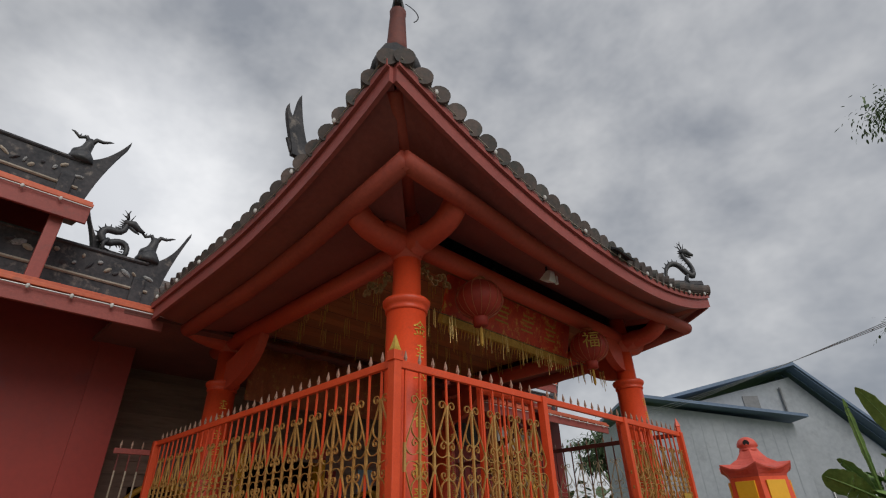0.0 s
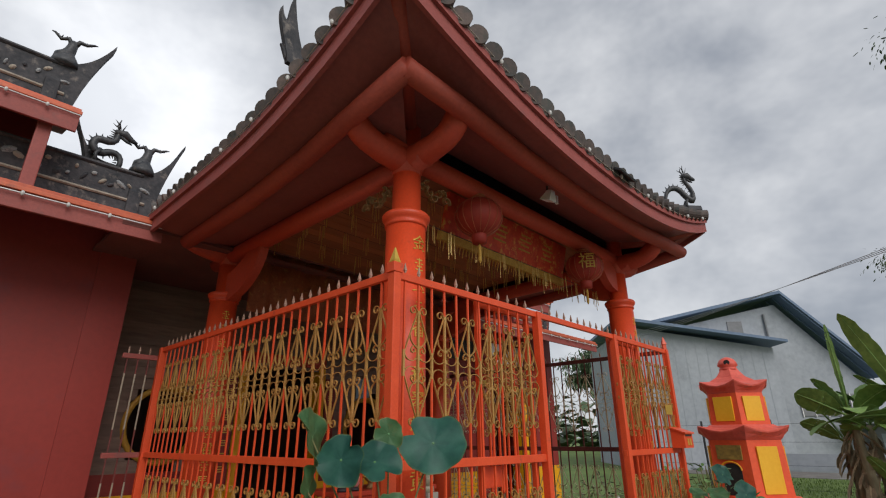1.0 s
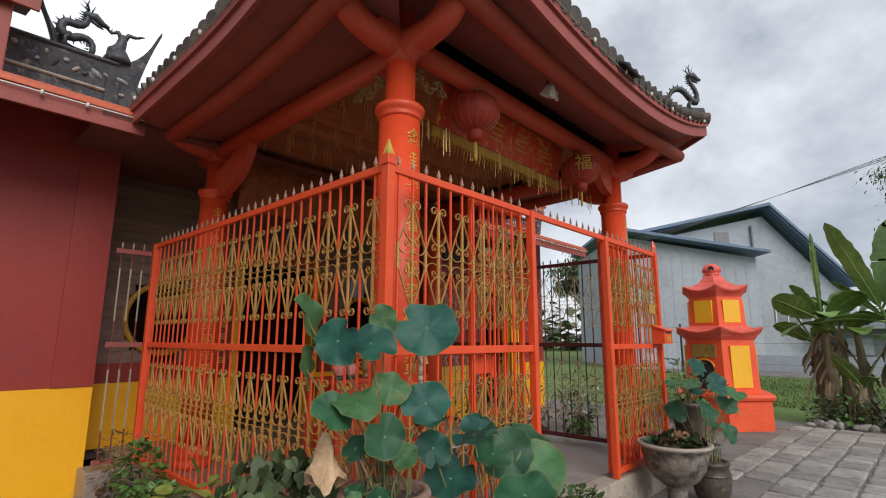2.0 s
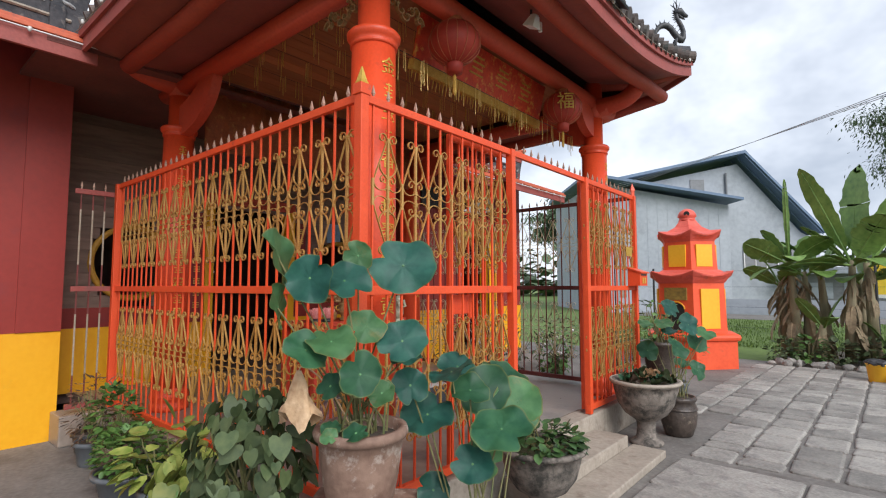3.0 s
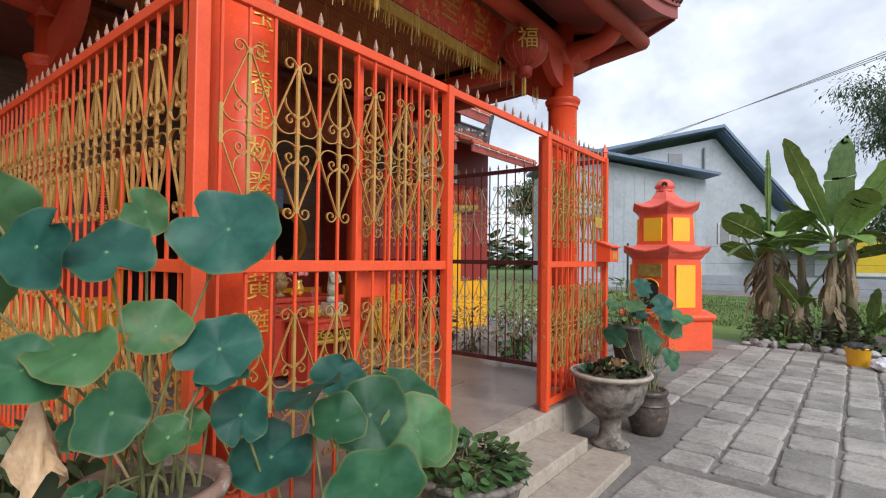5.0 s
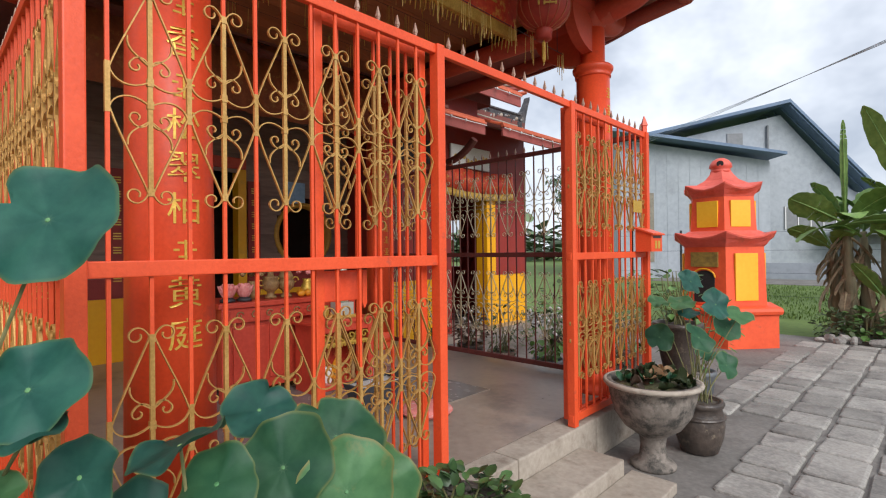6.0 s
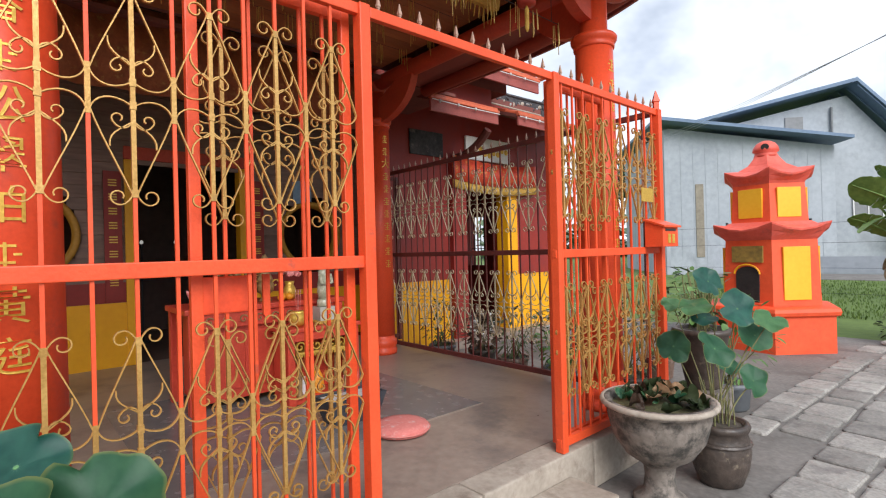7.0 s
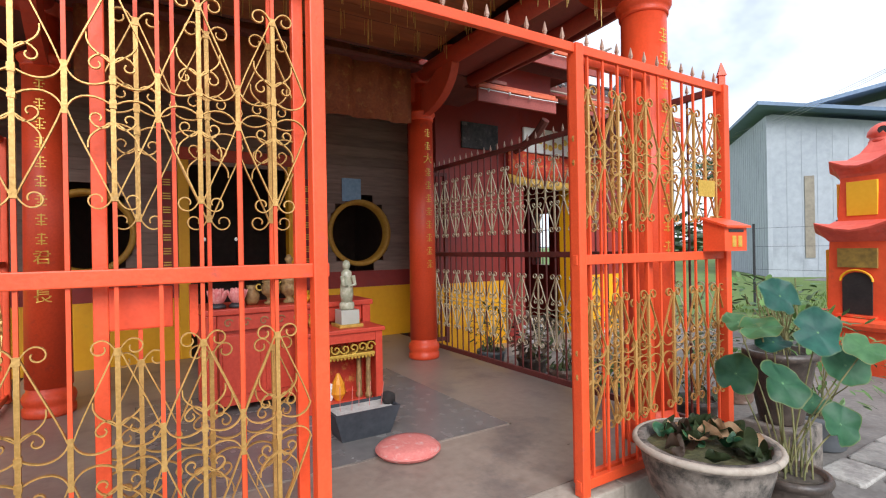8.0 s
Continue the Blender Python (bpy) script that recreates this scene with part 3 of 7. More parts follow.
def slab(fn, ns, nt, thick):
    bm = bmesh.new()
    top = [[bm.verts.new(fn(i / ns, j / nt, 0.0)) for j in range(nt + 1)] for i in range(ns + 1)]
    low = [[bm.verts.new(fn(i / ns, j / nt, -thick)) for j in range(nt + 1)] for i in range(ns + 1)]
    for i in range(ns):
        for j in range(nt):
            bm.faces.new((top[i][j], top[i + 1][j], top[i + 1][j + 1], top[i][j + 1]))
            bm.faces.new((low[i][j], low[i][j + 1], low[i + 1][j + 1], low[i + 1][j]))
    for i in range(ns):
        bm.faces.new((top[i][0], low[i][0], low[i + 1][0], top[i + 1][0]))
        bm.faces.new((top[i][nt], top[i + 1][nt], low[i + 1][nt], low[i][nt]))
    for j in range(nt):
        bm.faces.new((top[0][j], top[0][j + 1], low[0][j + 1], low[0][j]))
        bm.faces.new((top[ns][j], low[ns][j], low[ns][j + 1], top[ns][j + 1]))
    return bm


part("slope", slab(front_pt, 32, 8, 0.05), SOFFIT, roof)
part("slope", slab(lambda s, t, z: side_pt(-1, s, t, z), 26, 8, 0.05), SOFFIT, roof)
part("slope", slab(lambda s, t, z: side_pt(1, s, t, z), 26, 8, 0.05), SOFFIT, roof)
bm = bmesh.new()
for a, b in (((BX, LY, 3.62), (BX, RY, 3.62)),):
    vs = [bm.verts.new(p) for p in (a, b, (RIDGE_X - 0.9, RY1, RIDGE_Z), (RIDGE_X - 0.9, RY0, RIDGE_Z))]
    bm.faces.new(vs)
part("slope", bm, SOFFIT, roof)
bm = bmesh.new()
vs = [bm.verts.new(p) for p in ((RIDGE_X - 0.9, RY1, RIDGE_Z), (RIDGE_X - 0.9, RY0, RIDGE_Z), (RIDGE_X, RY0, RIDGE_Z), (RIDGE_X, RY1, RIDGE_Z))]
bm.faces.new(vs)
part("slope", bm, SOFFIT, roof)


def ribbon(pts, out, height, thick, drop):
    """A board that hangs under a curved eave line; out: the way it faces."""
    bm = bmesh.new()
    o = Vector(out)
    rows = []
    for p in pts:
        p = Vector(p) - Vector((0, 0, drop))
        rows.append([bm.verts.new(p), bm.verts.new(p + o * thick), bm.verts.new(p + o * thick - Vector((0, 0, height))), bm.verts.new(p - Vector((0, 0, height)))])
    for lo, hi in zip(rows, rows[1:]):
        for k in range(4):
            bm.faces.new((lo[k], lo[(k + 1) % 4], hi[(k + 1) % 4], hi[k]))
    bm.faces.new(rows[0][::-1])
    bm.faces.new(rows[-1])
    return bm


front_line = [front_pt(i / 36, 0) for i in range(37)]
left_line = [side_pt(-1, i / 30, 0) for i in range(31)]
right_line = [side_pt(1, i / 30, 0) for i in range(31)]
for line, out in ((front_line, (1, 0, 0)), (left_line, (0, -1, 0)), (right_line, (0, 1, 0))):
    part("fascia", ribbon(line, out, 0.115, 0.03, 0.055), FASCIA, roof)
    part("fascia_trim", ribbon(line, out, 0.06, 0.055, -0.005), FASCIA, roof)
    part("drip_edge", ribbon(line, out, 0.05, 0.05, -0.06), TILE, roof, "dark pan tiles bedded in mortar")


def barrel_row(fn, t1, r=0.068, n=9, lift=0.055):
    """One row of overlapping barrel tiles up a slope."""
    bm = bmesh.new()
    for k in range(n):
        a, b = fn(-0.035 + t1 * k / n), fn(-0.035 + t1 * (k + 1.12) / n)
        tube([a + Vector((0, 0, lift + 0.008)), b + Vector((0, 0, lift - 0.008))], [r, r * 0.93], 14, bm)
    return bm


count = 34
for i in range(count):
    s = (i + 0.5) / count
    part("tile_row", barrel_row(lambda t, s=s: front_pt(s, t), 0.97, n=6), TILE, roof, smooth=False)
for side in (-1, 1):
    for i in range(25):
        s = (i + 0.5) / 25
        part("tile_row", barrel_row(lambda t, s=s: side_pt(side, s, t), 0.97, n=6), TILE, roof)
# hip ridges and the main ridge
for c0, c1 in ((front_pt(0, 0), front_pt(0, 1)), (front_pt(1, 0), front_pt(1, 1))):
    pts = [c0.lerp(c1, t) + Vector((0, 0, 0.10 - 0.22 * math.sin(math.pi * t))) for t in (0.0, 0.1, 0.25, 0.4, 0.55, 0.7, 0.85, 1)]
    part("hip_ridge", tube(pts, [0.09, 0.1, 0.1, 0.1, 0.1, 0.1, 0.1, 0.1], 8), RIDGE, roof, "blackened plaster ridge")
part("main_ridge", boxed(-1.75, -1.3, RY0 - 0.3, RY1 + 0.3, 4.9, 5.2, bevel=0.04), RIDGE, roof)

# a cable with bulbs along the eaves
eave_lamps = thing("string_lights", (0, 0, 0), "unlit white bulbs on a cable along the pavilion eaves", "string lights")
for line, off in ((front_line, Vector((0.075, 0, 0.0))), (left_line, Vector((0, -0.075, 0.0)))):
    part("cable", tube([p + off * 0.9 for p in line], 0.0035, 5), KERB, eave_lamps)
    for k in range(2, len(line) - 1, 4):
        part("bulb", lathe([(0.008, -0.022), (0.011, -0.014), (0.015, 0.0), (0.010, 0.014), (0.004, 0.018)], 10), BULB, eave_lamps, smooth=True, at=Matrix.Translation(line[k] + off * 1.1))

# timbers under the roof
# Beam red made darker; the eaves' shade is put into it.
PURLIN = surface("beam red darkened for shade", (0.31, 0.045, 0.025), (0.43, 0.07, 0.038), 0.65, grain=35, patch=2, bump=0.15)
frame_work = thing("roof_timbers", (0, 0, 0), "dark red beams, purlins and curved brackets under the eaves", "timber frame", kind="structure")
for x in (-0.30, -3.25):
    part("beam", tube([(x, 0.1, 3.575), (x, 4.0, 3.575)], 0.085, 16), BEAM, frame_work, smooth=True)
for y in (0.35, 3.75):
    part("beam", tube([(-3.6, y, 3.50), (-0.1, y, 3.50)], 0.088, 16), BEAM, frame_work, smooth=True)
PU_X, PU_L, PU_R = 0.30, -0.21, 4.31
part("purlin", tube([(PU_X, PU_L - 0.02, 3.69), (PU_X, 0.35, 3.66), (PU_X, 1.0, 3.60), (PU_X, 2.05, 3.57), (PU_X, 3.1, 3.60), (PU_X, 3.75, 3.66), (PU_X, PU_R + 0.02, 3.69)], 0.072, 16), PURLIN, frame_work, smooth=True)
for y in (PU_L, PU_R):
    part("purlin", tube([(PU_X + 0.02, y, 3.69), (-0.3, y, 3.61), (-0.8, y, 3.53), (-1.7, y, 3.47), (-3.0, y, 3.47)], 0.072, 16), PURLIN, frame_work, smooth=True)


def corbel(at, way, reach=0.44, rise=0.34, w=0.11):
    """A curved bracket arm that springs from a column's head."""
    w0 = Vector((way[0], way[1], 0)).normalized()
    lo, hi = [], []
    for i in range(11):
        a = i / 10 * math.pi / 2
        lo.append((0.06 + reach * math.sin(a), -rise * math.cos(a)))
        hi.append((0.0 + (reach - 0.10) * math.sin(a) ** 1.2, 0.16 - (rise - 0.02) * math.cos(a) * 0.75))
    bm = prism(lo + [(0.06 + reach, 0.12)] + hi[::-1], -w / 2, w / 2)
    m = Matrix.Translation(at) @ Matrix.Rotation(math.atan2(w0.y, w0.x), 4, "Z")
    bmesh.ops.transform(bm, matrix=m, verts=bm.verts)
    return bm


def bowl_arm(at, way, reach=0.52, rise=0.22):
    """A thick round timber that leaves a column's head level, sweeps up like the side of a bowl and carries a purlin."""
    w0 = Vector((way[0], way[1], 0)).normalized()
    low, n = Vector(at), 14
    pts = [low + w0 * (reach * math.sin(a) ** 0.72) + Vector((0, 0, rise * (1 - math.cos(a)) ** 1.3)) for a in [i / n * math.pi / 2 for i in range(n + 1)]]
    pts.append(pts[-1] + Vector((0, 0, 0.07)) - w0 * 0.015)
    return tube(pts, [0.105, 0.105, 0.10, 0.098] + [0.092] * 8 + [0.088, 0.084, 0.078, 0.07], 18)


for (cx, cy), ways in ((COLUMNS[0], ((1, 0), (0, -1))), (COLUMNS[1], ((1, 0), (0, 1))), (COLUMNS[2], ((0, -1),)), (COLUMNS[3], ((0, 1),))):
    for wx, wy in ways:
        part("bracket", bowl_arm((cx, cy, 3.52), (wx, wy)), BEAM, frame_work, smooth=True)
    part("capital", lathe([(0.10, 3.38), (0.108, 3.42), (0.125, 3.46), (0.13, 3.52), (0.12, 3.58), (0.10, 3.60)], 32), BEAM, frame_work, smooth=True, at=Matrix.Translation((cx, cy, 0)))
for (cx, cy), (wx, wy), reach, rise in ((COLUMNS[1], (0, -1), 0.36, 0.3), (COLUMNS[3], (0, -1), 0.36, 0.3), (COLUMNS[3], (1, 0), 0.7, 0.46), (COLUMNS[1], (-1, 0), 0.5, 0.36), (COLUMNS[2], (1, 0), 0.75, 0.5)):
    part("brace", corbel((cx, cy, 3.47), (wx, wy), reach, rise, 0.09), BEAM, frame_work)
for cx, cy, kx, ky in ((-0.3, 0.35, 1, -1), (-0.3, 3.75, 1, 1)):
    part("hip_rafter", tube([(cx, cy, 3.80), (cx + kx * 0.45, cy + ky * 0.45, 3.87), (FX - 0.06, (LY + 0.06) if ky < 0 else (RY - 0.06), 4.0)], [0.075, 0.07, 0.06], 12), PURLIN, frame_work, smooth=True)
EAVE_BOARD = surface("dark red eave boards", (0.22, 0.056, 0.044), (0.30, 0.08, 0.062), 0.6, grain=24, patch=2.2, bump=0.15)


def front_soffit(s, t, lift=0.0):
    y0, y1 = LY + 0.04 + (RY - LY - 0.08) * s, 0.35 + 3.40 * s
    return Vector((FX - 0.02 - 0.83 * t, y0 + (y1 - y0) * t, (z_front(y0) - 0.10) * (1 - t) + 3.82 * t - 0.05 * math.sin(math.pi * t) + lift))


def side_soffit(side, s, t, lift=0.0):
    x0, x1 = BX + (FX - 0.02 - BX) * s, -3.2 + 2.9 * s
    y0, y1 = (LY + 0.02, 0.35) if side < 0 else (RY - 0.02, 3.75)
    return Vector((x0 + (x1 - x0) * t, y0 + (y1 - y0) * t, (z_side(x0) - 0.10) * (1 - t) + 3.60 * t - 0.04 * math.sin(math.pi * t) + lift))


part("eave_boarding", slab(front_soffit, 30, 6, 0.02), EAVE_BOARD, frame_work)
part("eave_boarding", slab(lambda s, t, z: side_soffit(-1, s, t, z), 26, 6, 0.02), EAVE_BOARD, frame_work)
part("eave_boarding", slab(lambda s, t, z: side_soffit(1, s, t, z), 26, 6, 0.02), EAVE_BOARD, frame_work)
bm = bmesh.new()
x = -3.2
while x < -0.45:
    box(bm, x, x + 0.145, 0.4, 3.7, 3.64, 3.66)
    x += 0.15
solo("ceiling", bm, surface("brown board ceiling", (0.28, 0.095, 0.038), (0.42, 0.155, 0.06), 0.6, grain=20, patch=2, bump=0.2, islands=0.2, stretch=(1, 0.2, 1)), "brown boarded ceiling inside the pavilion", "ceiling", kind="structure")

# ---- hall behind: plank wall with round windows and a doorway ----
PX = -4.9
hall = thing("wall_back", (PX, 0, 0.27), "hall front of grey horizontal planks with round windows and a doorway", "wall", kind="structure")
WINS = ((0.50, 1.49), (3.66, 1.49))


def plank_pieces():
    z, rows = 0.95, []
    while z < 3.9:
        z1 = z + 0.135
        spans = [(-0.62, 4.72)]
        cuts = [(1.38, 2.78, 0.0, 2.35)]
        for wy, wz in WINS:
            zc = min(max(wz, z), z1)
            if abs(zc - wz) < 0.47:
                half = math.sqrt(max(0.47 ** 2 - (zc - wz) ** 2, 0.0))
                cuts.append((wy - half + 0.03, wy + half - 0.03, z - 0.01, z1 + 0.01))
        for c0, c1, cz0, cz1 in cuts:
            if cz0 < (z + z1) / 2 < cz1:
                nxt = []
                for a, b in spans:
                    if c1 <= a or c0 >= b:
                        nxt.append((a, b))
                    else:
                        if c0 > a:
                            nxt.append((a, c0))
                        if c1 < b:
                            nxt.append((c1, b))
                spans = nxt
        for a, b in spans:
            rows.append((a, b, z, z1))
        z = z1
    return rows


for a, b, z0, z1 in plank_pieces():
    bm = prism([(0.0, z0), (0.026, z0), (0.008, z1 + 0.008), (0.0, z1 + 0.008)], a, b)
    part("plank", bm, PLANK, hall)
for a, b in ((-0.62, 1.38), (2.78, 4.72)):
    part("dado", boxed(-0.1, 0.03, a, b, 0.0, 0.72), WALL_YELLOW, hall, "yellow painted base")
    part("dado_band", boxed(-0.1, 0.032, a, b, 0.722, 0.95), WALL_RED, hall, "dark red band")
for y0, y1, z0, z1, m in ((1.38, 1.50, 0, 2.35, WALL_YELLOW), (2.66, 2.78, 0, 2.35, WALL_YELLOW), (1.38, 2.78, 2.352, 2.5, BEAM)):
    part("door_surround", boxed(-0.12, 0.05, y0, y1, z0, z1, bevel=0.01), m, hall)
for y0 in (1.18, 2.80):
    part("couplet_board", boxed(0.032, 0.055, y0, y0 + 0.17, 0.75, 2.2), WALL_RED, hall, "dark red board with gold characters")
    for j in range(8):
        bm = bmesh.new()
        for dz in (-0.03, 0.0, 0.03):
            box(bm, 0.056, 0.059, y0 + 0.045, y0 + 0.125, 2.07 - j * 0.16 + dz - 0.006, 2.07 - j * 0.16 + dz + 0.006)
        part("character_bars", bm, GILT, hall)
for wy, wz in WINS:
    ring = bmesh.new()
    seg = 48
    rows = []
    for k in range(seg):
        a = 2 * math.pi * k / seg
        c, s = math.cos(a), math.sin(a)
        rows.append([ring.verts.new((x, wy + r * c, wz + r * s)) for r, x in ((0.47, 0.0), (0.47, 0.045), (0.445, 0.055), (0.41, 0.05), (0.40, -0.09))])
    for k in range(seg):
        for j in range(4):
            ring.faces.new((rows[k][j], rows[(k + 1) % seg][j], rows[(k + 1) % seg][j + 1], rows[k][j + 1]))
    part("round_window", ring, surface("ochre window ring", (0.42, 0.20, 0.02), (0.56, 0.30, 0.035), 0.55, grain=30, patch=4, bump=0.1), hall, "ochre painted round window surround", smooth=True)
# the hall behind the wall; its darkness is put into the wall colour
inner = thing("wall_hall", (0, 0, 0), "inner hall behind the round windows, shade put into its dark walls", "wall", kind="structure")
part("back", boxed(-8.0, -7.9, -0.7, 4.8, 0.0, 4.0), HALL_SHADE, inner)
part("side", boxed(-7.9, -5.0, -0.8, -0.7, 0.0, 4.0), HALL_SHADE, inner)
part("side", boxed(-7.9, -5.0, 4.8, 4.9, 0.0, 4.0), HALL_SHADE, inner)
part("top", boxed(-8.0, -4.95, -0.8, 4.9, 4.16, 4.26), HALL_SHADE, inner)
part("floor", boxed(-7.9, -4.96, -0.7, 4.8, 0.15, 0.25), HALL_SHADE, inner)
for y in (1.85, 2.3):
    lamp = solo("altar_lamp", lathe([(0.004, -0.03), (0.02, -0.02), (0.026, 0.0), (0.015, 0.022), (0.004, 0.03)], 12), NIGHT_LIGHT, "small lit bulb deep inside the dark hall", "lamp", smooth=True, at=Matrix.Translation((-6.6, y, 1.72)))
for y in (1.85, 2.3):
    st = solo("lamp_stand", lathe([(0.09, 0), (0.09, 0.02), (0.012, 0.04), (0.012, 1.38), (0.03, 1.40), (0.03, 1.435)], 12), STEEL, "dark metal lamp stand in the hall", "stand", smooth=True, at=Matrix.Translation((-6.6, y, 0.25)))
solo("notice", boxed(PX + 0.03, PX + 0.036, 3.40, 3.68, 2.20, 2.52), BLUE_PAPER, "faded blue paper notice on the plank wall", "notice")

# ---- wings on both sides ----
WX = -4.07
wing_l = thing("wall_left", (WX, 0, 0), "dark red rendered wall with a yellow base", "wall", kind="structure")
part("upper_wall", boxed(-0.28, 0, -7.0, -0.37, 1.03, 3.9), WALL_RED, wing_l)
part("base", boxed(-0.28, 0.004, -7.0, -0.368, -0.05, 1.028), WALL_YELLOW, wing_l, "yellow painted base")
part("pilaster", boxed(0.001, 0.02, -0.72, -0.37, 1.032, 4.0), WALL_RED, wing_l)
part("return_wall", boxed(-1.0, -0.282, -0.62, -0.37, 0, 4.0), WALL_RED, wing_l)
wing_r = thing("wall_right", (WX, 0, 0), "dark red rendered wall with a yellow base and a curtained doorway", "wall", kind="structure")
for y0, y1 in ((4.45, 5.95), (6.98, 8.25)):
    part("upper_wall", boxed(-0.28, 0, y0, y1, 1.03, 4.0), WALL_RED, wing_r)
    part("base", boxed(-0.28, 0.004, y0, y1 + 0.002, -0.05, 1.028), WALL_YELLOW, wing_r, "yellow painted base")
part("return_wall", boxed(-1.0, -0.282, 4.45, 4.70, 0, 4.0), WALL_RED, wing_r)
part("lintel", boxed(-0.28, 0, 5.952, 6.978, 2.80, 4.0), WALL_RED, wing_r)
part("door_pillar", boxed(-0.2, 0.06, 6.94, 7.20, 0, 2.7, bevel=0.01), WALL_YELLOW, wing_r, "yellow painted pillar")
part("door_pillar", boxed(-0.2, 0.10, 5.62, 5.92, 0, 2.9, bevel=0.01), WALL_RED, wing_r)
part("plaque", boxed(0.005, 0.04, 4.86, 5.50, 2.93, 3.30, bevel=0.008), RIDGE, wing_r, "dark carved plaque")
part("name_board", boxed(0.02, 0.06, 5.98, 7.05, 2.96, 3.34, bevel=0.008), WHITE, wing_r, "pale painted board with gold flowers")
random.seed(12)
for j in range(9):
    part("flower", lathe([(0.0, 0), (0.05, 0.004), (0.035, 0.012), (0.0, 0.016)], 9), GILT, wing_r, at=pose(0.06, 6.1 + j * 0.105, 3.06 + random.uniform(0, 0.14), 0, 90, 0))
part("end_wall", boxed(-0.28 - 1.25, -0.28, 8.0, 8.25, 0, 3.9), WALL_RED, wing_r)
part("end_wall", boxed(-4.0, -2.05, 8.0, 8.25, 0, 3.9), WALL_RED, wing_r)
part("end_wall", boxed(-2.05, -1.53, 8.0, 8.25, 0, 1.15), WALL_RED, wing_r)
part("end_wall", boxed(-2.05, -1.53, 8.0, 8.25, 2.2, 3.9), WALL_RED, wing_r)
for j in range(6):
    part("window_bar", boxed(-2.05 + j * 0.1, -2.035 + j * 0.1, 8.1, 8.115, 1.15, 2.2), STEEL, wing_r)
for z in (1.5, 1.85):
    part("window_bar", boxed(-2.05, -1.53, 8.118, 8.13, z, z + 0.015), STEEL, wing_r)
part("rear_wall", boxed(-4.1, -4.0, 4.7, 8.25, 0, 3.9), WALL_RED, wing_r)
part("roof_slab", boxed(-4.1, 0.0, 4.45, 8.3, 4.002, 4.1), SOFFIT, wing_r)
part("floor_slab", boxed(-4.0, 0.3, 5.2, 8.0, -0.02, 0.1), CEMENT, wing_r)


def wing_roof(name, y0, y1, z0, label, eave_x=-3.06, top_x=-4.25, top_z=None, tiles=RED_TILE, fascia=0.16, tails=()):
    """A lean-to strip of roof along y with a fascia, barrel tile ends and a plaster ridge with swallow tails."""
    ob = thing(name, (0, 0, 0), label, "roof", kind="structure")
    top_z = top_z or z0 + 0.45
    part("slope", prism([(eave_x, z0 - 0.02), (eave_x, z0 + 0.03), (top_x, top_z + 0.03), (top_x, top_z - 0.02)], y0, y1), SOFFIT, ob)
    part("fascia", boxed(eave_x + 0.001, eave_x + 0.035, y0, y1, z0 - fascia, z0 - 0.005, bevel=0.004), FASCIA, ob)
    part("fascia_trim", boxed(eave_x + 0.001, eave_x + 0.06, y0 - 0.01, y1 + 0.01, z0 - 0.003, z0 + 0.035, bevel=0.006), tiles, ob)
    part("fascia_trim", boxed(eave_x - 0.03, eave_x + 0.03, y0, y1, z0 + 0.036, z0 + 0.075, bevel=0.008), tiles, ob)
    n = max(2, round((y1 - y0) / 0.17))
    for i in range(n):
        y = y0 + (i + 0.5) * (y1 - y0) / n
        part("tile_row", barrel_row(lambda t, y=y: Vector((eave_x - 0.06 + (top_x - eave_x) * t, y, z0 + 0.005 + (top_z - z0) * t)), 0.97, 0.04, 5), tiles, ob)
    part("cable", tube([(eave_x + 0.065, y0, z0 - 0.02), (eave_x + 0.065, (y0 + y1) / 2, z0 - 0.03), (eave_x + 0.065, y1, z0 - 0.02)], 0.006, 5), WHITE, ob, "white lamp cable")
    for j in range(int((y1 - y0) / 0.32)):
        part("bulb", lathe([(0.008, -0.024), (0.013, -0.015), (0.018, 0.0), (0.011, 0.016), (0.004, 0.02)], 10), BULB, ob, smooth=True, at=Matrix.Translation((eave_x + 0.08, y0 + 0.12 + j * 0.32, z0 - 0.03)))
    return ob


RELIEF = surface("chipped pale porcelain relief", (0.20, 0.21, 0.22), (0.42, 0.41, 0.40), 0.5, grain=60, patch=20, bump=0.4, stain=(0.10, 0.10, 0.10), stain_at=0.56)


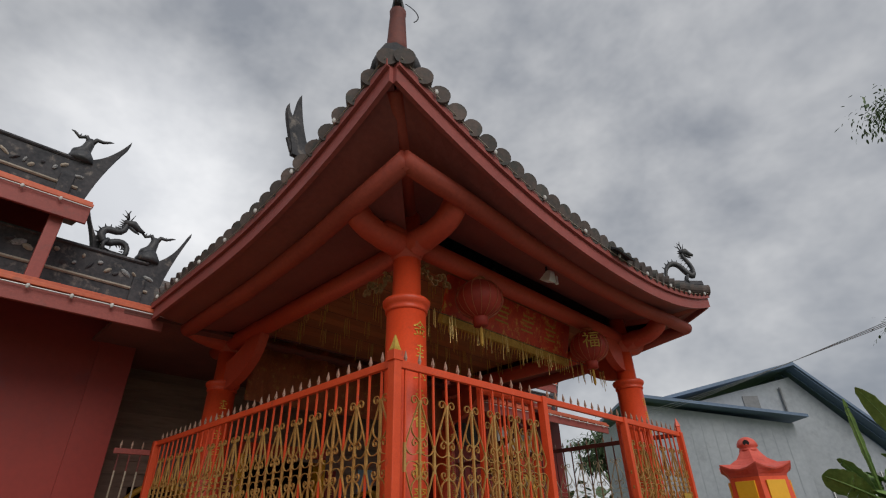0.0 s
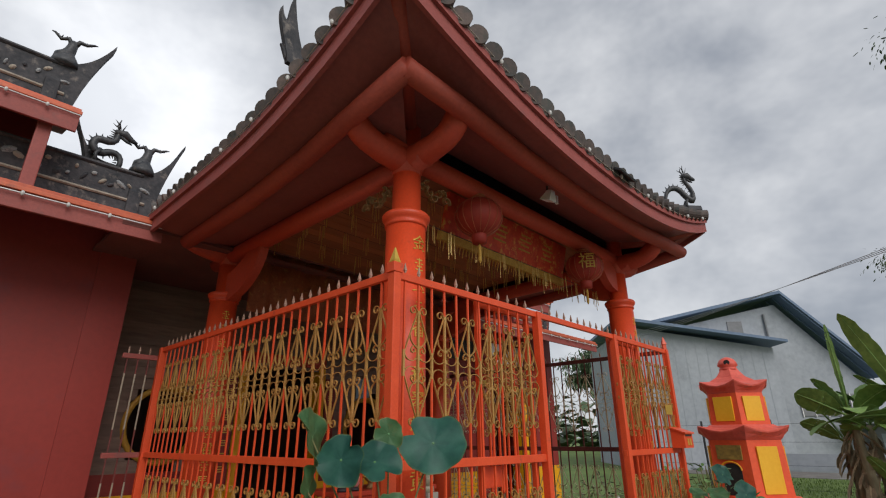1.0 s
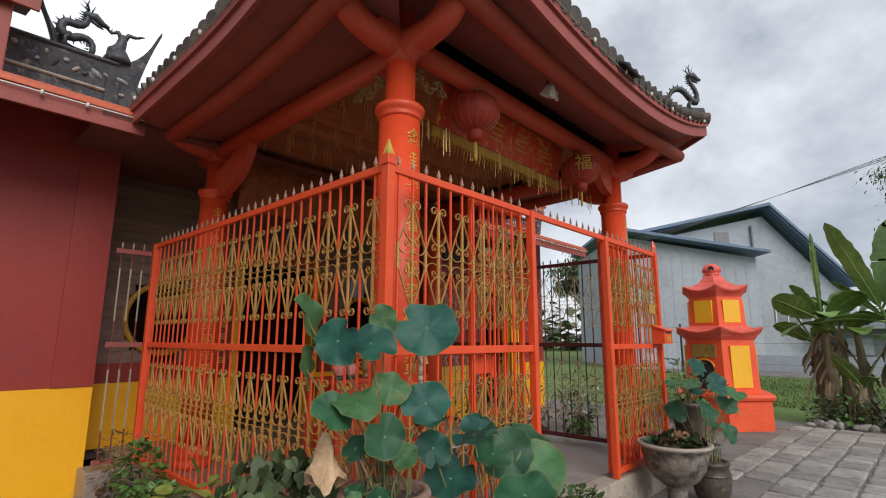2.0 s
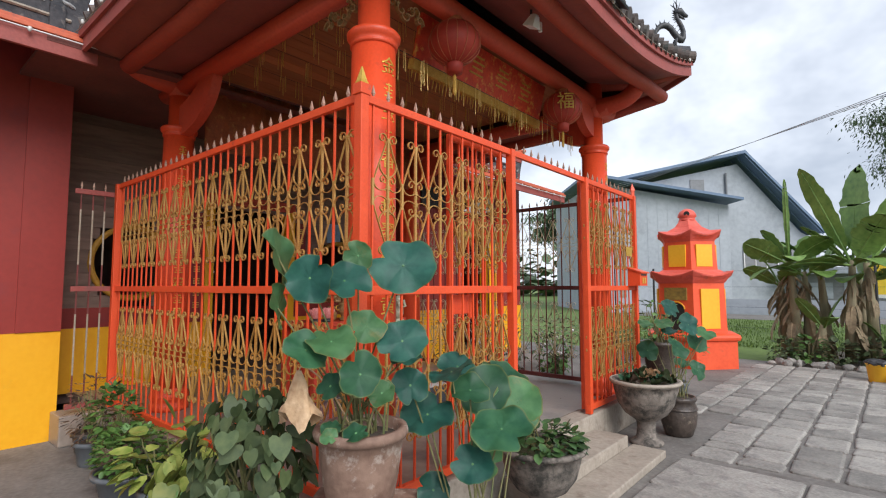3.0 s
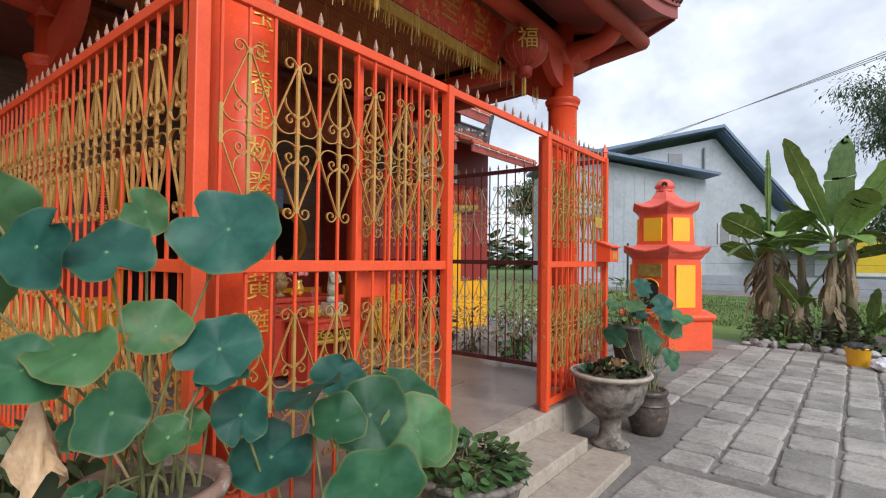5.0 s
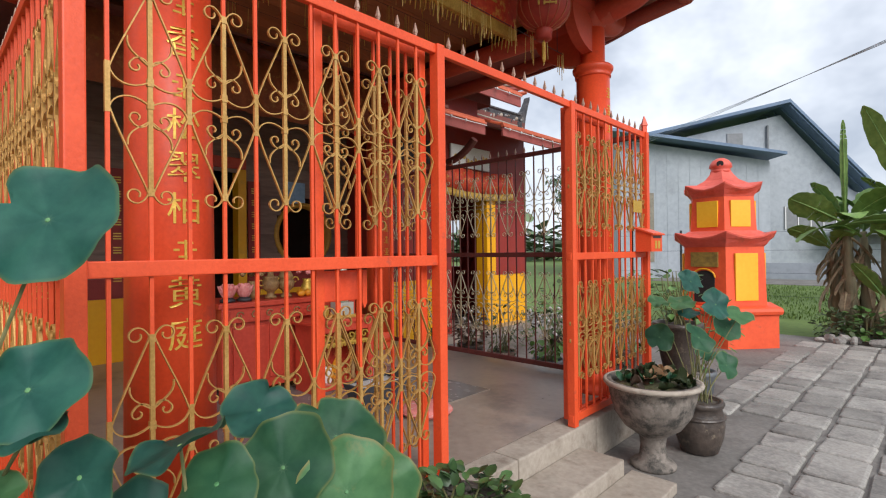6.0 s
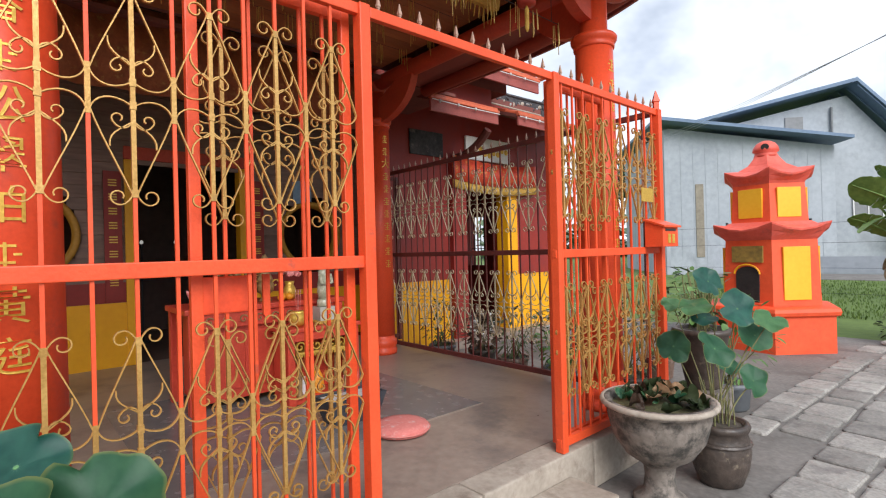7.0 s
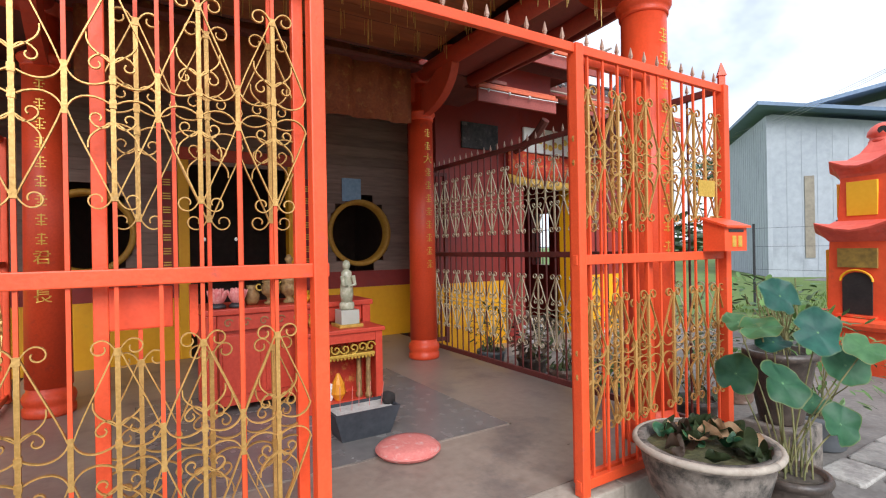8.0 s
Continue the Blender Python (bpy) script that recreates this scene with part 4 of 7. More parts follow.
def ridge_tail(name, x, y_end, way, z, length, label, rise=0.45, tall=0.26, tail=0.42):
    """A swallow-tail ridge: a wall of plaster along y whose end sweeps up to a point."""
    bm = bmesh.new()
    top, low = [], []
    n = 24
    steps = [i / 11 * (1 - tail / length) for i in range(12)] + [1 - tail / length * (1 - (i + 1) / 13) for i in range(13)]
    for f in steps:
        y = y_end + way * length * (1 - f)
        e = max(0.0, 1 - (1 - f) * length / tail)
        g = max(0.0, 1 - (1 - f) * length / (tail * 0.5))
        zt = z + tall + rise * e ** 2.4 + 0.10 * max(0.0, f - 0.4) ** 2
        zl = z + (rise + tall - 0.03) * g ** 0.62
        top.append((y, zt))
        low.append((y, min(zl, zt - 0.012)))
    pts = top + low[::-1]
    a = [bm.verts.new((x - 0.07, y, zz)) for y, zz in pts]
    b = [bm.verts.new((x + 0.07, y, zz)) for y, zz in pts]
    m = len(pts)
    for i in range(m):
        bm.faces.new((a[i], a[(i + 1) % m], b[(i + 1) % m], b[i]))
    for i in range(n):
        bm.faces.new((a[i], a[i + 1], a[m - 2 - i], a[m - 1 - i]))
        bm.faces.new((b[i], b[m - 1 - i], b[m - 2 - i], b[i + 1]))
    ob = thing(name, (0, 0, 0), label, "roof ridge", kind="structure")
    part("ridge_body", bm, RIDGE, ob)
    part("moulding", tube([(x + 0.075, y, zz - 0.03) for y, zz in top[:14]], 0.022, 6), RIDGE, ob)
    part("moulding", tube([(x + 0.075, y_end + way * (tail * 0.7), z + tall * 0.36), (x + 0.075, y_end + way * (length - 0.05), z + tall * 0.36)], 0.02, 6), KERB, ob, "tan plaster moulding")
    rng = random.Random(int(length * 10))
    for k in range(int((length - tail) / 0.085)):
        yk, zk = y_end + way * (tail * 0.75 + 0.085 * k + rng.uniform(-0.02, 0.02)), z + tall * rng.uniform(0.5, 0.78)
        part("flower", lathe([(0.012, 0), (0.036 * rng.uniform(0.6, 1.1), 0.006), (0.022, 0.018), (0.006, 0.026)], 7), (RELIEF, RIDGE, KERB)[k % 3], ob, at=pose(x + 0.07, yk, zk, rng.uniform(0, 180), 0, 0) @ Matrix.Diagonal((1, rng.uniform(0.9, 1.9), rng.uniform(0.5, 1.0), 1)) @ pose(0, 0, 0, 0, 90, 0))
    ye = y_end + way * (tail * 0.95)
    part("end_pier", boxed(x - 0.11, x + 0.11, ye - 0.07, ye + 0.07, z - 0.12, z + tall * 0.62, bevel=0.03), RIDGE, ob, "stained plaster end block")
    return ob


wing_roof("roof_left", -3.6, -0.44, 3.56, "orange tiled eave with a red fascia over the wing wall")
ridge_tail("ridge_left", -4.15, -0.10, -1, 3.98, 3.4, "blackened swallow-tail ridge with pale relief flowers over the wing", tall=0.56, rise=0.56, tail=0.46)
wing_roof("roof_upper_left", -5.2, -1.28, 4.74, "orange tiled upper eave with a red fascia", eave_x=-3.6, top_x=-4.8, top_z=5.1, fascia=0.2)
ridge_tail("ridge_upper_left", -4.1, -1.08, -1, 4.96, 3.8, "blackened swallow-tail ridge on the upper roof", rise=0.5, tall=0.58, tail=0.5)
for y in (-1.52, -3.2):
    solo("roof_post", boxed(-3.78, -3.66, y - 0.06, y + 0.06, 3.82, 4.72, bevel=0.01), FASCIA, "dark red post carrying the upper eave", "post", group="upper eave posts")
solo("wall_upper_left", boxed(-4.75, -4.5, -6.5, -1.5, 4.2, 5.15), WALL_RED, "dark red wall under the upper eave", "wall", kind="structure")
wing_roof("roof_right", 4.42, 5.68, 3.42, "orange tiled eave with a red fascia over the far wing")
wing_roof("roof_right_end", 6.05, 8.35, 3.44, "orange tiled eave at the end of the far wing", fascia=0.14, eave_x=-3.0)
ridge_tail("ridge_right", -4.15, 8.5, -1, 3.85, 2.4, "swallow-tail ridge over the far wing", rise=0.4, tall=0.4)
wing_roof("roof_upper_right", 4.45, 6.55, 4.02, "orange tiled upper eave over the far wing", eave_x=-3.0, top_x=-4.3, top_z=4.5, fascia=0.17)
# Dark block added to close the gap and stand for the eave's shade.
solo("wall_upper_right", boxed(-4.3, -3.4, 4.46, 6.3, 3.9, 4.2), SOFFIT, "dark infill standing in for shade under the far wing's upper eave", "wall", kind="structure")
solo("wall_eave_right", boxed(-3.5, -3.4, 4.46, 5.95, 3.56, 3.898), WALL_RED, "dark red wall between the two eaves of the far wing", "wall", kind="structure")
tail_hip = thing("hip_right", (0, 0, 0), "stepped plaster hip curling down the far wing's upper roof", "roof ridge", kind="structure")
for k, (lift, r) in enumerate(((0.0, 0.05), (0.07, 0.04), (0.13, 0.028))):
    part("ridge_course", tube(bezier((-4.0, 6.3, 4.52 + lift), (-3.6, 6.45, 4.28 + lift), (-3.3, 6.55, 4.06 + lift), (-2.95, 6.7, 4.12 + lift * 1.4), 10), [r] * 9 + [r * 0.8, r * 0.5], 8), (RED_TILE, FASCIA, KERB)[k], tail_hip)
part("bracket_arm", tube(bezier((-4.05, 5.75, 2.95), (-3.8, 5.75, 2.95), (-3.55, 5.75, 3.0), (-3.3, 5.75, 3.25), 8), 0.06, 8), SOFFIT, tail_hip)
# the great hall's own roof, closing the place above
solo("roof_hall", prism([(-4.4, 4.02), (-4.4, 4.14), (-6.6, 5.5), (-9.0, 4.1), (-9.0, 4.0), (-6.6, 5.38)], -1.3, 5.2), TILE, "grey tiled roof of the hall behind", "roof", kind="structure")
# Filler added to shut out sky between the pavilion and hall roofs.
solo("eave_board", boxed(-4.96, -3.02, -0.80, 4.85, 3.50, 3.54), SOFFIT, "dark board added to close the gap between pavilion and hall", "ceiling", kind="structure")

# doorway cloth
cloth = thing("door_cloth", (WX + 0.12, 0, 0), "embroidered red cloth with a yellow fringe over the doorway", "door cloth")
for (z0, z1, mat, nm) in ((2.60, 2.98, CLOTH, "banner"), (2.47, 2.598, CLOTH_Y, "fringe")):
    bm = bmesh.new()
    n = 60
    cols = []
    for i in range(n + 1):
        y = 5.62 + 2.08 * i / n
        sag = 0.07 * (1 - (2 * i / n - 1) ** 2)
        x = 0.02 * math.sin(i * 0.9)
        cols.append([bm.verts.new((x, y, z1 - sag)), bm.verts.new((x + 0.012, y, z0 - sag)), bm.verts.new((x - 0.012, y, z0 - sag)), bm.verts.new((x - 0.01, y, z1 - sag))])
    for lo, hi in zip(cols, cols[1:]):
        for k in range(4):
            bm.faces.new((lo[k], lo[(k + 1) % 4], hi[(k + 1) % 4], hi[k]))
    bm.faces.new(cols[0][::-1])
    bm.faces.new(cols[-1])
    part(nm, bm, mat, cloth, smooth=True)


# ---- hanging things under the pavilion roof ----
def lantern(at, char):
    ob = thing("lantern", at, "round red paper lantern with gold ribs and a tassel", "lantern", group="lanterns")
    prof = [(0.05, -0.135)] + [(0.165 * math.cos(a), 0.14 * math.sin(a)) for a in [radians(d) for d in range(-66, 67, 12)]] + [(0.05, 0.135)]
    globe = part("body", lathe(prof, 32), LANTERN, ob, smooth=True)
    for k in range(16):
        a = 2 * math.pi * k / 16
        part("rib", tube([((r + 0.003) * math.cos(a), (r + 0.003) * math.sin(a), z) for r, z in prof], 0.0026, 4), RIB, globe)
    part("cap", lathe([(0.055, 0.13), (0.06, 0.14), (0.05, 0.165), (0.01, 0.17)], 16), RIB, ob)
    part("collar", lathe([(0.02, -0.20), (0.05, -0.195), (0.055, -0.14), (0.05, -0.13)], 16), LANTERN, ob, smooth=True)
    ob.matrix_basis = ob.matrix_basis @ Matrix.Scale(1.2, 4)
    part("tassel", lathe([(0.004, -0.34), (0.012, -0.32), (0.012, -0.22), (0.004, -0.2)], 8), CLOTH_Y, ob)
    part("cord", tube([(0, 0, 0.16), (0, 0, 0.30)], 0.004, 5), STEEL, ob)
    if char:
        me = writing(char, 0.15, 0.002)
        me.materials.append(CLOTH_Y)
        piece("character", me, globe, pose(0.10, -0.135, 0.0, 0, 0, 38), "gold character")
    return ob


lantern((-0.28, 1.15, 3.32), "")
lantern((-0.28, 2.93, 3.30), "福")

sign = thing("sign_board", (-0.62, 2.03, 3.27), "red hanging board with gold writing, a yellow band and fringe", "sign board")
tilt = pose(0, 0, 0, 0, 14, 0)
part("board", boxed(-0.02, 0.02, -0.98, 0.98, 0.0, 0.36, bevel=0.008), CLOTH, sign, at=tilt)
part("band", boxed(-0.03, 0.035, -1.0, 1.0, -0.085, -0.002, bevel=0.01), CLOTH_Y, sign, "gold yellow band", at=tilt)
for k in range(4):
    for dz, w in ((0.09, 0.16), (0.04, 0.2), (-0.01, 0.14), (-0.06, 0.2)):
        part("writing_bar", boxed(0.021, 0.026, -w / 2, w / 2, dz - 0.008, dz + 0.008), CLOTH_Y, sign, "gold bar of writing", at=tilt @ pose(0, -0.62 + k * 0.41, 0.18))
random.seed(21)
for k in range(46):
    y = -0.97 + k * 0.043
    n = random.uniform(0.05, 0.10)
    part("fringe", tube([(0.0, y, -0.085), (0.004, y + random.uniform(-0.004, 0.004), -0.085 - n)], [0.006, 0.003], 4), CLOTH_Y, sign, at=tilt)

TASSEL = surface("gold tinsel", (0.52, 0.33, 0.08), (0.80, 0.58, 0.20), 0.38, 0.3, grain=60, patch=10, bump=0.1)
tassel_mesh_list = []
for k in range(4):
    bm = bmesh.new()
    for j in range(5):
        a, l0 = random.uniform(0, 6.28), random.uniform(0.12, 0.24)
        tube([(0.012 * math.cos(a) * j, 0.012 * math.sin(a) * j, 0), (0.014 * math.cos(a) * j, 0.014 * math.sin(a) * j, -l0)], 0.003, 4, bm)
    tassel_mesh_list.append(to_mesh("strand", bm, TASSEL))
for row, (x, z) in enumerate(((-0.5, 3.20), (-0.8, 3.64), (-1.2, 3.64), (-1.6, 3.64), (-2.0, 3.64), (-2.5, 3.64))):
    ob = thing("tassel_row", (x, 2.05, z), "row of thin gold tassels hanging from the ceiling", "tassels", group="ceiling tassels")
    part("cord", boxed(-0.002, 0.002, -1.55, 1.55, -0.002, 0.002), STEEL, ob)
    n = 13
    for k in range(n):
        piece("tassel", tassel_mesh_list[(k + row) % 4], ob, pose(random.uniform(-0.03, 0.03), -1.5 + 3.0 * k / (n - 1) + random.uniform(-0.05, 0.05), 0, 0, 0, random.uniform(0, 360)))
for x in (-0.5,):
    for y in (0.6, 3.5):
        solo("cord", tube([(x, y, 3.2), (x, y, 3.66)], 0.003, 5), STEEL, "thin dark cord holding a tassel row", "cord")
carving_mat = surface("carved gilt wood", (0.22, 0.12, 0.05), (0.42, 0.26, 0.10), 0.55, 0.2, grain=40, patch=14, bump=0.8)
for at, turn in (((-0.30, 0.62, 3.36), 90), ((-0.62, 0.35, 3.32), 180)):
    ob = thing("carving", at, "small carved gilt bracket beside the column's head", "carving", group="gilt carvings", turn=turn)
    for j in range(7):
        bm = bmesh.new()
        strap(spiral(-0.12 + j * 0.045, 0.04 * math.sin(j * 1.7), 0.045, 0.01, j, j + 5.5, 10), 0.03, 0.009, bm)
        part("curl", bm, carving_mat, ob)

flood = thing("floodlight", (0.12, 1.62, 3.50), "small floodlight with a pale conical hood under the eave", "floodlight")
part("hood", lathe([(0.075, 0.0), (0.07, 0.012), (0.035, 0.09), (0.02, 0.10)], 4), WHITE, flood, at=pose(0, 0, 0, 20, 15, 45))
part("stem", tube([(0, 0, 0.08), (0, 0, 0.16)], 0.01, 6), STEEL, flood)
part("sensor", boxed(-0.012, 0.012, 0.13, 0.155, 0.02, 0.10, bevel=0.003), WHITE, flood, "white stick sensor")
panel = thing("solar_panel", (0.60, 2.05, 3.74), "dark flat solar panel on the eave", "solar panel")
part("plate", boxed(-0.09, 0.09, -0.16, 0.16, 0, 0.02, bevel=0.003), STEEL, panel, at=pose(0, 0, 0, 0, 32, 0))
part("face", boxed(-0.08, 0.08, -0.15, 0.15, 0.021, 0.024), SHED_GREY, panel, at=pose(0, 0, 0, 0, 32, 0))
part("arm", tube([(0, 0, 0), (-0.06, 0, -0.07)], 0.012, 6), STEEL, panel)


valance = thing("hanging_cloth", (-3.12, 2.05, 2.9), "brownish orange embroidered cloth hanging across the hall front", "hanging cloth")
bm = bmesh.new()
cols = []
for i in range(61):
    y = -1.5 + 3.0 * i / 60
    x = 0.03 * math.sin(i * 0.75) + 0.012 * math.sin(i * 2.1)
    cols.append([bm.verts.new(p) for p in ((x, y, 0.74), (x, y, 0.0), (x - 0.006, y, 0.0), (x - 0.006, y, 0.74))])
for lo, hi in zip(cols, cols[1:]):
    for k in range(4):
        bm.faces.new((lo[k], lo[(k + 1) % 4], hi[(k + 1) % 4], hi[k]))
bm.faces.new(cols[0][::-1])
bm.faces.new(cols[-1])
part("cloth", bm, surface("brown orange brocade", (0.22, 0.055, 0.02), (0.36, 0.10, 0.035), 0.7, grain=40, patch=8, bump=0.4, stain=(0.45, 0.22, 0.06), stain_at=0.62), valance, smooth=True)
part("rod", tube([(0, -1.55, 0.75), (0, 1.55, 0.75)], 0.015, 8), STEEL, valance)


# ---- roof figures ----
def dragon_mesh(arched=False):
    """A slim dragon seen from the side: a looped body on legs, a maned head with branching antlers."""
    bm = bmesh.new()
    if arched:
        body = bezier((-0.26, 0, 0.02), (-0.34, 0, 0.22), (-0.16, 0, 0.34), (-0.04, 0, 0.24), 8) + bezier((-0.04, 0, 0.24), (0.02, 0, 0.17), (0.16, 0, 0.02), (0.14, 0, 0.20), 7)[1:] + bezier((0.14, 0, 0.20), (0.12, 0, 0.30), (0.03, 0, 0.34), (0.05, 0, 0.40), 5)[1:]
        hx, hz = 0.05, 0.42
    else:
        body = bezier((0.19, 0, -0.02), (0.24, 0, 0.16), (0.12, 0, 0.15), (0.06, 0, 0.10), 7) + bezier((0.06, 0, 0.10), (-0.05, 0, 0.06), (-0.06, 0, 0.22), (0.02, 0, 0.225), 7)[1:] + bezier((0.02, 0, 0.225), (0.16, 0, 0.21), (0.13, 0, 0.30), (0.14, 0, 0.34), 6)[1:]
        hx, hz = 0.14, 0.35
    n = len(body)
    tube(body, [0.021 + 0.015 * math.sin(math.pi * i / (n - 1)) for i in range(n)], 8, bm)
    tube([(hx - 0.03, 0, hz), (hx + 0.05, 0, hz), (hx + 0.11, 0, hz - 0.035), (hx + 0.16, 0, hz - 0.05)], [0.025, 0.042, 0.026, 0.014], 8, bm)
    tube([(hx + 0.02, 0, hz - 0.03), (hx + 0.08, 0, hz - 0.065), (hx + 0.12, 0, hz - 0.08)], [0.02, 0.014, 0.006], 6, bm)
    for s in (-1, 1):
        tube([(hx, s * 0.015, hz + 0.03), (hx - 0.02, s * 0.03, hz + 0.08), (hx - 0.01, s * 0.035, hz + 0.12)], [0.010, 0.008, 0.003], 5, bm)
        tube([(hx - 0.02, s * 0.03, hz + 0.07), (hx - 0.06, s * 0.04, hz + 0.10)], [0.007, 0.002], 5, bm)
        tube([(hx + 0.02, s * 0.02, hz + 0.03), (hx + 0.04, s * 0.03, hz + 0.09)], [0.007, 0.002], 5, bm)
        tube([(0.03, s * 0.02, 0.12), (0.0, s * 0.04, 0.06), (0.01, s * 0.04, -0.02)], [0.02, 0.016, 0.014], 6, bm)
    for k in range(5):
        tube([(hx - 0.015, 0, hz - 0.02 * k), (hx - 0.06 - 0.01 * (k % 2), 0, hz + 0.015 - 0.025 * k)], [0.013, 0.002], 4, bm)
    for i in range(1, n - 2):
        p, q = Vector(body[i]), Vector(body[i + 1])
        d = (q - p).normalized()
        o = Vector((-d.z, 0, d.x))
        tube([p + o * 0.03, p + o * 0.062], [0.010, 0.002], 4, bm)
    return bm


def horned_mesh():
    """A crouching figure with an upright neck and two waving horns."""
    bm = tube(bezier((-0.07, 0, 0.0), (-0.02, 0, 0.06), (0.015, 0, 0.10), (0.02, 0, 0.24), 8), [0.03, 0.05, 0.066, 0.07, 0.062, 0.05, 0.042, 0.038, 0.034], 9)
    lathe([(0.11, -0.03), (0.105, 0.01), (0.08, 0.06), (0.05, 0.11)], 10, bm)
    for s in (-1, 1):
        tube([(0.02 + s * 0.012, 0, 0.21), (0.02 + s * 0.04, 0, 0.265), (0.02 + s * 0.09, 0, 0.25 + 0.01 * s), (0.02 + s * 0.14, 0, 0.285), (0.02 + s * 0.165, 0, 0.29)], [0.024, 0.02, 0.015, 0.010, 0.003], 7, bm)
        for k in range(3):
            tube([(0.02 + s * (0.06 + 0.03 * k), 0, 0.26), (0.02 + s * (0.055 + 0.03 * k), 0, 0.285)], [0.008, 0.002], 4, bm)
    tube([(0.05, 0, 0.03), (0.10, 0, 0.0), (0.13, 0, 0.03)], [0.03, 0.022, 0.008], 6, bm)
    return bm


def figure(bm, at, turn, label, scale=1.0, group="roof figures"):
    bmesh.ops.scale(bm, vec=(scale, scale, scale), verts=bm.verts)
    return solo("roof_figure", bm, STATUE, label, "roof figure", group=group, smooth=True, at=pose(*at, 0, 0, turn))


corner_dragon = dragon_mesh(True)
bmesh.ops.scale(corner_dragon, vec=(0.72, 1, 1), verts=corner_dragon.verts)
figure(corner_dragon, (0.43, 4.43, 4.25), 40, "grey ceramic dragon arching over the eave corner", 1.15)
figure(dragon_mesh(), (-4.15, -1.0, 4.57), 90, "dark ceramic dragon on the swallow-tail ridge", 1.28)
figure(horned_mesh(), (-4.15, -0.50, 4.61), 80, "dark horned ceramic figure on the ridge", 1.3)
figure(horned_mesh(), (-4.1, -1.50, 5.58), 80, "dark horned ceramic figure on the upper ridge", 1.35)
figure(dragon_mesh(), (-1.6, 0.22, 5.21), 90, "small ceramic dragon on the pavilion ridge", 0.62)
horn = thing("ridge_pavilion", (-1.6, 0, 0), "tall forked blackened swallow-tail on the pavilion ridge", "roof ridge", kind="structure")
bm = prism(bezier((0.20, 4.98), (0.06, 5.12), (-0.02, 5.36), (-0.075, 5.80), 9) + bezier((-0.075, 5.80), (-0.11, 5.70), (-0.10, 5.56), (-0.13, 5.44), 4)[1:] + bezier((-0.13, 5.44), (-0.16, 5.46), (-0.19, 5.52), (-0.195, 5.60), 4)[1:] + bezier((-0.195, 5.60), (-0.24, 5.46), (-0.12, 5.22), (-0.08, 4.98), 8)[1:], -0.028, 0.028)
part("blade", bm, RIDGE, horn, at=pose(0, 0, 0, 0, 0, 90))
for z0 in (5.04, 5.2):
    part("fin", prism([(-0.10, z0 - 0.03), (-0.09, z0 + 0.05), (-0.16, z0 + 0.12)], -0.015, 0.015), RIDGE, horn, at=pose(0, 0, 0, 0, 0, 90))
solo("gable", boxed(-1.7, -1.5, 0.05, 4.0, 4.15, 5.01), RIDGE, "blackened plaster gable below the pavilion ridge", "gable", kind="structure")
mast = thing("corner_finial", (0.44, -0.42, 4.16), "red plaster post with a dark figure on the roof corner", "roof finial")
part("mount", lathe([(0.16, 0.0), (0.17, 0.06), (0.15, 0.13), (0.09, 0.20), (0.07, 0.24)], 14), RIDGE, mast, smooth=True)
part("post", lathe([(0.075, 0.2), (0.07, 0.3), (0.055, 0.62), (0.06, 0.66)], 12), SOFFIT, mast, smooth=True)
bm = dragon_mesh()
bmesh.ops.transform(bm, matrix=pose(0, 0, 0.68, 0, 0, -45) @ Matrix.Scale(0.8, 4), verts=bm.verts)
part("figure", bm, STATUE, mast, "dark ceramic figure", smooth=True)
part("wire", tube(bezier((0.06, 0.02, 0.72), (0.14, 0.06, 0.6), (0.17, 0.08, 0.5), (0.11, 0.05, 0.5), 8), 0.004, 4), STEEL, mast)
for y0, z0 in ((-1.25, 4.48),):
    ridge_tail("ridge_left_rear", -4.3, y0, 1, z0, 0.5, "second swallow-tail behind the wing's ridge", rise=0.48, tall=0.16, tail=0.4)

# ---- altar and offerings ----
LACQUER = surface("red lacquer", (0.50, 0.045, 0.022), (0.62, 0.07, 0.035), 0.42, grain=40, patch=3, bump=0.1, stain=(0.36, 0.04, 0.025), stain_at=0.66)
altar = thing("altar_table", (-2.62, 2.03, 0.274), "tall red lacquered altar table with carved gold trim", "altar table")
part("top", boxed(-0.31, 0.31, -0.68, 0.68, 0.765, 0.81, bevel=0.008), LACQUER, altar)
part("body", boxed(-0.25, 0.24, -0.56, 0.58, 0.06, 0.763), LACQUER, altar)
part("apron", boxed(0.262, 0.285, -0.58, 0.58, 0.64, 0.762, bevel=0.006), LACQUER, altar)
for y in (-0.40, -0.08, 0.24):
    part("panel", boxed(0.241, 0.254, y - 0.14, y + 0.14, 0.14, 0.60, bevel=0.005), LACQUER, altar, "raised red panel")
for x in (-0.27, 0.27):
    for y in (-0.62, 0.62):
        part("leg", boxed(x - 0.036, x + 0.036, y - 0.036, y + 0.036, 0, 0.764, bevel=0.008), LACQUER, altar)
for j in range(6):
    bm = bmesh.new()
    strap(spiral(0, 0, 0.036, 0.008, 0.4, 7.0, 14), 0.014, 0.008, bm)
    part("fretwork", bm, carving_mat, altar, at=pose(0.29, -0.5 + j * 0.13, 0.70, 0, 0, 90))
cabinet = thing("shrine_cabinet", (-2.16, 2.32, 0.274), "low red lacquered cabinet framing the floor shrine", "cabinet")
part("back", boxed(-0.14, -0.12, -0.28, 0.28, 0.0, 0.585), LACQUER, cabinet)
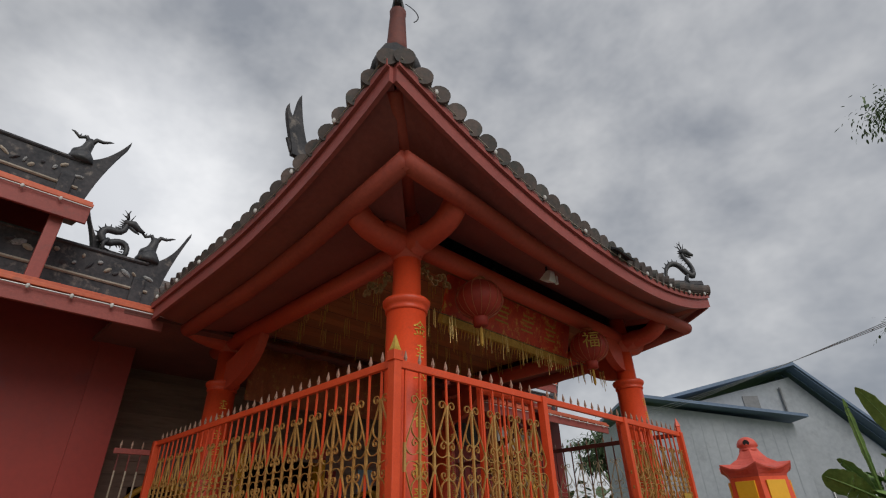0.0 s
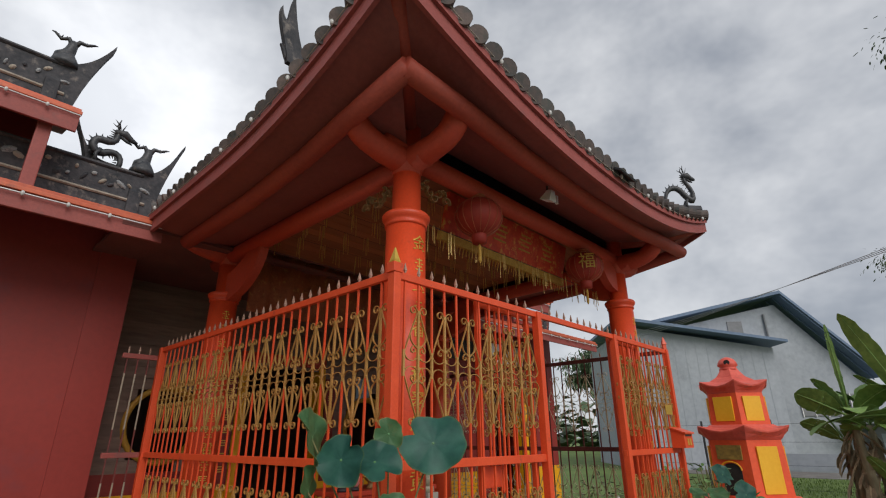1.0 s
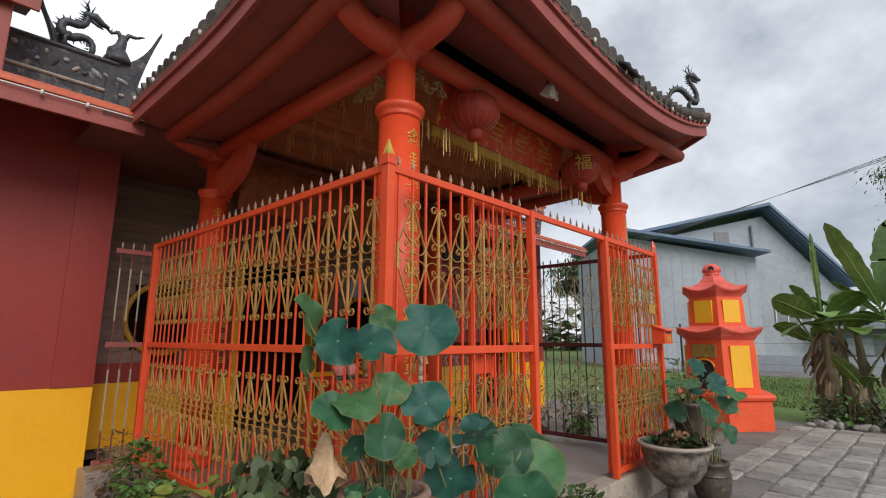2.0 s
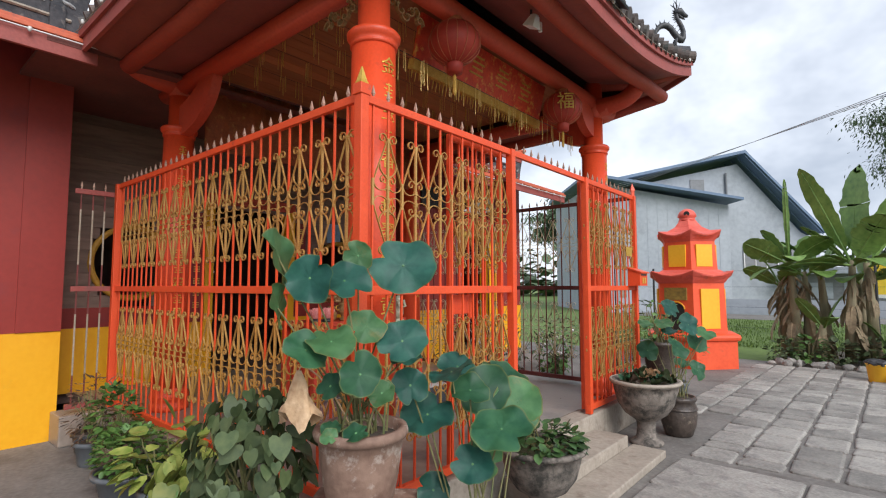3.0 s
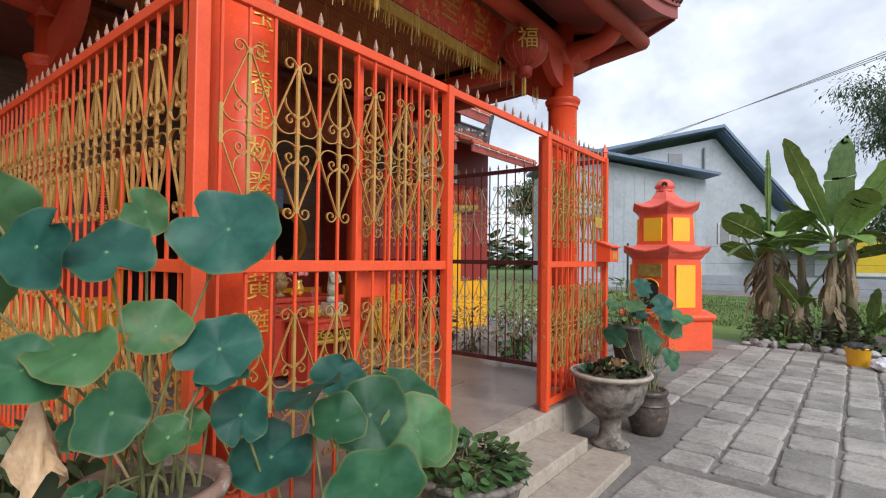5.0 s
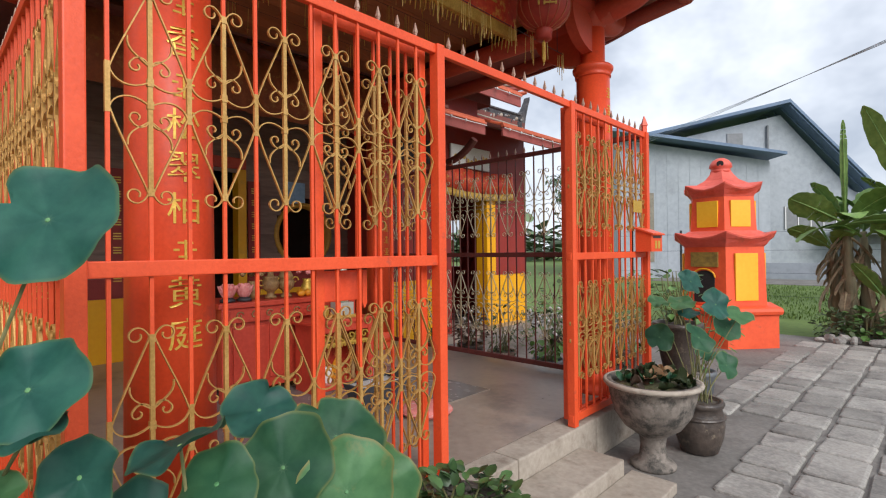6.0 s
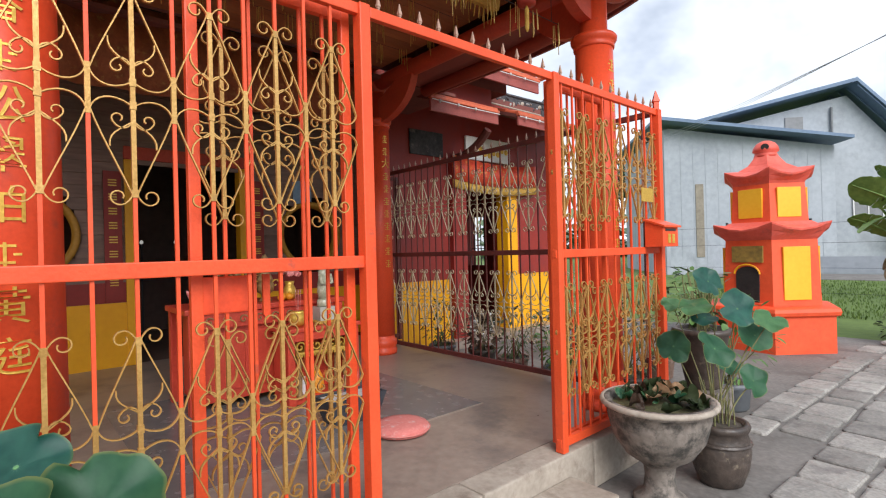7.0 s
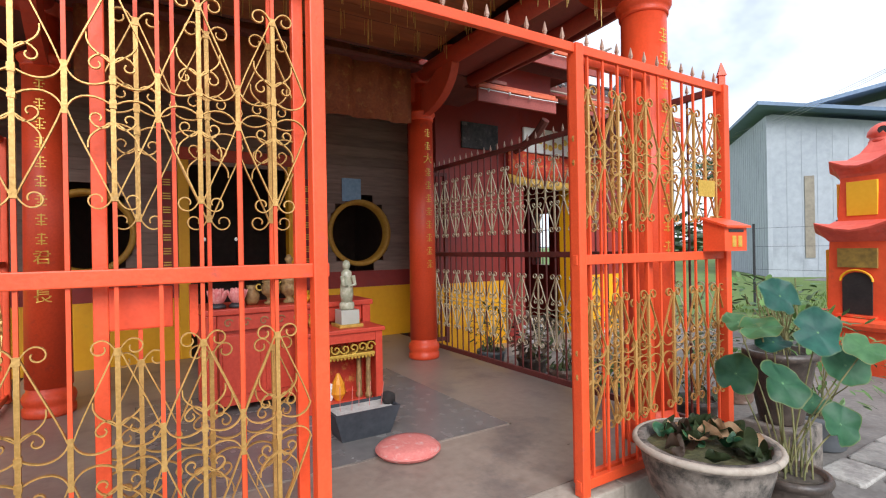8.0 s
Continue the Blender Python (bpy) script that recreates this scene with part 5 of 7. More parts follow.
for y in (-0.29, 0.29):
    part("side", boxed(-0.14, 0.15, y - 0.012, y + 0.012, 0.0, 0.585), LACQUER, cabinet)
    part("post", boxed(0.151, 0.185, y - 0.03, y + 0.03, 0.0, 0.585, bevel=0.005), LACQUER, cabinet)
part("top", boxed(-0.15, 0.20, -0.34, 0.34, 0.586, 0.62, bevel=0.008), LACQUER, cabinet)
part("frieze", boxed(0.151, 0.18, -0.258, 0.258, 0.515, 0.584), LACQUER, cabinet)
for y, lab in ((1.93, "gilt carved censer with scrolled handles on the altar"), (2.08, "tall gilt carved candle holder on the altar")):
    gilt = thing("altar_vessel", (-2.48, y - 0.05, 1.085), lab, "vessel", group="altar vessels")
    tallk = 1.0 if y < 2 else 1.35
    part("bowl", lathe([(0.05, 0), (0.055, 0.015), (0.03, 0.035), (0.035, 0.06), (0.07, 0.09), (0.078, 0.14), (0.06, 0.17), (0.07, 0.18), (0.066, 0.195), (0.03, 0.2 * tallk), (0.022, 0.25 * tallk), (0.035, 0.27 * tallk), (0.01, 0.30 * tallk)], 20), carving_mat, gilt, smooth=True)
    for sgn in (-1, 1):
        bm = bmesh.new()
        strap(spiral(sgn * 0.09, 0.15, 0.04, 0.012, 0.0, sgn * 5.5, 12), 0.014, 0.01, bm)
        part("handle", bm, GILT, gilt, at=pose(0, 0, 0, 0, 0, 90))
for y in (1.47, 1.61):
    lamp = thing("lotus_lamp", (-2.42, y, 1.085), "pink plastic lotus lamp on a dark base on the altar", "lamp", group="lotus lamps")
    part("base", lathe([(0.06, 0), (0.062, 0.02), (0.045, 0.03), (0.03, 0.045)], 16), STEEL, lamp, smooth=True)
    for k in range(18):
        ring, a = k // 9, 2 * math.pi * (k % 9) / 9 + 0.35 * (k // 9)
        petal = bmesh.new()
        bmesh.ops.create_icosphere(petal, subdivisions=2, radius=1)
        bmesh.ops.scale(petal, vec=(0.012, 0.026, 0.06 - 0.01 * ring), verts=petal.verts)
        part("petal", petal, PINK_FLOWER, lamp, smooth=True, at=pose((0.052 - 0.02 * ring) * math.cos(a), (0.052 - 0.02 * ring) * math.sin(a), 0.085 + 0.02 * ring, 0, 0, math.degrees(a)) @ pose(0, 0, 0, 0, 24 - 12 * ring, 0))

bm = lathe([(0.055, 0), (0.06, 0.01), (0.06, 0.05), (0.05, 0.06)], 20)
lathe([(0.045, 0.06), (0.055, 0.12), (0.05, 0.20), (0.04, 0.26), (0.045, 0.30), (0.02, 0.325)], 18, bm)
lathe([(0.012, 0.32), (0.03, 0.335), (0.033, 0.36), (0.026, 0.385), (0.01, 0.40)], 14, bm)
tube([(0.03, -0.045, 0.27), (0.055, -0.05, 0.20), (0.055, -0.01, 0.19)], [0.018, 0.016, 0.01], 8, bm)
tube([(0.03, 0.045, 0.27), (0.055, 0.05, 0.20), (0.055, 0.01, 0.19)], [0.018, 0.016, 0.01], 8, bm)
solo("statue", bm, PORCELAIN, "pale porcelain figure standing on a clear stand", "statue", smooth=True, at=pose(-2.13, 2.40, 1.035))
stand = thing("statue_stand", (-2.13, 2.40, 0.895), "clear box stand with a wooden base on the altar", "stand")
part("base", boxed(-0.10, 0.10, -0.10, 0.10, 0, 0.025, bevel=0.004), CLOTH_Y, stand)
part("box", boxed(-0.075, 0.075, -0.075, 0.075, 0.026, 0.139), surface("clear acrylic", (0.42, 0.42, 0.36), (0.5, 0.5, 0.44), 0.1, grain=10, bump=0.0), stand)
random.seed(5)


def bouquet(name, at, label, mat, n, r, pot_mat):
    ob = thing(name, at, label, "flowers")
    part("vase", lathe([(0.035, 0), (0.055, 0.03), (0.06, 0.08), (0.035, 0.13), (0.045, 0.16)], 16), pot_mat, ob, smooth=True)
    bm = bmesh.new()
    for k in range(n):
        a, b = random.uniform(0, 6.28), random.uniform(0, 1.2)
        c = Vector((r * math.cos(a) * math.sin(b), r * math.sin(a) * math.sin(b), 0.19 + r * 0.8 * math.cos(b)))
        bmesh.ops.create_icosphere(bm, subdivisions=1, radius=random.uniform(0.018, 0.03), matrix=Matrix.Translation(c))
    tagged(part("bloom_cluster", bm, mat, ob), kind="stuff")
    return ob


bouquet("flower_vase", (-2.50, 2.26, 1.085), "pink and white flowers in a gilt vase", PINK_FLOWER, 26, 0.09, GILT)
bouquet("flower_vase", (-2.52, 1.74, 1.085), "gilt vase with dry sprigs on the altar", carving_mat, 24, 0.1, carving_mat)
for j, (x, y) in enumerate(((-2.40, 2.14), (-2.42, 2.22), (-2.48, 2.18))):
    bm = bmesh.new()
    bmesh.ops.create_icosphere(bm, subdivisions=2, radius=0.036)
    bmesh.ops.scale(bm, vec=(1, 1, 0.9), verts=bm.verts)
    tube([(0, 0, 0.03), (0.004, 0, 0.042)], 0.004, 5, bm)
    solo("orange_fruit", bm, FRUIT, "ripe orange offered on the altar", "fruit", group="oranges", smooth=True, at=pose(x, y, 1.116))
burner_pot = thing("incense_pot", (-2.08, 2.14, 0.895), "small brass incense pot with joss sticks", "incense pot")
part("bowl", lathe([(0.03, 0), (0.065, 0.03), (0.075, 0.08), (0.06, 0.11), (0.07, 0.125)], 18), GILT, burner_pot, smooth=True)
for k in range(7):
    part("joss_stick", tube([(0.01 * k - 0.03, 0.012 * math.sin(k * 2), 0.11), (0.014 * k - 0.042, 0.02 * math.sin(k * 2), 0.30)], 0.0018, 4), PINK, burner_pot)

shrine = thing("floor_shrine", (-2.13, 2.32, 0.274), "small gilt carved floor shrine with a red niche", "shrine")
part("back", boxed(-0.145, -0.13, -0.24, 0.24, 0.05, 0.47), CLOTH, shrine, "red niche back")
part("base", boxed(-0.14, 0.115, -0.25, 0.25, 0, 0.05, bevel=0.008), LACQUER, shrine)
for y in (-0.21, 0.15, 0.21):
    part("pillar", lathe([(0.026, 0.05), (0.03, 0.08), (0.02, 0.1), (0.024, 0.2), (0.019, 0.28), (0.02, 0.36), (0.03, 0.38), (0.03, 0.40)], 10), carving_mat, shrine, smooth=True, at=pose(0.11 if abs(y) > 0.2 else 0.06, y, 0))
part("canopy", boxed(-0.14, 0.16, -0.252, 0.252, 0.40, 0.425, bevel=0.006), GILT, shrine)
for j in range(17):
    part("drop", lathe([(0.002, -0.022), (0.011, -0.012), (0.012, 0.0)], 8), GILT, shrine, at=pose(0.15, -0.236 + j * 0.0295, 0.40))
for j in range(7):
    bm = bmesh.new()
    strap(spiral(0, 0, 0.042, 0.008, 0.4 + j, 7.5 + j, 14), 0.02, 0.01, bm)
    part("crest", bm, GILT, shrine, at=pose(0.145, -0.215 + j * 0.072, 0.468, 0, 0, 90))
part("flame_ornament", lathe([(0.03, 0.05), (0.06, 0.10), (0.05, 0.18), (0.01, 0.26)], 9), FRUIT, shrine, "orange paper ornament", at=pose(0.04, -0.02, 0))
part("paper_fan", prism([(-0.05, 0.05), (0.05, 0.05), (0.09, 0.17), (0.0, 0.20), (-0.09, 0.17)], -0.004, 0.004), WHITE, shrine, "folded white paper", at=pose(0.02, -0.12, 0, 0, 0, 70))

trough = thing("incense_trough", (-1.42, 2.22, 0.274), "dark flared incense trough filled with pale ash", "incense trough")
bm = bmesh.new()
lo = [bm.verts.new(p) for p in ((-0.09, -0.17, 0.0), (0.09, -0.17, 0.0), (0.09, 0.17, 0.0), (-0.09, 0.17, 0.0))]
hi = [bm.verts.new(p) for p in ((-0.13, -0.23, 0.19), (0.13, -0.23, 0.19), (0.13, 0.23, 0.19), (-0.13, 0.23, 0.19))]
hi2 = [bm.verts.new(p) for p in ((-0.115, -0.215, 0.19), (0.115, -0.215, 0.19), (0.115, 0.215, 0.19), (-0.115, 0.215, 0.19))]
lo2 = [bm.verts.new(p) for p in ((-0.11, -0.205, 0.15), (0.11, -0.205, 0.15), (0.11, 0.205, 0.15), (-0.11, 0.205, 0.15))]
bm.faces.new(lo[::-1])
bm.faces.new(lo2)
for a, b in ((lo, hi), (hi, hi2), (hi2, lo2)):
    for k in range(4):
        bm.faces.new((a[k], a[(k + 1) % 4], b[(k + 1) % 4], b[k]))
part("body", bm, surface("dark slate", (0.03, 0.034, 0.042), (0.06, 0.065, 0.075), 0.55, grain=30, patch=8, bump=0.3), trough)
part("ash", boxed(-0.105, 0.105, -0.2, 0.2, 0.152, 0.178, bevel=0.01), surface("pale ash", (0.42, 0.40, 0.37), (0.6, 0.58, 0.55), 0.9, grain=60, patch=10, bump=0.6), trough)
for k in range(5):
    part("joss_stick", tube([(0.03 * math.sin(k * 2), -0.15 + k * 0.07, 0.17), (0.04 * math.sin(k * 2), -0.15 + k * 0.075, 0.34)], 0.002, 4), PINK, trough)
bm = bmesh.new()
bmesh.ops.create_icosphere(bm, subdivisions=2, radius=0.05)
for v in bm.verts:
    v.co *= 1 + 0.18 * noise.noise(v.co * 30)
part("stone_knob", bm, SOOT, trough, at=pose(0.02, 0.19, 0.215))
cushion = thing("kneeling_cushion", (-0.96, 2.33, 0.272), "round faded pink kneeling cushion on the cement floor", "cushion")
part("pad", lathe([(0.12, 0.0), (0.178, 0.01), (0.195, 0.034), (0.18, 0.058), (0.12, 0.07), (0.0, 0.072)], 36, wobble=0.015), PINK, cushion, smooth=True)
part("piping", tube([(0.195 * math.cos(a), 0.195 * math.sin(a), 0.034) for a in [2 * math.pi * k / 36 for k in range(37)]], 0.005, 5), PINK, cushion)


# ---- paper burner tower ----
def hexagon(levels, turn, bm=None, sides=6, curl=0.0):
    """A six-sided body through (radius, z) levels; curl lifts the corners of flared levels."""
    bm = bm or bmesh.new()
    rings = []
    for r, z, up in levels:
        ring = []
        for k in range(sides * 4):
            a = turn + 2 * math.pi * k / (sides * 4)
            local = (2 * math.pi / sides) * ((k % 4) / 4) - math.pi / sides
            rr = r * math.cos(math.pi / sides) / math.cos(local)
            lift = up * (abs(local) / (math.pi / sides)) ** 2
            ring.append(bm.verts.new((rr * math.cos(a), rr * math.sin(a), z + lift)))
        rings.append(ring)
    m = sides * 4
    for lo, hi in zip(rings, rings[1:]):
        for k in range(m):
            bm.faces.new((lo[k], lo[(k + 1) % m], hi[(k + 1) % m], hi[k]))
    bm.faces.new(rings[0][::-1])
    bm.faces.new(rings[-1])
    return bm


B_TURN = radians(-71)
tower = thing("paper_burner", (-0.59, 8.80, 0.0), "two-tiered orange hexagonal paper burner with yellow panels and curled eaves", "burner")
TOWER_O = surface("orange masonry paint", (0.72, 0.075, 0.02), (0.84, 0.105, 0.03), 0.55, grain=18, patch=2.5, bump=0.2, stain=(0.5, 0.07, 0.03), stain_at=0.66)
TOWER_R = surface("pinkish red roof paint", (0.62, 0.08, 0.05), (0.74, 0.13, 0.09), 0.55, grain=18, patch=3, bump=0.2, stain=(0.42, 0.08, 0.06), stain_at=0.62)
part("base", hexagon([(0.785, -0.03, 0), (0.785, 0.47, 0), (0.80, 0.485, 0), (0.835, 0.50, 0), (0.85, 0.545, 0), (0.835, 0.59, 0), (0.80, 0.605, 0), (0.66, 0.615, 0)], B_TURN), TOWER_O, tower)
lower_body = part("body", hexagon([(0.635, 0.56, 0), (0.60, 1.56, 0)], B_TURN), TOWER_O, tower)
part("eave", hexagon([(0.60, 1.54, 0), (0.64, 1.58, 0), (0.70, 1.62, 0.05), (0.765, 1.66, 0.10), (0.77, 1.685, 0.10), (0.61, 1.74, 0.02), (0.54, 1.80, 0)], B_TURN), TOWER_R, tower)
upper_body = part("upper_body", hexagon([(0.51, 1.78, 0), (0.47, 2.36, 0)], B_TURN), TOWER_O, tower)
part("upper_roof", hexagon([(0.47, 2.34, 0), (0.49, 2.38, 0), (0.54, 2.41, 0.05), (0.59, 2.44, 0.10), (0.595, 2.465, 0.10), (0.40, 2.54, 0.03), (0.26, 2.64, 0.01), (0.19, 2.74, 0), (0.15, 2.80, 0)], B_TURN), TOWER_R, tower)
part("finial", lathe([(0.15, 2.78), (0.14, 2.82), (0.13, 2.84), (0.165, 2.87), (0.155, 2.92), (0.12, 2.98), (0.06, 3.02), (0.02, 3.03)], 14), TOWER_R, tower, smooth=True)
part("vent", lathe([(0.05, 0), (0.05, 0.02)], 10), SOOT, tower, "sooty vent hole", at=pose(0.03, -0.135, 2.915, 90, 0, 10))


def face_frame(k, r):
    """The pose of face k at distance r from the axis: x along the face, y into it, z up."""
    a = B_TURN + math.pi / 6 + k * math.pi / 3 - math.pi / 6 + math.pi / 6
    return Matrix.Translation((r * math.cos(a), r * math.sin(a), 0)) @ Matrix.Rotation(a + math.pi / 2, 4, "Z")


COS30 = math.cos(math.pi / 6)
tower.matrix_basis = tower.matrix_basis @ Matrix.Diagonal((1.05, 1.05, 0.982, 1))
for k in range(6):
    lean = pose(0, 0, 0, math.degrees(math.atan2(0.035 * COS30, 1.0)), 0, 0)
    if k == 5:
        m = face_frame(k, 0.617 * COS30)
        arch = [(-0.15, 0.66), (0.15, 0.66), (0.15, 1.05)] + [(0.15 * math.cos(a), 1.05 + 0.12 * math.sin(a)) for a in [radians(d) for d in range(20, 180, 20)]] + [(-0.15, 1.05)]
        part("opening", prism(arch, -0.02, 0.012), SOOT, lower_body, "sooty arched opening", at=m)
        part("arch_trim", tube([(0.165 * math.cos(a), -0.03, 1.06 + 0.135 * math.sin(a)) for a in [radians(d) for d in range(0, 181, 15)]], 0.012, 6), WALL_YELLOW, lower_body, "yellow trim", at=m)
        part("soot_panel", boxed(-0.2, 0.2, -0.018, 0.01, 1.225, 1.46), surface("sooty ochre", (0.17, 0.11, 0.025), (0.38, 0.24, 0.045), 0.7, grain=20, patch=6, bump=0.2), lower_body, "soot-stained ochre panel", at=m)
        part("ledge", boxed(-0.2, 0.2, -0.06, 0.01, 0.62, 0.652, bevel=0.006), TOWER_O, lower_body, at=m)
    else:
        m = face_frame(k, 0.62 * COS30)
        part("panel", boxed(-0.175, 0.175, -0.022, 0.012, 0.70, 1.44, bevel=0.004), PANEL_YELLOW, lower_body, "bright yellow panel", at=m)
    m = face_frame(k, 0.492 * COS30)
    part("panel", boxed(-0.155, 0.155, -0.02, 0.012, 1.86, 2.28, bevel=0.004), PANEL_YELLOW, upper_body, "bright yellow panel", at=m)


# ---- leaves and plants ----
def lotus_leaf(seed, r, cup=0.12, notch=0.35):
    """A round wavy leaf of radius r with a cleft, dished about its middle; top is +z."""
    rng = random.Random(seed)
    bm = bmesh.new()
    n, rings = 54, 8
    ph = [rng.uniform(0, 6.28) for _ in range(4)]
    fold = rng.uniform(0.2, 1.0)
    radial, vein = bm.verts.layers.float.new("radial"), bm.verts.layers.float.new("vein")
    c = bm.verts.new((0, 0, 0))
    c[vein] = 1.0
    rows = []
    for j in range(1, rings + 1):
        f = (j / rings) ** 0.8
        row = []
        for k in range(n):
            a = 2 * math.pi * k / n
            cleft = 1 - notch * math.exp(-((abs((a + math.pi) % (2 * math.pi) - math.pi)) / 0.16) ** 2) * f ** 2
            rr = r * f * cleft * (1 + 0.07 * math.sin(2 * a + ph[0]) * f + 0.035 * math.sin(5 * a + ph[1]) * f + 0.018 * math.sin(11 * a + ph[2]) * f)
            groove = abs(math.sin(9 * a / 2 + 0.3))
            z = cup * r * f ** 2 * (0.5 + 1.6 * fold * math.sin(2 * a + ph[2])) + 0.10 * r * f ** 3 * math.sin(5 * a + ph[3]) - 0.03 * r * f * (1 - groove) ** 2
            v = bm.verts.new((rr * math.cos(a), rr * math.sin(a), z))
            v[radial], v[vein] = f, max(0.0, 1 - groove * 2.6) * (1.0 - 0.65 * f)
            row.append(v)
        rows.append(row)
    for k in range(n):
        bm.faces.new((c, rows[0][k], rows[0][(k + 1) % n]))
    for lo, hi in zip(rows, rows[1:]):
        for k in range(n):
            bm.faces.new((lo[k], hi[k], hi[(k + 1) % n], lo[(k + 1) % n]))
    top = list(bm.faces)
    bmesh.ops.solidify(bm, geom=top, thickness=0.0012)
    for e in bm.edges:
        if len(e.link_faces) == 2 and e.calc_face_angle(0.0) > 1.0:
            e.smooth = False
    return bm


navel = to_mesh("navel", lathe([(0.0055, 0), (0.004, 0.0015), (0.0, 0.002)], 8), LOTUS_PALE)


def aim(at, normal, spin=0.0):
    q = Vector(normal).normalized().to_track_quat("Z", "X").to_matrix().to_4x4()
    return Matrix.Translation(at) @ q @ Matrix.Rotation(spin, 4, "Z")


def lotus_plant(at, label, leaves, soil_z, spread, group):
    ob = thing("lotus_plant", at, label, "lotus", group=group)
    o = Vector(at)
    for i, (p, normal, r, tone) in enumerate(leaves):
        p = Vector(p) - o
        rng = random.Random(i * 7 + len(leaves))
        mat = {"d": LOTUS, "g": LOTUS_MID, "p": LOTUS_PALE, "y": DRY}[tone]
        blade = part("leaf", lotus_leaf(i + 11 * len(leaves), r), mat, ob, {"d": "", "g": "", "p": "pale green leaf with a browned edge", "y": "dry tan leaf"}[tone], smooth=True, at=aim(p, normal, rng.uniform(0, 6.28)))
        piece("navel", navel, blade, pose(0, 0, 0.0012))
        a, rad = rng.uniform(0, 6.28), rng.uniform(0, spread)
        foot = Vector((rad * math.cos(a), rad * math.sin(a), soil_z - o.z))
        mid = foot.lerp(p, 0.55) + Vector((rng.uniform(-0.02, 0.02), rng.uniform(-0.02, 0.02), 0.03))
        part("stem", tube(bezier(foot, foot + Vector((0, 0, 0.12)), mid, p - Vector(normal).normalized() * 0.004, 10), [0.005] * 6 + [0.004] * 5, 6), STEM, ob)
    for k in range(14):
        rng = random.Random(300 + k)
        a, rad = rng.uniform(0, 6.28), rng.uniform(0, spread)
        foot = Vector((rad * math.cos(a), rad * math.sin(a), soil_z - o.z))
        part("stem", tube([foot, foot + Vector((rng.uniform(-0.05, 0.05), rng.uniform(-0.05, 0.05), rng.uniform(0.12, 0.3)))], [0.005, 0.003], 5), STEM, ob)
    return ob


def leaf_outline(kind):
    if kind == "heart":
        return [(0, 0), (-0.10, -0.12), (-0.15, -0.28), (-0.05, -0.44), (0.16, -0.5), (0.42, -0.46), (0.68, -0.32), (0.88, -0.14), (1.0, 0), (0.88, 0.14), (0.68, 0.32), (0.42, 0.46), (0.16, 0.5), (-0.05, 0.44), (-0.15, 0.28), (-0.10, 0.12)]
    if kind == "long":
        return [(0, 0), (0.2, -0.12), (0.5, -0.16), (0.8, -0.1), (1, 0), (0.8, 0.1), (0.5, 0.16), (0.2, 0.12)]
    return [(0, 0), (0.15, -0.26), (0.45, -0.36), (0.8, -0.24), (1, 0), (0.8, 0.24), (0.45, 0.36), (0.15, 0.26)]


def foliage(seed, n, size, kind, place, droop=0.35):
    """n folded leaves; place(rng) gives a point and the way outwards."""
    rng = random.Random(seed)
    verts, faces = [], []
    shape = leaf_outline(kind)
    for _ in range(n):
        p, out = place(rng)
        s = size * rng.uniform(0.6, 1.25)
        d = (Vector(out) + Vector((rng.uniform(-0.5, 0.5), rng.uniform(-0.5, 0.5), rng.uniform(-0.5, 0.3) - droop))).normalized()
        side = d.cross(Vector((rng.uniform(-0.3, 0.3), rng.uniform(-0.3, 0.3), 1))).normalized()
        fold = rng.uniform(0.05, 0.3)
        if kind == "heart":
            o = Vector((out[0] + rng.uniform(-0.7, 0.7), out[1] + rng.uniform(-0.7, 0.7), abs(out[2]) + rng.uniform(-0.1, 0.7)))
            d = (Vector((out[0] * 0.4, out[1] * 0.4, -0.75)) + Vector((rng.uniform(-0.5, 0.5), rng.uniform(-0.5, 0.5), rng.uniform(-0.2, 0.3)))).normalized()
            side = d.cross(o).normalized()
            fold *= 0.5
        up = side.cross(d)
        base = len(verts)
        bend = rng.uniform(0.0, 0.25)
        for u, v in shape:
            verts.append(tuple(Vector(p) + s * (d * u + side * v + up * (abs(v) * fold - bend * u * u))))
        verts.append(tuple(Vector(p) + s * (d * 0.5 - up * bend * 0.25)))
        c = base + len(shape)
        m = len(shape)
        for k in range(m):
            faces.append((base + k, base + (k + 1) % m, c))
    return verts, faces


def leafy(name, data, mat, parent, label=""):
    me = bpy.data.meshes.new(name)
    me.from_pydata(*([data[0], [], data[1]]))
    me.materials.append(mat)
    me.polygons.foreach_set("use_smooth", [True] * len(me.polygons))
    ob = new(name, me)
    ob.parent = parent
    return tagged(ob, label, kind="stuff")


def blob(center, radii, shell=0.6):
    def place(rng):
        while True:
            v = Vector((rng.uniform(-1, 1), rng.uniform(-1, 1), rng.uniform(-1, 1)))
            if 0.01 < v.length <= 1:
                break
        v = v.normalized() * (v.length ** shell)
        return Vector(center) + Vector((v.x * radii[0], v.y * radii[1], v.z * radii[2])), (v.x, v.y, v.z * 0.5 + 0.2)
    return place


def stalks(parent, n, seed, r0, z0, center, radii, thick=0.004, mat=None):
    rng = random.Random(seed)
    for _ in range(n):
        a = rng.uniform(0, 6.28)
        q = Vector(center) + Vector((rng.uniform(-1, 1) * radii[0] * 0.7, rng.uniform(-1, 1) * radii[1] * 0.7, rng.uniform(-0.3, 0.7) * radii[2]))
        foot = Vector((r0 * math.cos(a) * rng.random(), r0 * math.sin(a) * rng.random(), z0))
        part("stalk", tube(bezier(foot, foot + Vector((0, 0, 0.1)), q - Vector((0, 0, 0.1)), q, 6), [thick * 1.3] * 4 + [thick] * 3, 5), mat or STEM, parent)


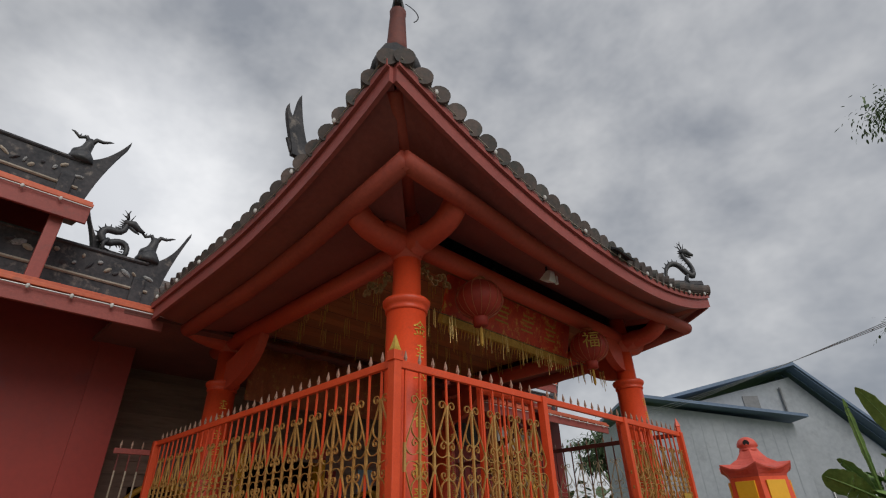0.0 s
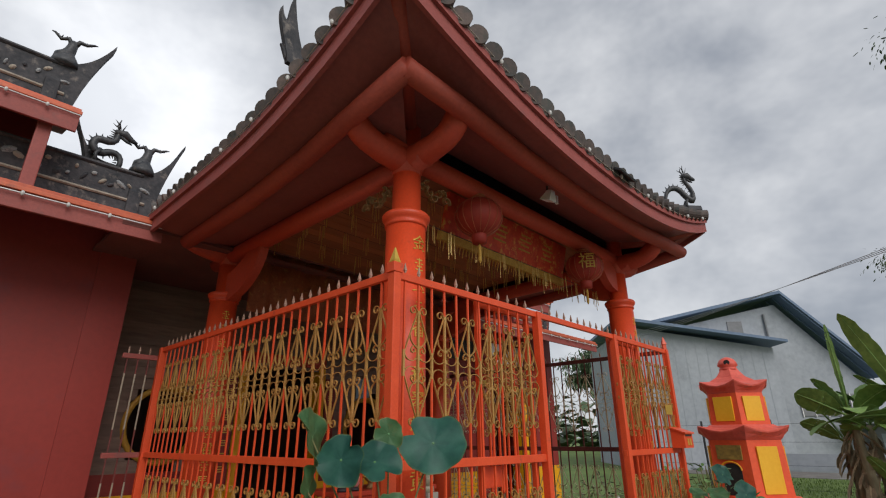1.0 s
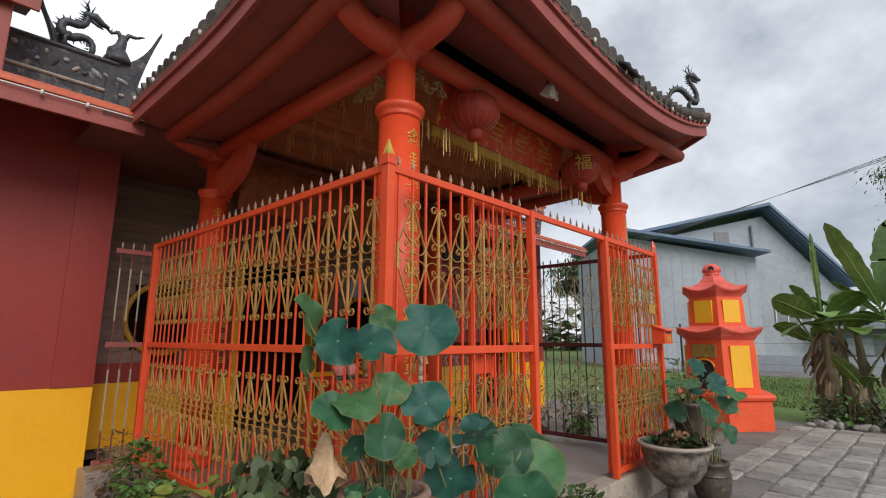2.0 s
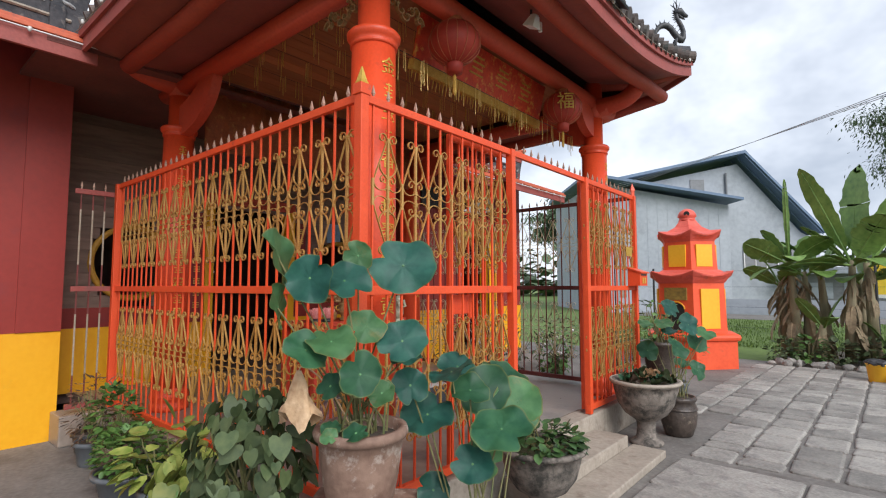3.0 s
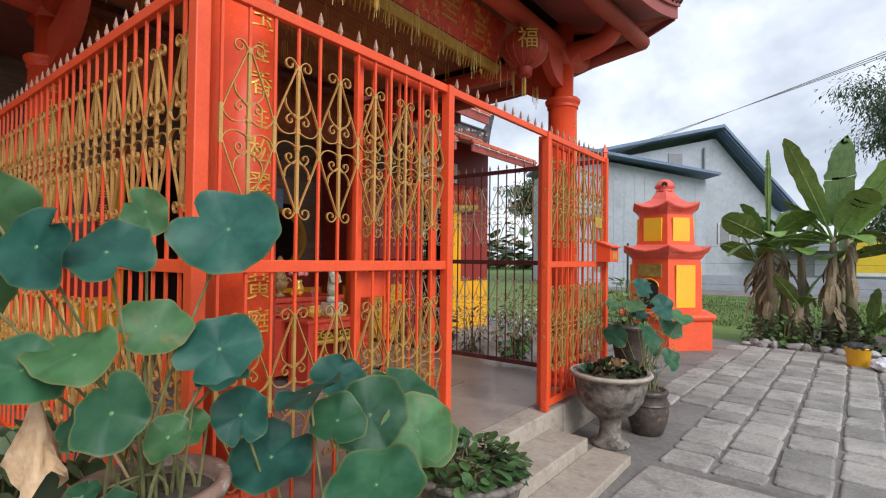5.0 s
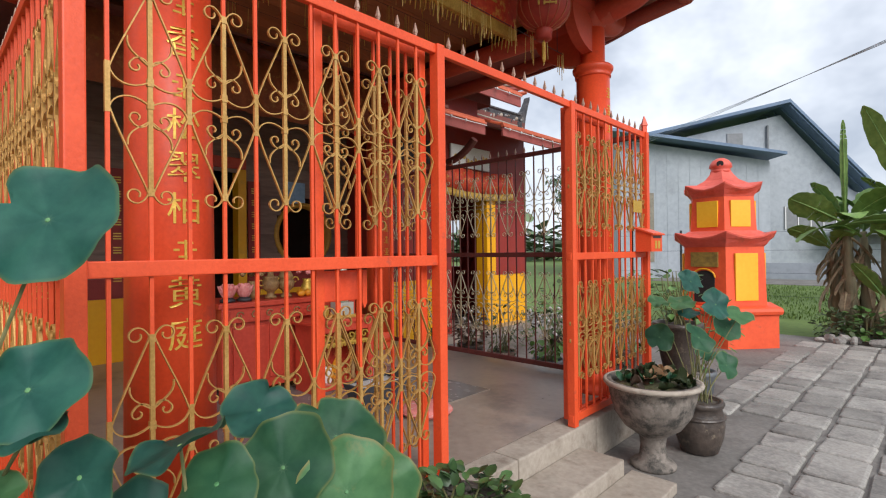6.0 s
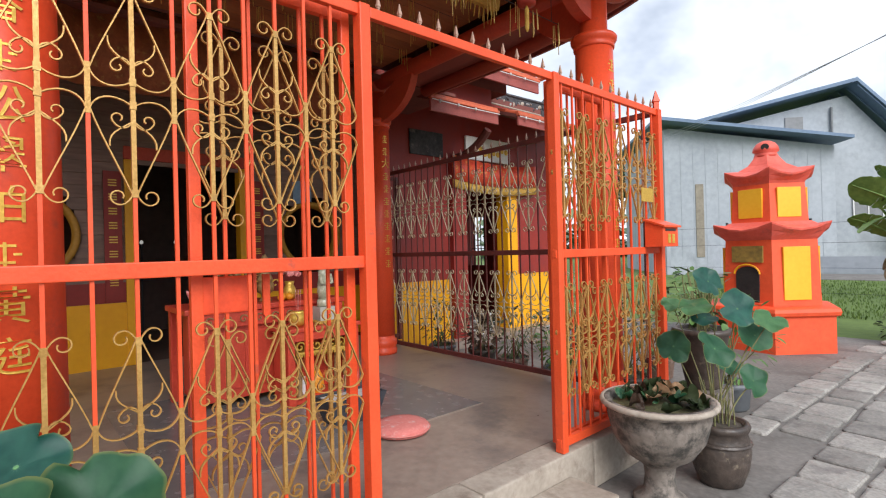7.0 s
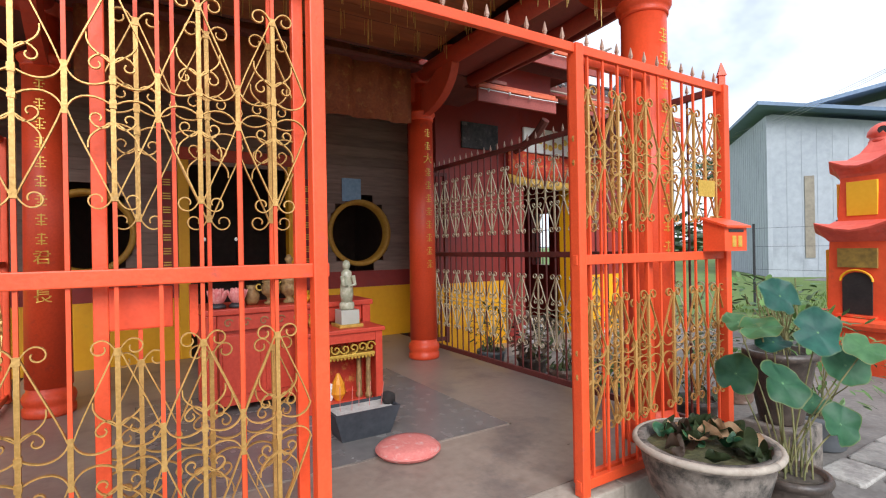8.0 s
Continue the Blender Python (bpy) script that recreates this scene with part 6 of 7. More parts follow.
def pot(name, at, profile, mat, label, soil, category="plant pot", group="", seg=36):
    ob = thing(name, at, label, category, group=group)
    part("body", lathe(profile, seg, wobble=0.004), mat, ob, smooth=True)
    r, z = soil
    bm = lathe([(r, z - 0.02), (r, z), (r * 0.5, z + 0.012), (0.0, z + 0.015)], 24)
    part("soil", bm, MOSS if mat is STONE_POT else SOIL, ob)
    return ob


# the lotus in the big clay pot at the corner
slab_stand = thing("pot_stand", (0.34, -0.27, -0.022), "rough cement block with a pale stone slab under the lotus pot", "pot stand")
part("block", boxed(-0.15, 0.15, -0.15, 0.15, 0.0, 0.50, bevel=0.012), STONE_POT, slab_stand)
part("slab", boxed(-0.24, 0.24, -0.22, 0.22, 0.50, 0.545, bevel=0.01), POT, slab_stand, at=pose(0, 0, 0, 0, 0, 38))
pot("plant_pot", (0.34, -0.27, 0.523), [(0.115, 0), (0.135, 0.01), (0.158, 0.12), (0.176, 0.24), (0.182, 0.30), (0.198, 0.305), (0.205, 0.325), (0.198, 0.345), (0.172, 0.345), (0.166, 0.31), (0.16, 0.29)], POT, "large weathered clay pot with whitish stains", (0.165, 0.30))
lotus_plant((0.34, -0.27, 0.83), "lotus plant with round blue-green leaves in the clay pot", [
    ((0.441, -0.12, 1.56), (0.62, -0.62, 0.35), 0.142, "d"),
    ((0.474, -0.157, 1.228), (0.60, -0.55, 0.5), 0.108, "d"),
    ((0.378, -0.464, 1.245), (0.45, -0.45, 0.95), 0.098, "p"),
    ((0.178, -0.587, 1.59), (0.72, 0.62, 0.25), 0.13, "p"),
    ((0.31, -0.525, 1.50), (0.45, -0.85, 0.25), 0.105, "d"),
    ((0.377, -0.402, 1.49), (0.5, -0.5, 0.75), 0.11, "d"),
    ((0.383, -0.286, 1.295), (0.9, -0.3, 0.5), 0.085, "p"),
    ((0.515, -0.429, 1.125), (0.6, -0.65, 0.5), 0.088, "g"),
    ((0.495, -0.297, 1.03), (0.5, -0.5, 0.7), 0.06, "p"),
    ((0.40, -0.21, 1.01), (0.6, -0.5, 0.7), 0.06, "p"),
    ((0.345, -0.44, 1.06), (0.4, -0.8, 0.5), 0.058, "g"),
    ((0.33, -0.55, 1.215), (0.75, -0.1, 0.6), 0.09, "g"),
    ((0.34, -0.30, 1.60), (0.6, -0.7, 0.1), 0.068, "p"),
    ((0.20, -0.60, 1.385), (0.7, 0.68, 0.05), 0.095, "p"),
    ((0.46, -0.40, 0.885), (0.3, -0.5, 0.85), 0.05, "g"),
    ((0.34, -0.43, 0.885), (0.2, -0.5, 0.9), 0.048, "g"),
    ((0.38, -0.47, 0.872), (0.5, -0.5, 0.6), 0.036, "p"),
    ((0.50, -0.16, 1.16), (0.2, -0.3, 1.0), 0.07, "d"),
], 0.825, 0.12, "")
lotus_plant((0.66, 0.16, 0.13), "low lotus with broad overlapping leaves beside the gate", [
    ((0.575, 0.32, 0.955), (0.55, -0.62, 0.5), 0.132, "g"),
    ((0.469, 0.015, 0.88), (0.45, -0.5, 0.8), 0.12, "d"),
    ((0.79, 0.14, 0.845), (0.35, -0.45, 0.95), 0.135, "g"),
    ((0.44, -0.07, 1.02), (0.6, -0.6, 0.5), 0.085, "d"),
    ((0.56, 0.62, 0.80), (0.5, -0.6, 0.5), 0.13, "p"),
    ((0.70, 0.42, 0.90), (0.55, -0.65, 0.6), 0.13, "p"),
    ((0.57, 0.48, 0.985), (0.65, -0.4, 0.65), 0.125, "g"),
    ((0.37, 0.36, 1.045), (0.55, -0.3, 0.75), 0.10, "d"),
    ((0.61, 0.25, 0.66), (0.5, -0.65, 0.5), 0.10, "p"),
    ((0.55, 0.09, 1.07), (-0.2, -0.3, 0.95), 0.10, "d"),
    ((0.62, 0.14, 0.99), (0.4, -0.5, 0.8), 0.09, "g"),
    ((0.70, 0.05, 0.70), (0.5, -0.6, 0.6), 0.09, "d"),
    ((0.50, 0.02, 0.55), (0.5, -0.6, 0.6), 0.08, "d"),
], 0.12, 0.09, "")
# its dry hanging leaf: a crumpled skirt
bm = bmesh.new()
rng = random.Random(8)
rows = []
for j in range(9):
    f = j / 8
    ring = []
    for k in range(22):
        a = 2 * math.pi * k / 22
        rr = 0.012 + 0.078 * f ** 0.9 * (1 + 0.34 * math.sin(5 * a + 5 * f) * f + 0.16 * math.sin(9 * a - 4 * f) + 0.14 * rng.uniform(-1, 1) * f)
        ring.append(bm.verts.new((rr * math.cos(a) * 1.15, rr * math.sin(a) * 0.6, -0.20 * f + 0.035 * f * math.sin(3 * a + 1))))
    rows.append(ring)
for lo, hi in zip(rows, rows[1:]):
    for k in range(22):
        bm.faces.new((lo[k], lo[(k + 1) % 22], hi[(k + 1) % 22], hi[k]))
dry = thing("dry_leaf", (0.196, -0.49, 1.115), "crumpled dry tan lotus leaf hanging on its stem", "leaf")
part("blade", bm, DRY, dry, smooth=True)
part("stem", tube(bezier((0, 0, 0), (0.0, 0.0, 0.05), (0.08, 0.1, -0.02), (0.12, 0.2, -0.29), 8), 0.004, 5), DRY, dry)

# bowls on pedestals on both sides of the gate
BOWL = [(0.15, 0.0), (0.152, 0.02), (0.135, 0.035), (0.095, 0.06), (0.082, 0.14), (0.09, 0.2), (0.12, 0.225), (0.19, 0.27), (0.255, 0.36), (0.285, 0.47), (0.292, 0.525), (0.312, 0.53), (0.318, 0.55), (0.31, 0.568), (0.275, 0.568), (0.268, 0.54), (0.26, 0.52)]
pot("bowl_planter", (0.375, 3.23, -0.022), [(r, z * 1.055) for r, z in BOWL], STONE_POT, "mossy cement bowl on a fluted pedestal with withered lotus", (0.265, 0.555), group="bowl planters", seg=44)
pot("bowl_planter", (0.42, 1.14, -0.022), [(r * 0.86, z * 0.87) for r, z in BOWL], STONE_POT, "dark cement bowl on a pedestal with leafy greens", (0.225, 0.455), group="bowl planters", seg=44)
for planter, k in (("bowl_planter", 1.0), ("bowl_planter.001", 0.86)):
    rim = [(0.312 * k * math.cos(a), 0.312 * k * math.sin(a), (0.586 if k == 1.0 else 0.482)) for a in [2 * math.pi * i / 40 for i in range(41)]]
    part("rim", tube(rim, 0.017, 8), KERB if k == 1.0 else STONE_POT, bpy.data.objects[planter], "worn cement rim", smooth=True)
greens = thing("leafy_plant", (0.42, 1.14, 0.42), "low dark green leafy plant in a bowl", "plant")
leafy("leaves", foliage(3, 420, 0.062, "oval", blob((0, 0, 0.08), (0.25, 0.25, 0.10), 0.45), 0.25), LEAF_BOWL, greens)
stalks(greens, 14, 4, 0.1, 0.0, (0, 0, 0.1), (0.2, 0.2, 0.1))
withered = thing("withered_plant", (0.375, 3.23, 0.545), "withered grey-green lotus leaves lying on the wet soil", "plant")
rng = random.Random(40)
for k in range(44):
    a, rad = rng.uniform(0, 6.28), rng.uniform(0.03, 0.26)
    part("leaf", lotus_leaf(70 + k, rng.uniform(0.028, 0.062), 0.7), (LEAF_DARK, LOTUS_MID, LEAF_DARK, LEAF_RED, DRY, LEAF_DARK)[k % 6], withered, smooth=True, at=aim((rad * math.cos(a), rad * math.sin(a), 0.03 + 0.07 * rng.random() * (1 - rad / 0.3)), (rng.uniform(-0.9, 0.9), rng.uniform(-0.9, 0.9), 1), a))
jar = pot("jar", (0.53, 3.72, -0.022), [(r * 0.86, z * 0.9) for r, z in ((0.13, 0), (0.15, 0.015), (0.19, 0.13), (0.205, 0.24), (0.195, 0.33), (0.18, 0.37), (0.195, 0.385), (0.205, 0.41), (0.195, 0.43), (0.165, 0.43), (0.16, 0.40))], DARK_POT, "dark glazed jar with a moulded band, holding lotus", (0.139, 0.365), category="jar")
part("moulding", tube([(0.172 * math.cos(a), 0.172 * math.sin(a), 0.27) for a in [2 * math.pi * k / 32 for k in range(33)]], 0.012, 6), DARK_POT, jar)
lotus_plant((0.53, 3.72, 0.345), "lotus with large blue-green leaves leaning out of the jar", [
    ((0.22, 3.80, 0.78), (0.35, -0.75, 0.55), 0.115, "g"),
    ((0.62, 3.44, 0.87), (0.75, -0.3, 0.6), 0.11, "g"),
    ((0.68, 3.88, 0.61), (0.8, -0.45, 0.4), 0.10, "g"),
    ((0.52, 3.98, 0.66), (0.3, -0.3, 0.8), 0.085, "g"),
    ((0.66, 3.70, 1.08), (0.75, -0.45, 0.45), 0.12, "d"),
    ((0.64, 4.06, 0.87), (0.7, -0.5, 0.45), 0.115, "g"),
    ((0.48, 3.74, 1.24), (0.8, -0.35, 0.4), 0.105, "d"),
    ((0.46, 3.58, 1.09), (0.15, -0.35, 0.95), 0.105, "p"),
    ((0.50, 3.62, 1.02), (0.3, -0.3, 0.9), 0.085, "d"),
    ((0.74, 4.02, 0.98), (0.5, -0.35, 0.75), 0.10, "p"),
    ((0.16, 3.95, 1.05), (0.3, -0.3, 0.9), 0.09, "p"),
], 0.345, 0.09, "")
solo("pot_stand", boxed(-0.05, 0.29, 4.36, 4.70, -0.022, 0.34, bevel=0.012), STONE_POT, "grey cement block under the tall pot", "pot stand")
pot("plant_pot", (0.12, 4.53, 0.341), [(0.115, 0), (0.125, 0.02), (0.16, 0.2), (0.195, 0.42), (0.218, 0.43), (0.218, 0.47), (0.18, 0.47), (0.175, 0.44)], DARK_POT, "tall dark pot with upright lotus stalks", (0.177, 0.44))
tall = thing("leafy_plant", (0.12, 4.53, 0.77), "upright stalks with small leaves in the tall pot", "plant")
leafy("leaves", foliage(6, 62, 0.085, "oval", blob((0, 0, 0.3), (0.3, 0.28, 0.26)), 0.1), LEAF_MID, tall)
stalks(tall, 22, 8, 0.14, 0.0, (0, 0, 0.35), (0.25, 0.25, 0.25))

# plants along the side of the pavilion
p1 = pot("plant_pot", (-0.16, -0.50, -0.022), [(0.15, 0), (0.17, 0.02), (0.19, 0.2), (0.2, 0.40), (0.215, 0.41), (0.215, 0.44), (0.185, 0.44), (0.18, 0.41)], POT, "brown clay pot with a climbing bean-like plant", (0.183, 0.415))
vine = thing("climbing_plant", (-0.16, -0.50, 0.40), "bushy plant with large dull green heart-shaped leaves", "plant")
leafy("leaves", foliage(9, 240, 0.08, "heart", blob((0.0, 0.0, 0.30), (0.30, 0.26, 0.30), 0.4), 0.3), LEAF_DARK, vine)
leafy("low_leaves", foliage(10, 50, 0.10, "heart", blob((-0.12, -0.05, 0.02), (0.34, 0.22, 0.16), 0.5), 0.7), LEAF_DARK, vine)
stalks(vine, 16, 10, 0.1, 0.0, (0, 0, 0.3), (0.3, 0.25, 0.3))
solo("stake", tube([(0.06, -0.56, -0.02), (0.055, -0.57, 0.72)], 0.016, 8), BARK, "thin wooden plant stake in front of the pots", "stake", smooth=True)
for at, r, h, mat, pmat, lab, nm, n, size, kind, rad, seed in (
        ((-2.12, -0.34), 0.23, 0.17, GREY_POT, LEAF_MID, "low pot of dense small green leaves", "small-leaved plant", 620, 0.048, "oval", (0.28, 0.24, 0.17), 31),
        ((-1.50, -0.34), 0.15, 0.20, GREY_POT, LEAF_LIME, "potted croton with yellow-green leaves", "croton", 60, 0.15, "oval", (0.24, 0.2, 0.24), 32),
        ((-1.02, -0.42), 0.14, 0.18, POT, LEAF_LIME, "pot of pale yellow-green leaves", "croton", 80, 0.12, "heart", (0.24, 0.2, 0.18), 33),
        ((-0.66, -0.56), 0.14, 0.16, POT, LEAF_MID, "small pot of fine green leaves", "fern", 260, 0.06, "long", (0.22, 0.2, 0.15), 34),
        ((-3.02, -0.32), 0.15, 0.20, GREY_POT, LEAF_RED, "pot with thin reddish-brown foliage", "shrub", 200, 0.07, "long", (0.26, 0.2, 0.3), 35),
        ((-2.62, -0.30), 0.13, 0.24, POT, LEAF_MID, "pot with a ruffled green plant", "herb", 240, 0.07, "oval", (0.17, 0.16, 0.26), 36),
        ((-3.42, -0.26), 0.13, 0.18, DARK_POT, LEAF_RED, "pot with wispy dark red twigs", "shrub", 90, 0.06, "long", (0.22, 0.18, 0.28), 37),
        ((0.66, 0.16), 0.16, 0.18, GREY_POT, LEAF_DARK, "dark strap leaves round the low lotus", "plant", 70, 0.10, "long", (0.22, 0.2, 0.12), 38)):
    pot("plant_pot", (at[0], at[1], -0.022), [(r * 0.75, 0), (r * 0.8, 0.01), (r * 0.95, h * 0.8), (r * 1.08, h * 0.84), (r * 1.08, h), (r * 0.93, h), (r * 0.9, h - 0.03)], mat, "round " + ("grey plastic" if mat is GREY_POT else "brown clay" if mat is POT else "dark glazed") + " pot on the concrete yard", (r * 0.91, h - 0.025))
    g = thing("potted_plant", (at[0], at[1], h - 0.04), lab, nm if nm != "small-leaved plant" else "plant")
    leafy("leaves", foliage(seed, n, size, kind, blob((0, 0, rad[2] * 0.85), rad, 0.5), 0.2), pmat, g)
    stalks(g, 12, seed + 50, r * 0.5, 0.0, (0, 0, rad[2] * 0.8), rad)
# plants in front of the far wing
for k, (x, y, mat, s) in enumerate(((-3.3, 4.75, LEAF_DARK, 0.3), (-2.7, 4.9, LEAF_RED, 0.26), (-2.1, 4.8, LEAF_DARK, 0.32), (-1.4, 4.75, LEAF_MID, 0.34), (-0.7, 4.9, LEAF_DARK, 0.36), (-0.9, 5.9, LEAF_MID, 0.5), (0.05, 5.3, LEAF_MID, 0.42), (-2.2, 6.4, LEAF_DARK, 0.4))):
    pot("plant_pot", (x, y, -0.022), [(0.13, 0), (0.15, 0.02), (0.17, 0.2), (0.185, 0.21), (0.185, 0.25), (0.16, 0.25), (0.155, 0.22)], (GREY_POT, DARK_POT, POT)[k % 3], "round pot standing outside the far fence", (0.158, 0.225), group="pots outside the far fence")
    g = thing("potted_plant", (x, y, 0.2), "leafy plant growing in a pot outside the fence", "plant", group="plants outside the far fence")
    leafy("leaves", foliage(60 + k, 170, 0.09, "oval" if k % 2 else "long", blob((0, 0, s), (s * 0.9, s * 0.8, s), 0.5), 0.2), mat, g)
    stalks(g, 12, 90 + k, 0.1, 0.0, (0, 0, s), (s, s, s))
    if k in (1, 3):
        bm = bmesh.new()
        rng = random.Random(k)
        for j in range(18):
            bmesh.ops.create_icosphere(bm, subdivisions=1, radius=0.022, matrix=Matrix.Translation((rng.uniform(-s, s) * 0.8, rng.uniform(-s, s) * 0.6, s + rng.uniform(-0.1, 0.9) * s)))
        tagged(part("bloom_cluster", bm, WHITE, g, "small white blooms"), kind="stuff")

# ---- garden edge: bed, stones, posts, banana clump ----
bed = solo("flower_bed", boxed(0.55, 9.0, 9.72, 12.4, -0.055, 0.03, bevel=0.01), SOIL, "bare soil bed along the yard's edge", "flower bed", kind="structure")
edge_stones = thing("stone_edging", (0, 0, 0), "loose pale and grey stones along the bed", "edging")
rng = random.Random(77)
for k in range(46):
    bm = bmesh.new()
    bmesh.ops.create_icosphere(bm, subdivisions=2, radius=1)
    s = (rng.uniform(0.05, 0.13), rng.uniform(0.05, 0.1), rng.uniform(0.04, 0.09))
    for v in bm.verts:
        v.co *= 1 + 0.25 * noise.noise(v.co * 1.3 + Vector((k * 5, 0, 0)))
        v.co = Vector((v.co.x * s[0], v.co.y * s[1], v.co.z * s[2]))
    x = 0.5 + rng.random() * 4.6
    part("stone", bm, WHITE if k % 4 == 0 else PAVER, edge_stones, at=pose(x, 9.65 + rng.uniform(-0.14, 0.16), -0.02 + s[2] * 0.6, 0, 0, rng.uniform(0, 360)))
for k, (x, y, s, mat) in enumerate(((0.75, 10.0, 0.22, LEAF_DARK), (1.15, 9.95, 0.26, LEAF_MID), (1.55, 10.05, 0.24, LEAF_DARK), (2.6, 9.95, 0.28, LEAF_MID), (3.3, 10.1, 0.3, LEAF_LIME), (2.05, 10.2, 0.25, LEAF_DARK), (-0.9, 9.6, 0.35, LEAF_MID), (-1.6, 9.2, 0.4, LEAF_MID))):
    g = thing("low_shrub", (x, y, 0.0), "low leafy plant in the bed behind the stones", "shrub", group="bed plants")
    leafy("leaves", foliage(120 + k, 130, 0.10, "oval", blob((0, 0, s), (s * 1.2, s, s), 0.5), 0.1), mat, g)
    stalks(g, 8, 140 + k, 0.06, 0.02, (0, 0, s), (s, s, s))


def banana_leaf(length, width, seed, droop):
    """A blade with a thick midrib that arches over; its edges are torn into strips."""
    rng = random.Random(seed)
    verts, faces = [], []
    n = 22
    spine = []
    for i in range(n + 1):
        f = i / n
        spine.append(Vector((length * (f - 0.18 * droop * f ** 2.2), 0, -length * droop * 0.5 * f ** 2.4)))
    gap = [i > 3 and rng.random() < 0.16 for i in range(n)]
    ragged = [rng.uniform(0.84, 1.06) for _ in range(2 * n + 2)]
    for i in range(n):
        f0, f1 = i / n, (i + 1) / n
        for side in (-1, 1):
            w0 = (0.012 + width * math.sin(math.pi * min(1.0, max(0.0, (f0 - 0.14) / 0.86))) ** 0.55) * ragged[2 * i + (side > 0)] if i < n else 0.0
            w1 = (0.012 + width * max(0.0, math.sin(math.pi * min(1.0, max(0.0, (f1 - 0.14) / 0.86)))) ** 0.55) * ragged[2 * i + 2 + (side > 0)]
            sag = 0.10 * width * (1 + (0.5 * rng.random() if gap[i] else 0))
            cut = 0.86 if gap[i] else 1.0
            base = len(verts)
            a, b = spine[i], spine[i + 1]
            verts += [tuple(a), tuple(b), tuple(b.lerp(a, 1 - cut) + Vector((0.12 * w1, side * w1, 0.16 * w1 - sag))), tuple(a + Vector((0.12 * w0, side * w0, 0.16 * w0 - sag)))]
            faces.append((base, base + 1, base + 2, base + 3) if side > 0 else (base + 3, base + 2, base + 1, base))
    bm = bmesh.new()
    vs = [bm.verts.new(v) for v in verts]
    for f in faces:
        bm.faces.new([vs[i] for i in f])
    bmesh.ops.remove_doubles(bm, verts=bm.verts, dist=0.002)
    bmesh.ops.solidify(bm, geom=list(bm.faces), thickness=0.004)
    for e in bm.edges:
        if len(e.link_faces) == 2 and e.calc_face_angle(0.0) > 1.0:
            e.smooth = False
    tube([s - Vector((0, 0, 0.008)) for s in spine[:-1]], [0.022 * (1 - i / n) + 0.005 for i in range(n)], 5, bm)
    return bm


def banana(at, height, leaves, seed, dry=0):
    """leaves: bearing, pitch, length, droop, roll about the midrib, half width."""
    ob = thing("banana_plant", at, "tall banana plant with torn green leaves and a pale stem", "banana plant", group="banana clump")
    rng = random.Random(seed)
    lean = (rng.uniform(-0.12, 0.12), rng.uniform(-0.08, 0.08))
    part("stem", tube([(0, 0, -0.02), (lean[0] * 0.4, lean[1] * 0.4, height * 0.5), (lean[0], lean[1], height)], [0.10, 0.085, 0.05], 12), TRUNK, ob, smooth=True)
    for az, pitch, length, droop, roll, wide in leaves:
        m = pose(lean[0], lean[1], height - 0.1, 0, -pitch, az)
        part("leaf", banana_leaf(length, wide, seed * 31 + int(az) + int(pitch), droop), BANANA, ob, smooth=True, at=m @ pose(0, 0, 0, roll, 0, 0))
    for k in range(dry):
        m = pose(lean[0] * 0.7, lean[1] * 0.7, height * rng.uniform(0.35, 0.98), 0, rng.uniform(35, 88), rng.uniform(0, 360))
        part("dry_leaf", banana_leaf(rng.uniform(0.28, 0.72), rng.uniform(0.025, 0.075), seed * 57 + k, 0.5), BANANA_DRY, ob, "withered brown leaf", at=m)
    return ob


banana((0.95, 10.5, 0), 2.0, ((260, 88, 1.75, 0.03, 20, 0.045), (190, 34, 0.95, 0.25, 62, 0.25), (165, 62, 0.9, 0.2, 45, 0.2), (-15, 42, 1.0, 0.5, -45, 0.22), (222, -5, 0.95, 0.5, 10, 0.17), (285, 28, 0.9, 0.8, 0, 0.2), (120, 50, 1.0, 0.5, 0, 0.2)), 1, 34)
banana((1.75, 10.4, 0), 1.95, ((196, 70, 2.1, 0.10, 50, 0.19), (60, 83, 1.95, 0.04, -12, 0.30), (-4, 58, 2.25, 0.10, -52, 0.25), (-28, 60, 1.2, 0.45, -55, 0.28), (176, 52, 1.15, 0.25, 35, 0.11), (215, 10, 1.25, 0.35, 20, 0.2), (300, 22, 1.0, 0.8, 0, 0.2)), 2, 18)
banana((1.42, 10.7, 0), 1.7, ((150, 60, 1.1, 0.4, 30, 0.2), (40, 72, 1.3, 0.3, -20, 0.22), (280, 30, 0.9, 0.9, 0, 0.2)), 4, 14)
banana((2.12, 10.6, 0), 1.9, ((18, 64, 1.4, 0.3, -45, 0.2), (110, 80, 1.4, 0.15, 0, 0.22), (320, 28, 1.0, 0.8, -20, 0.2)), 3, 14)
banana((2.30, 10.3, 0), 0.35, ((60, 78, 0.85, 0.1, -20, 0.13), (150, 62, 0.7, 0.3, 40, 0.11), (350, 55, 0.75, 0.35, -40, 0.13)), 5, 3)
banana((1.30, 10.3, 0), 0.75, ((190, 60, 0.75, 0.3, 50, 0.13), (40, 66, 0.85, 0.3, -30, 0.16), (290, 40, 0.7, 0.6, 0, 0.14)), 6, 5)
banana((0.72, 10.8, 0), 1.55, ((200, 40, 0.85, 0.5, 45, 0.18), (150, 66, 0.9, 0.3, 30, 0.16), (300, 45, 0.8, 0.7, -15, 0.17)), 7, 22)
banana((1.15, 10.65, 0), 1.75, ((335, 38, 1.0, 0.7, -35, 0.2), (230, 35, 0.9, 0.8, 25, 0.19), (80, 74, 1.0, 0.3, 0, 0.2)), 8, 20)
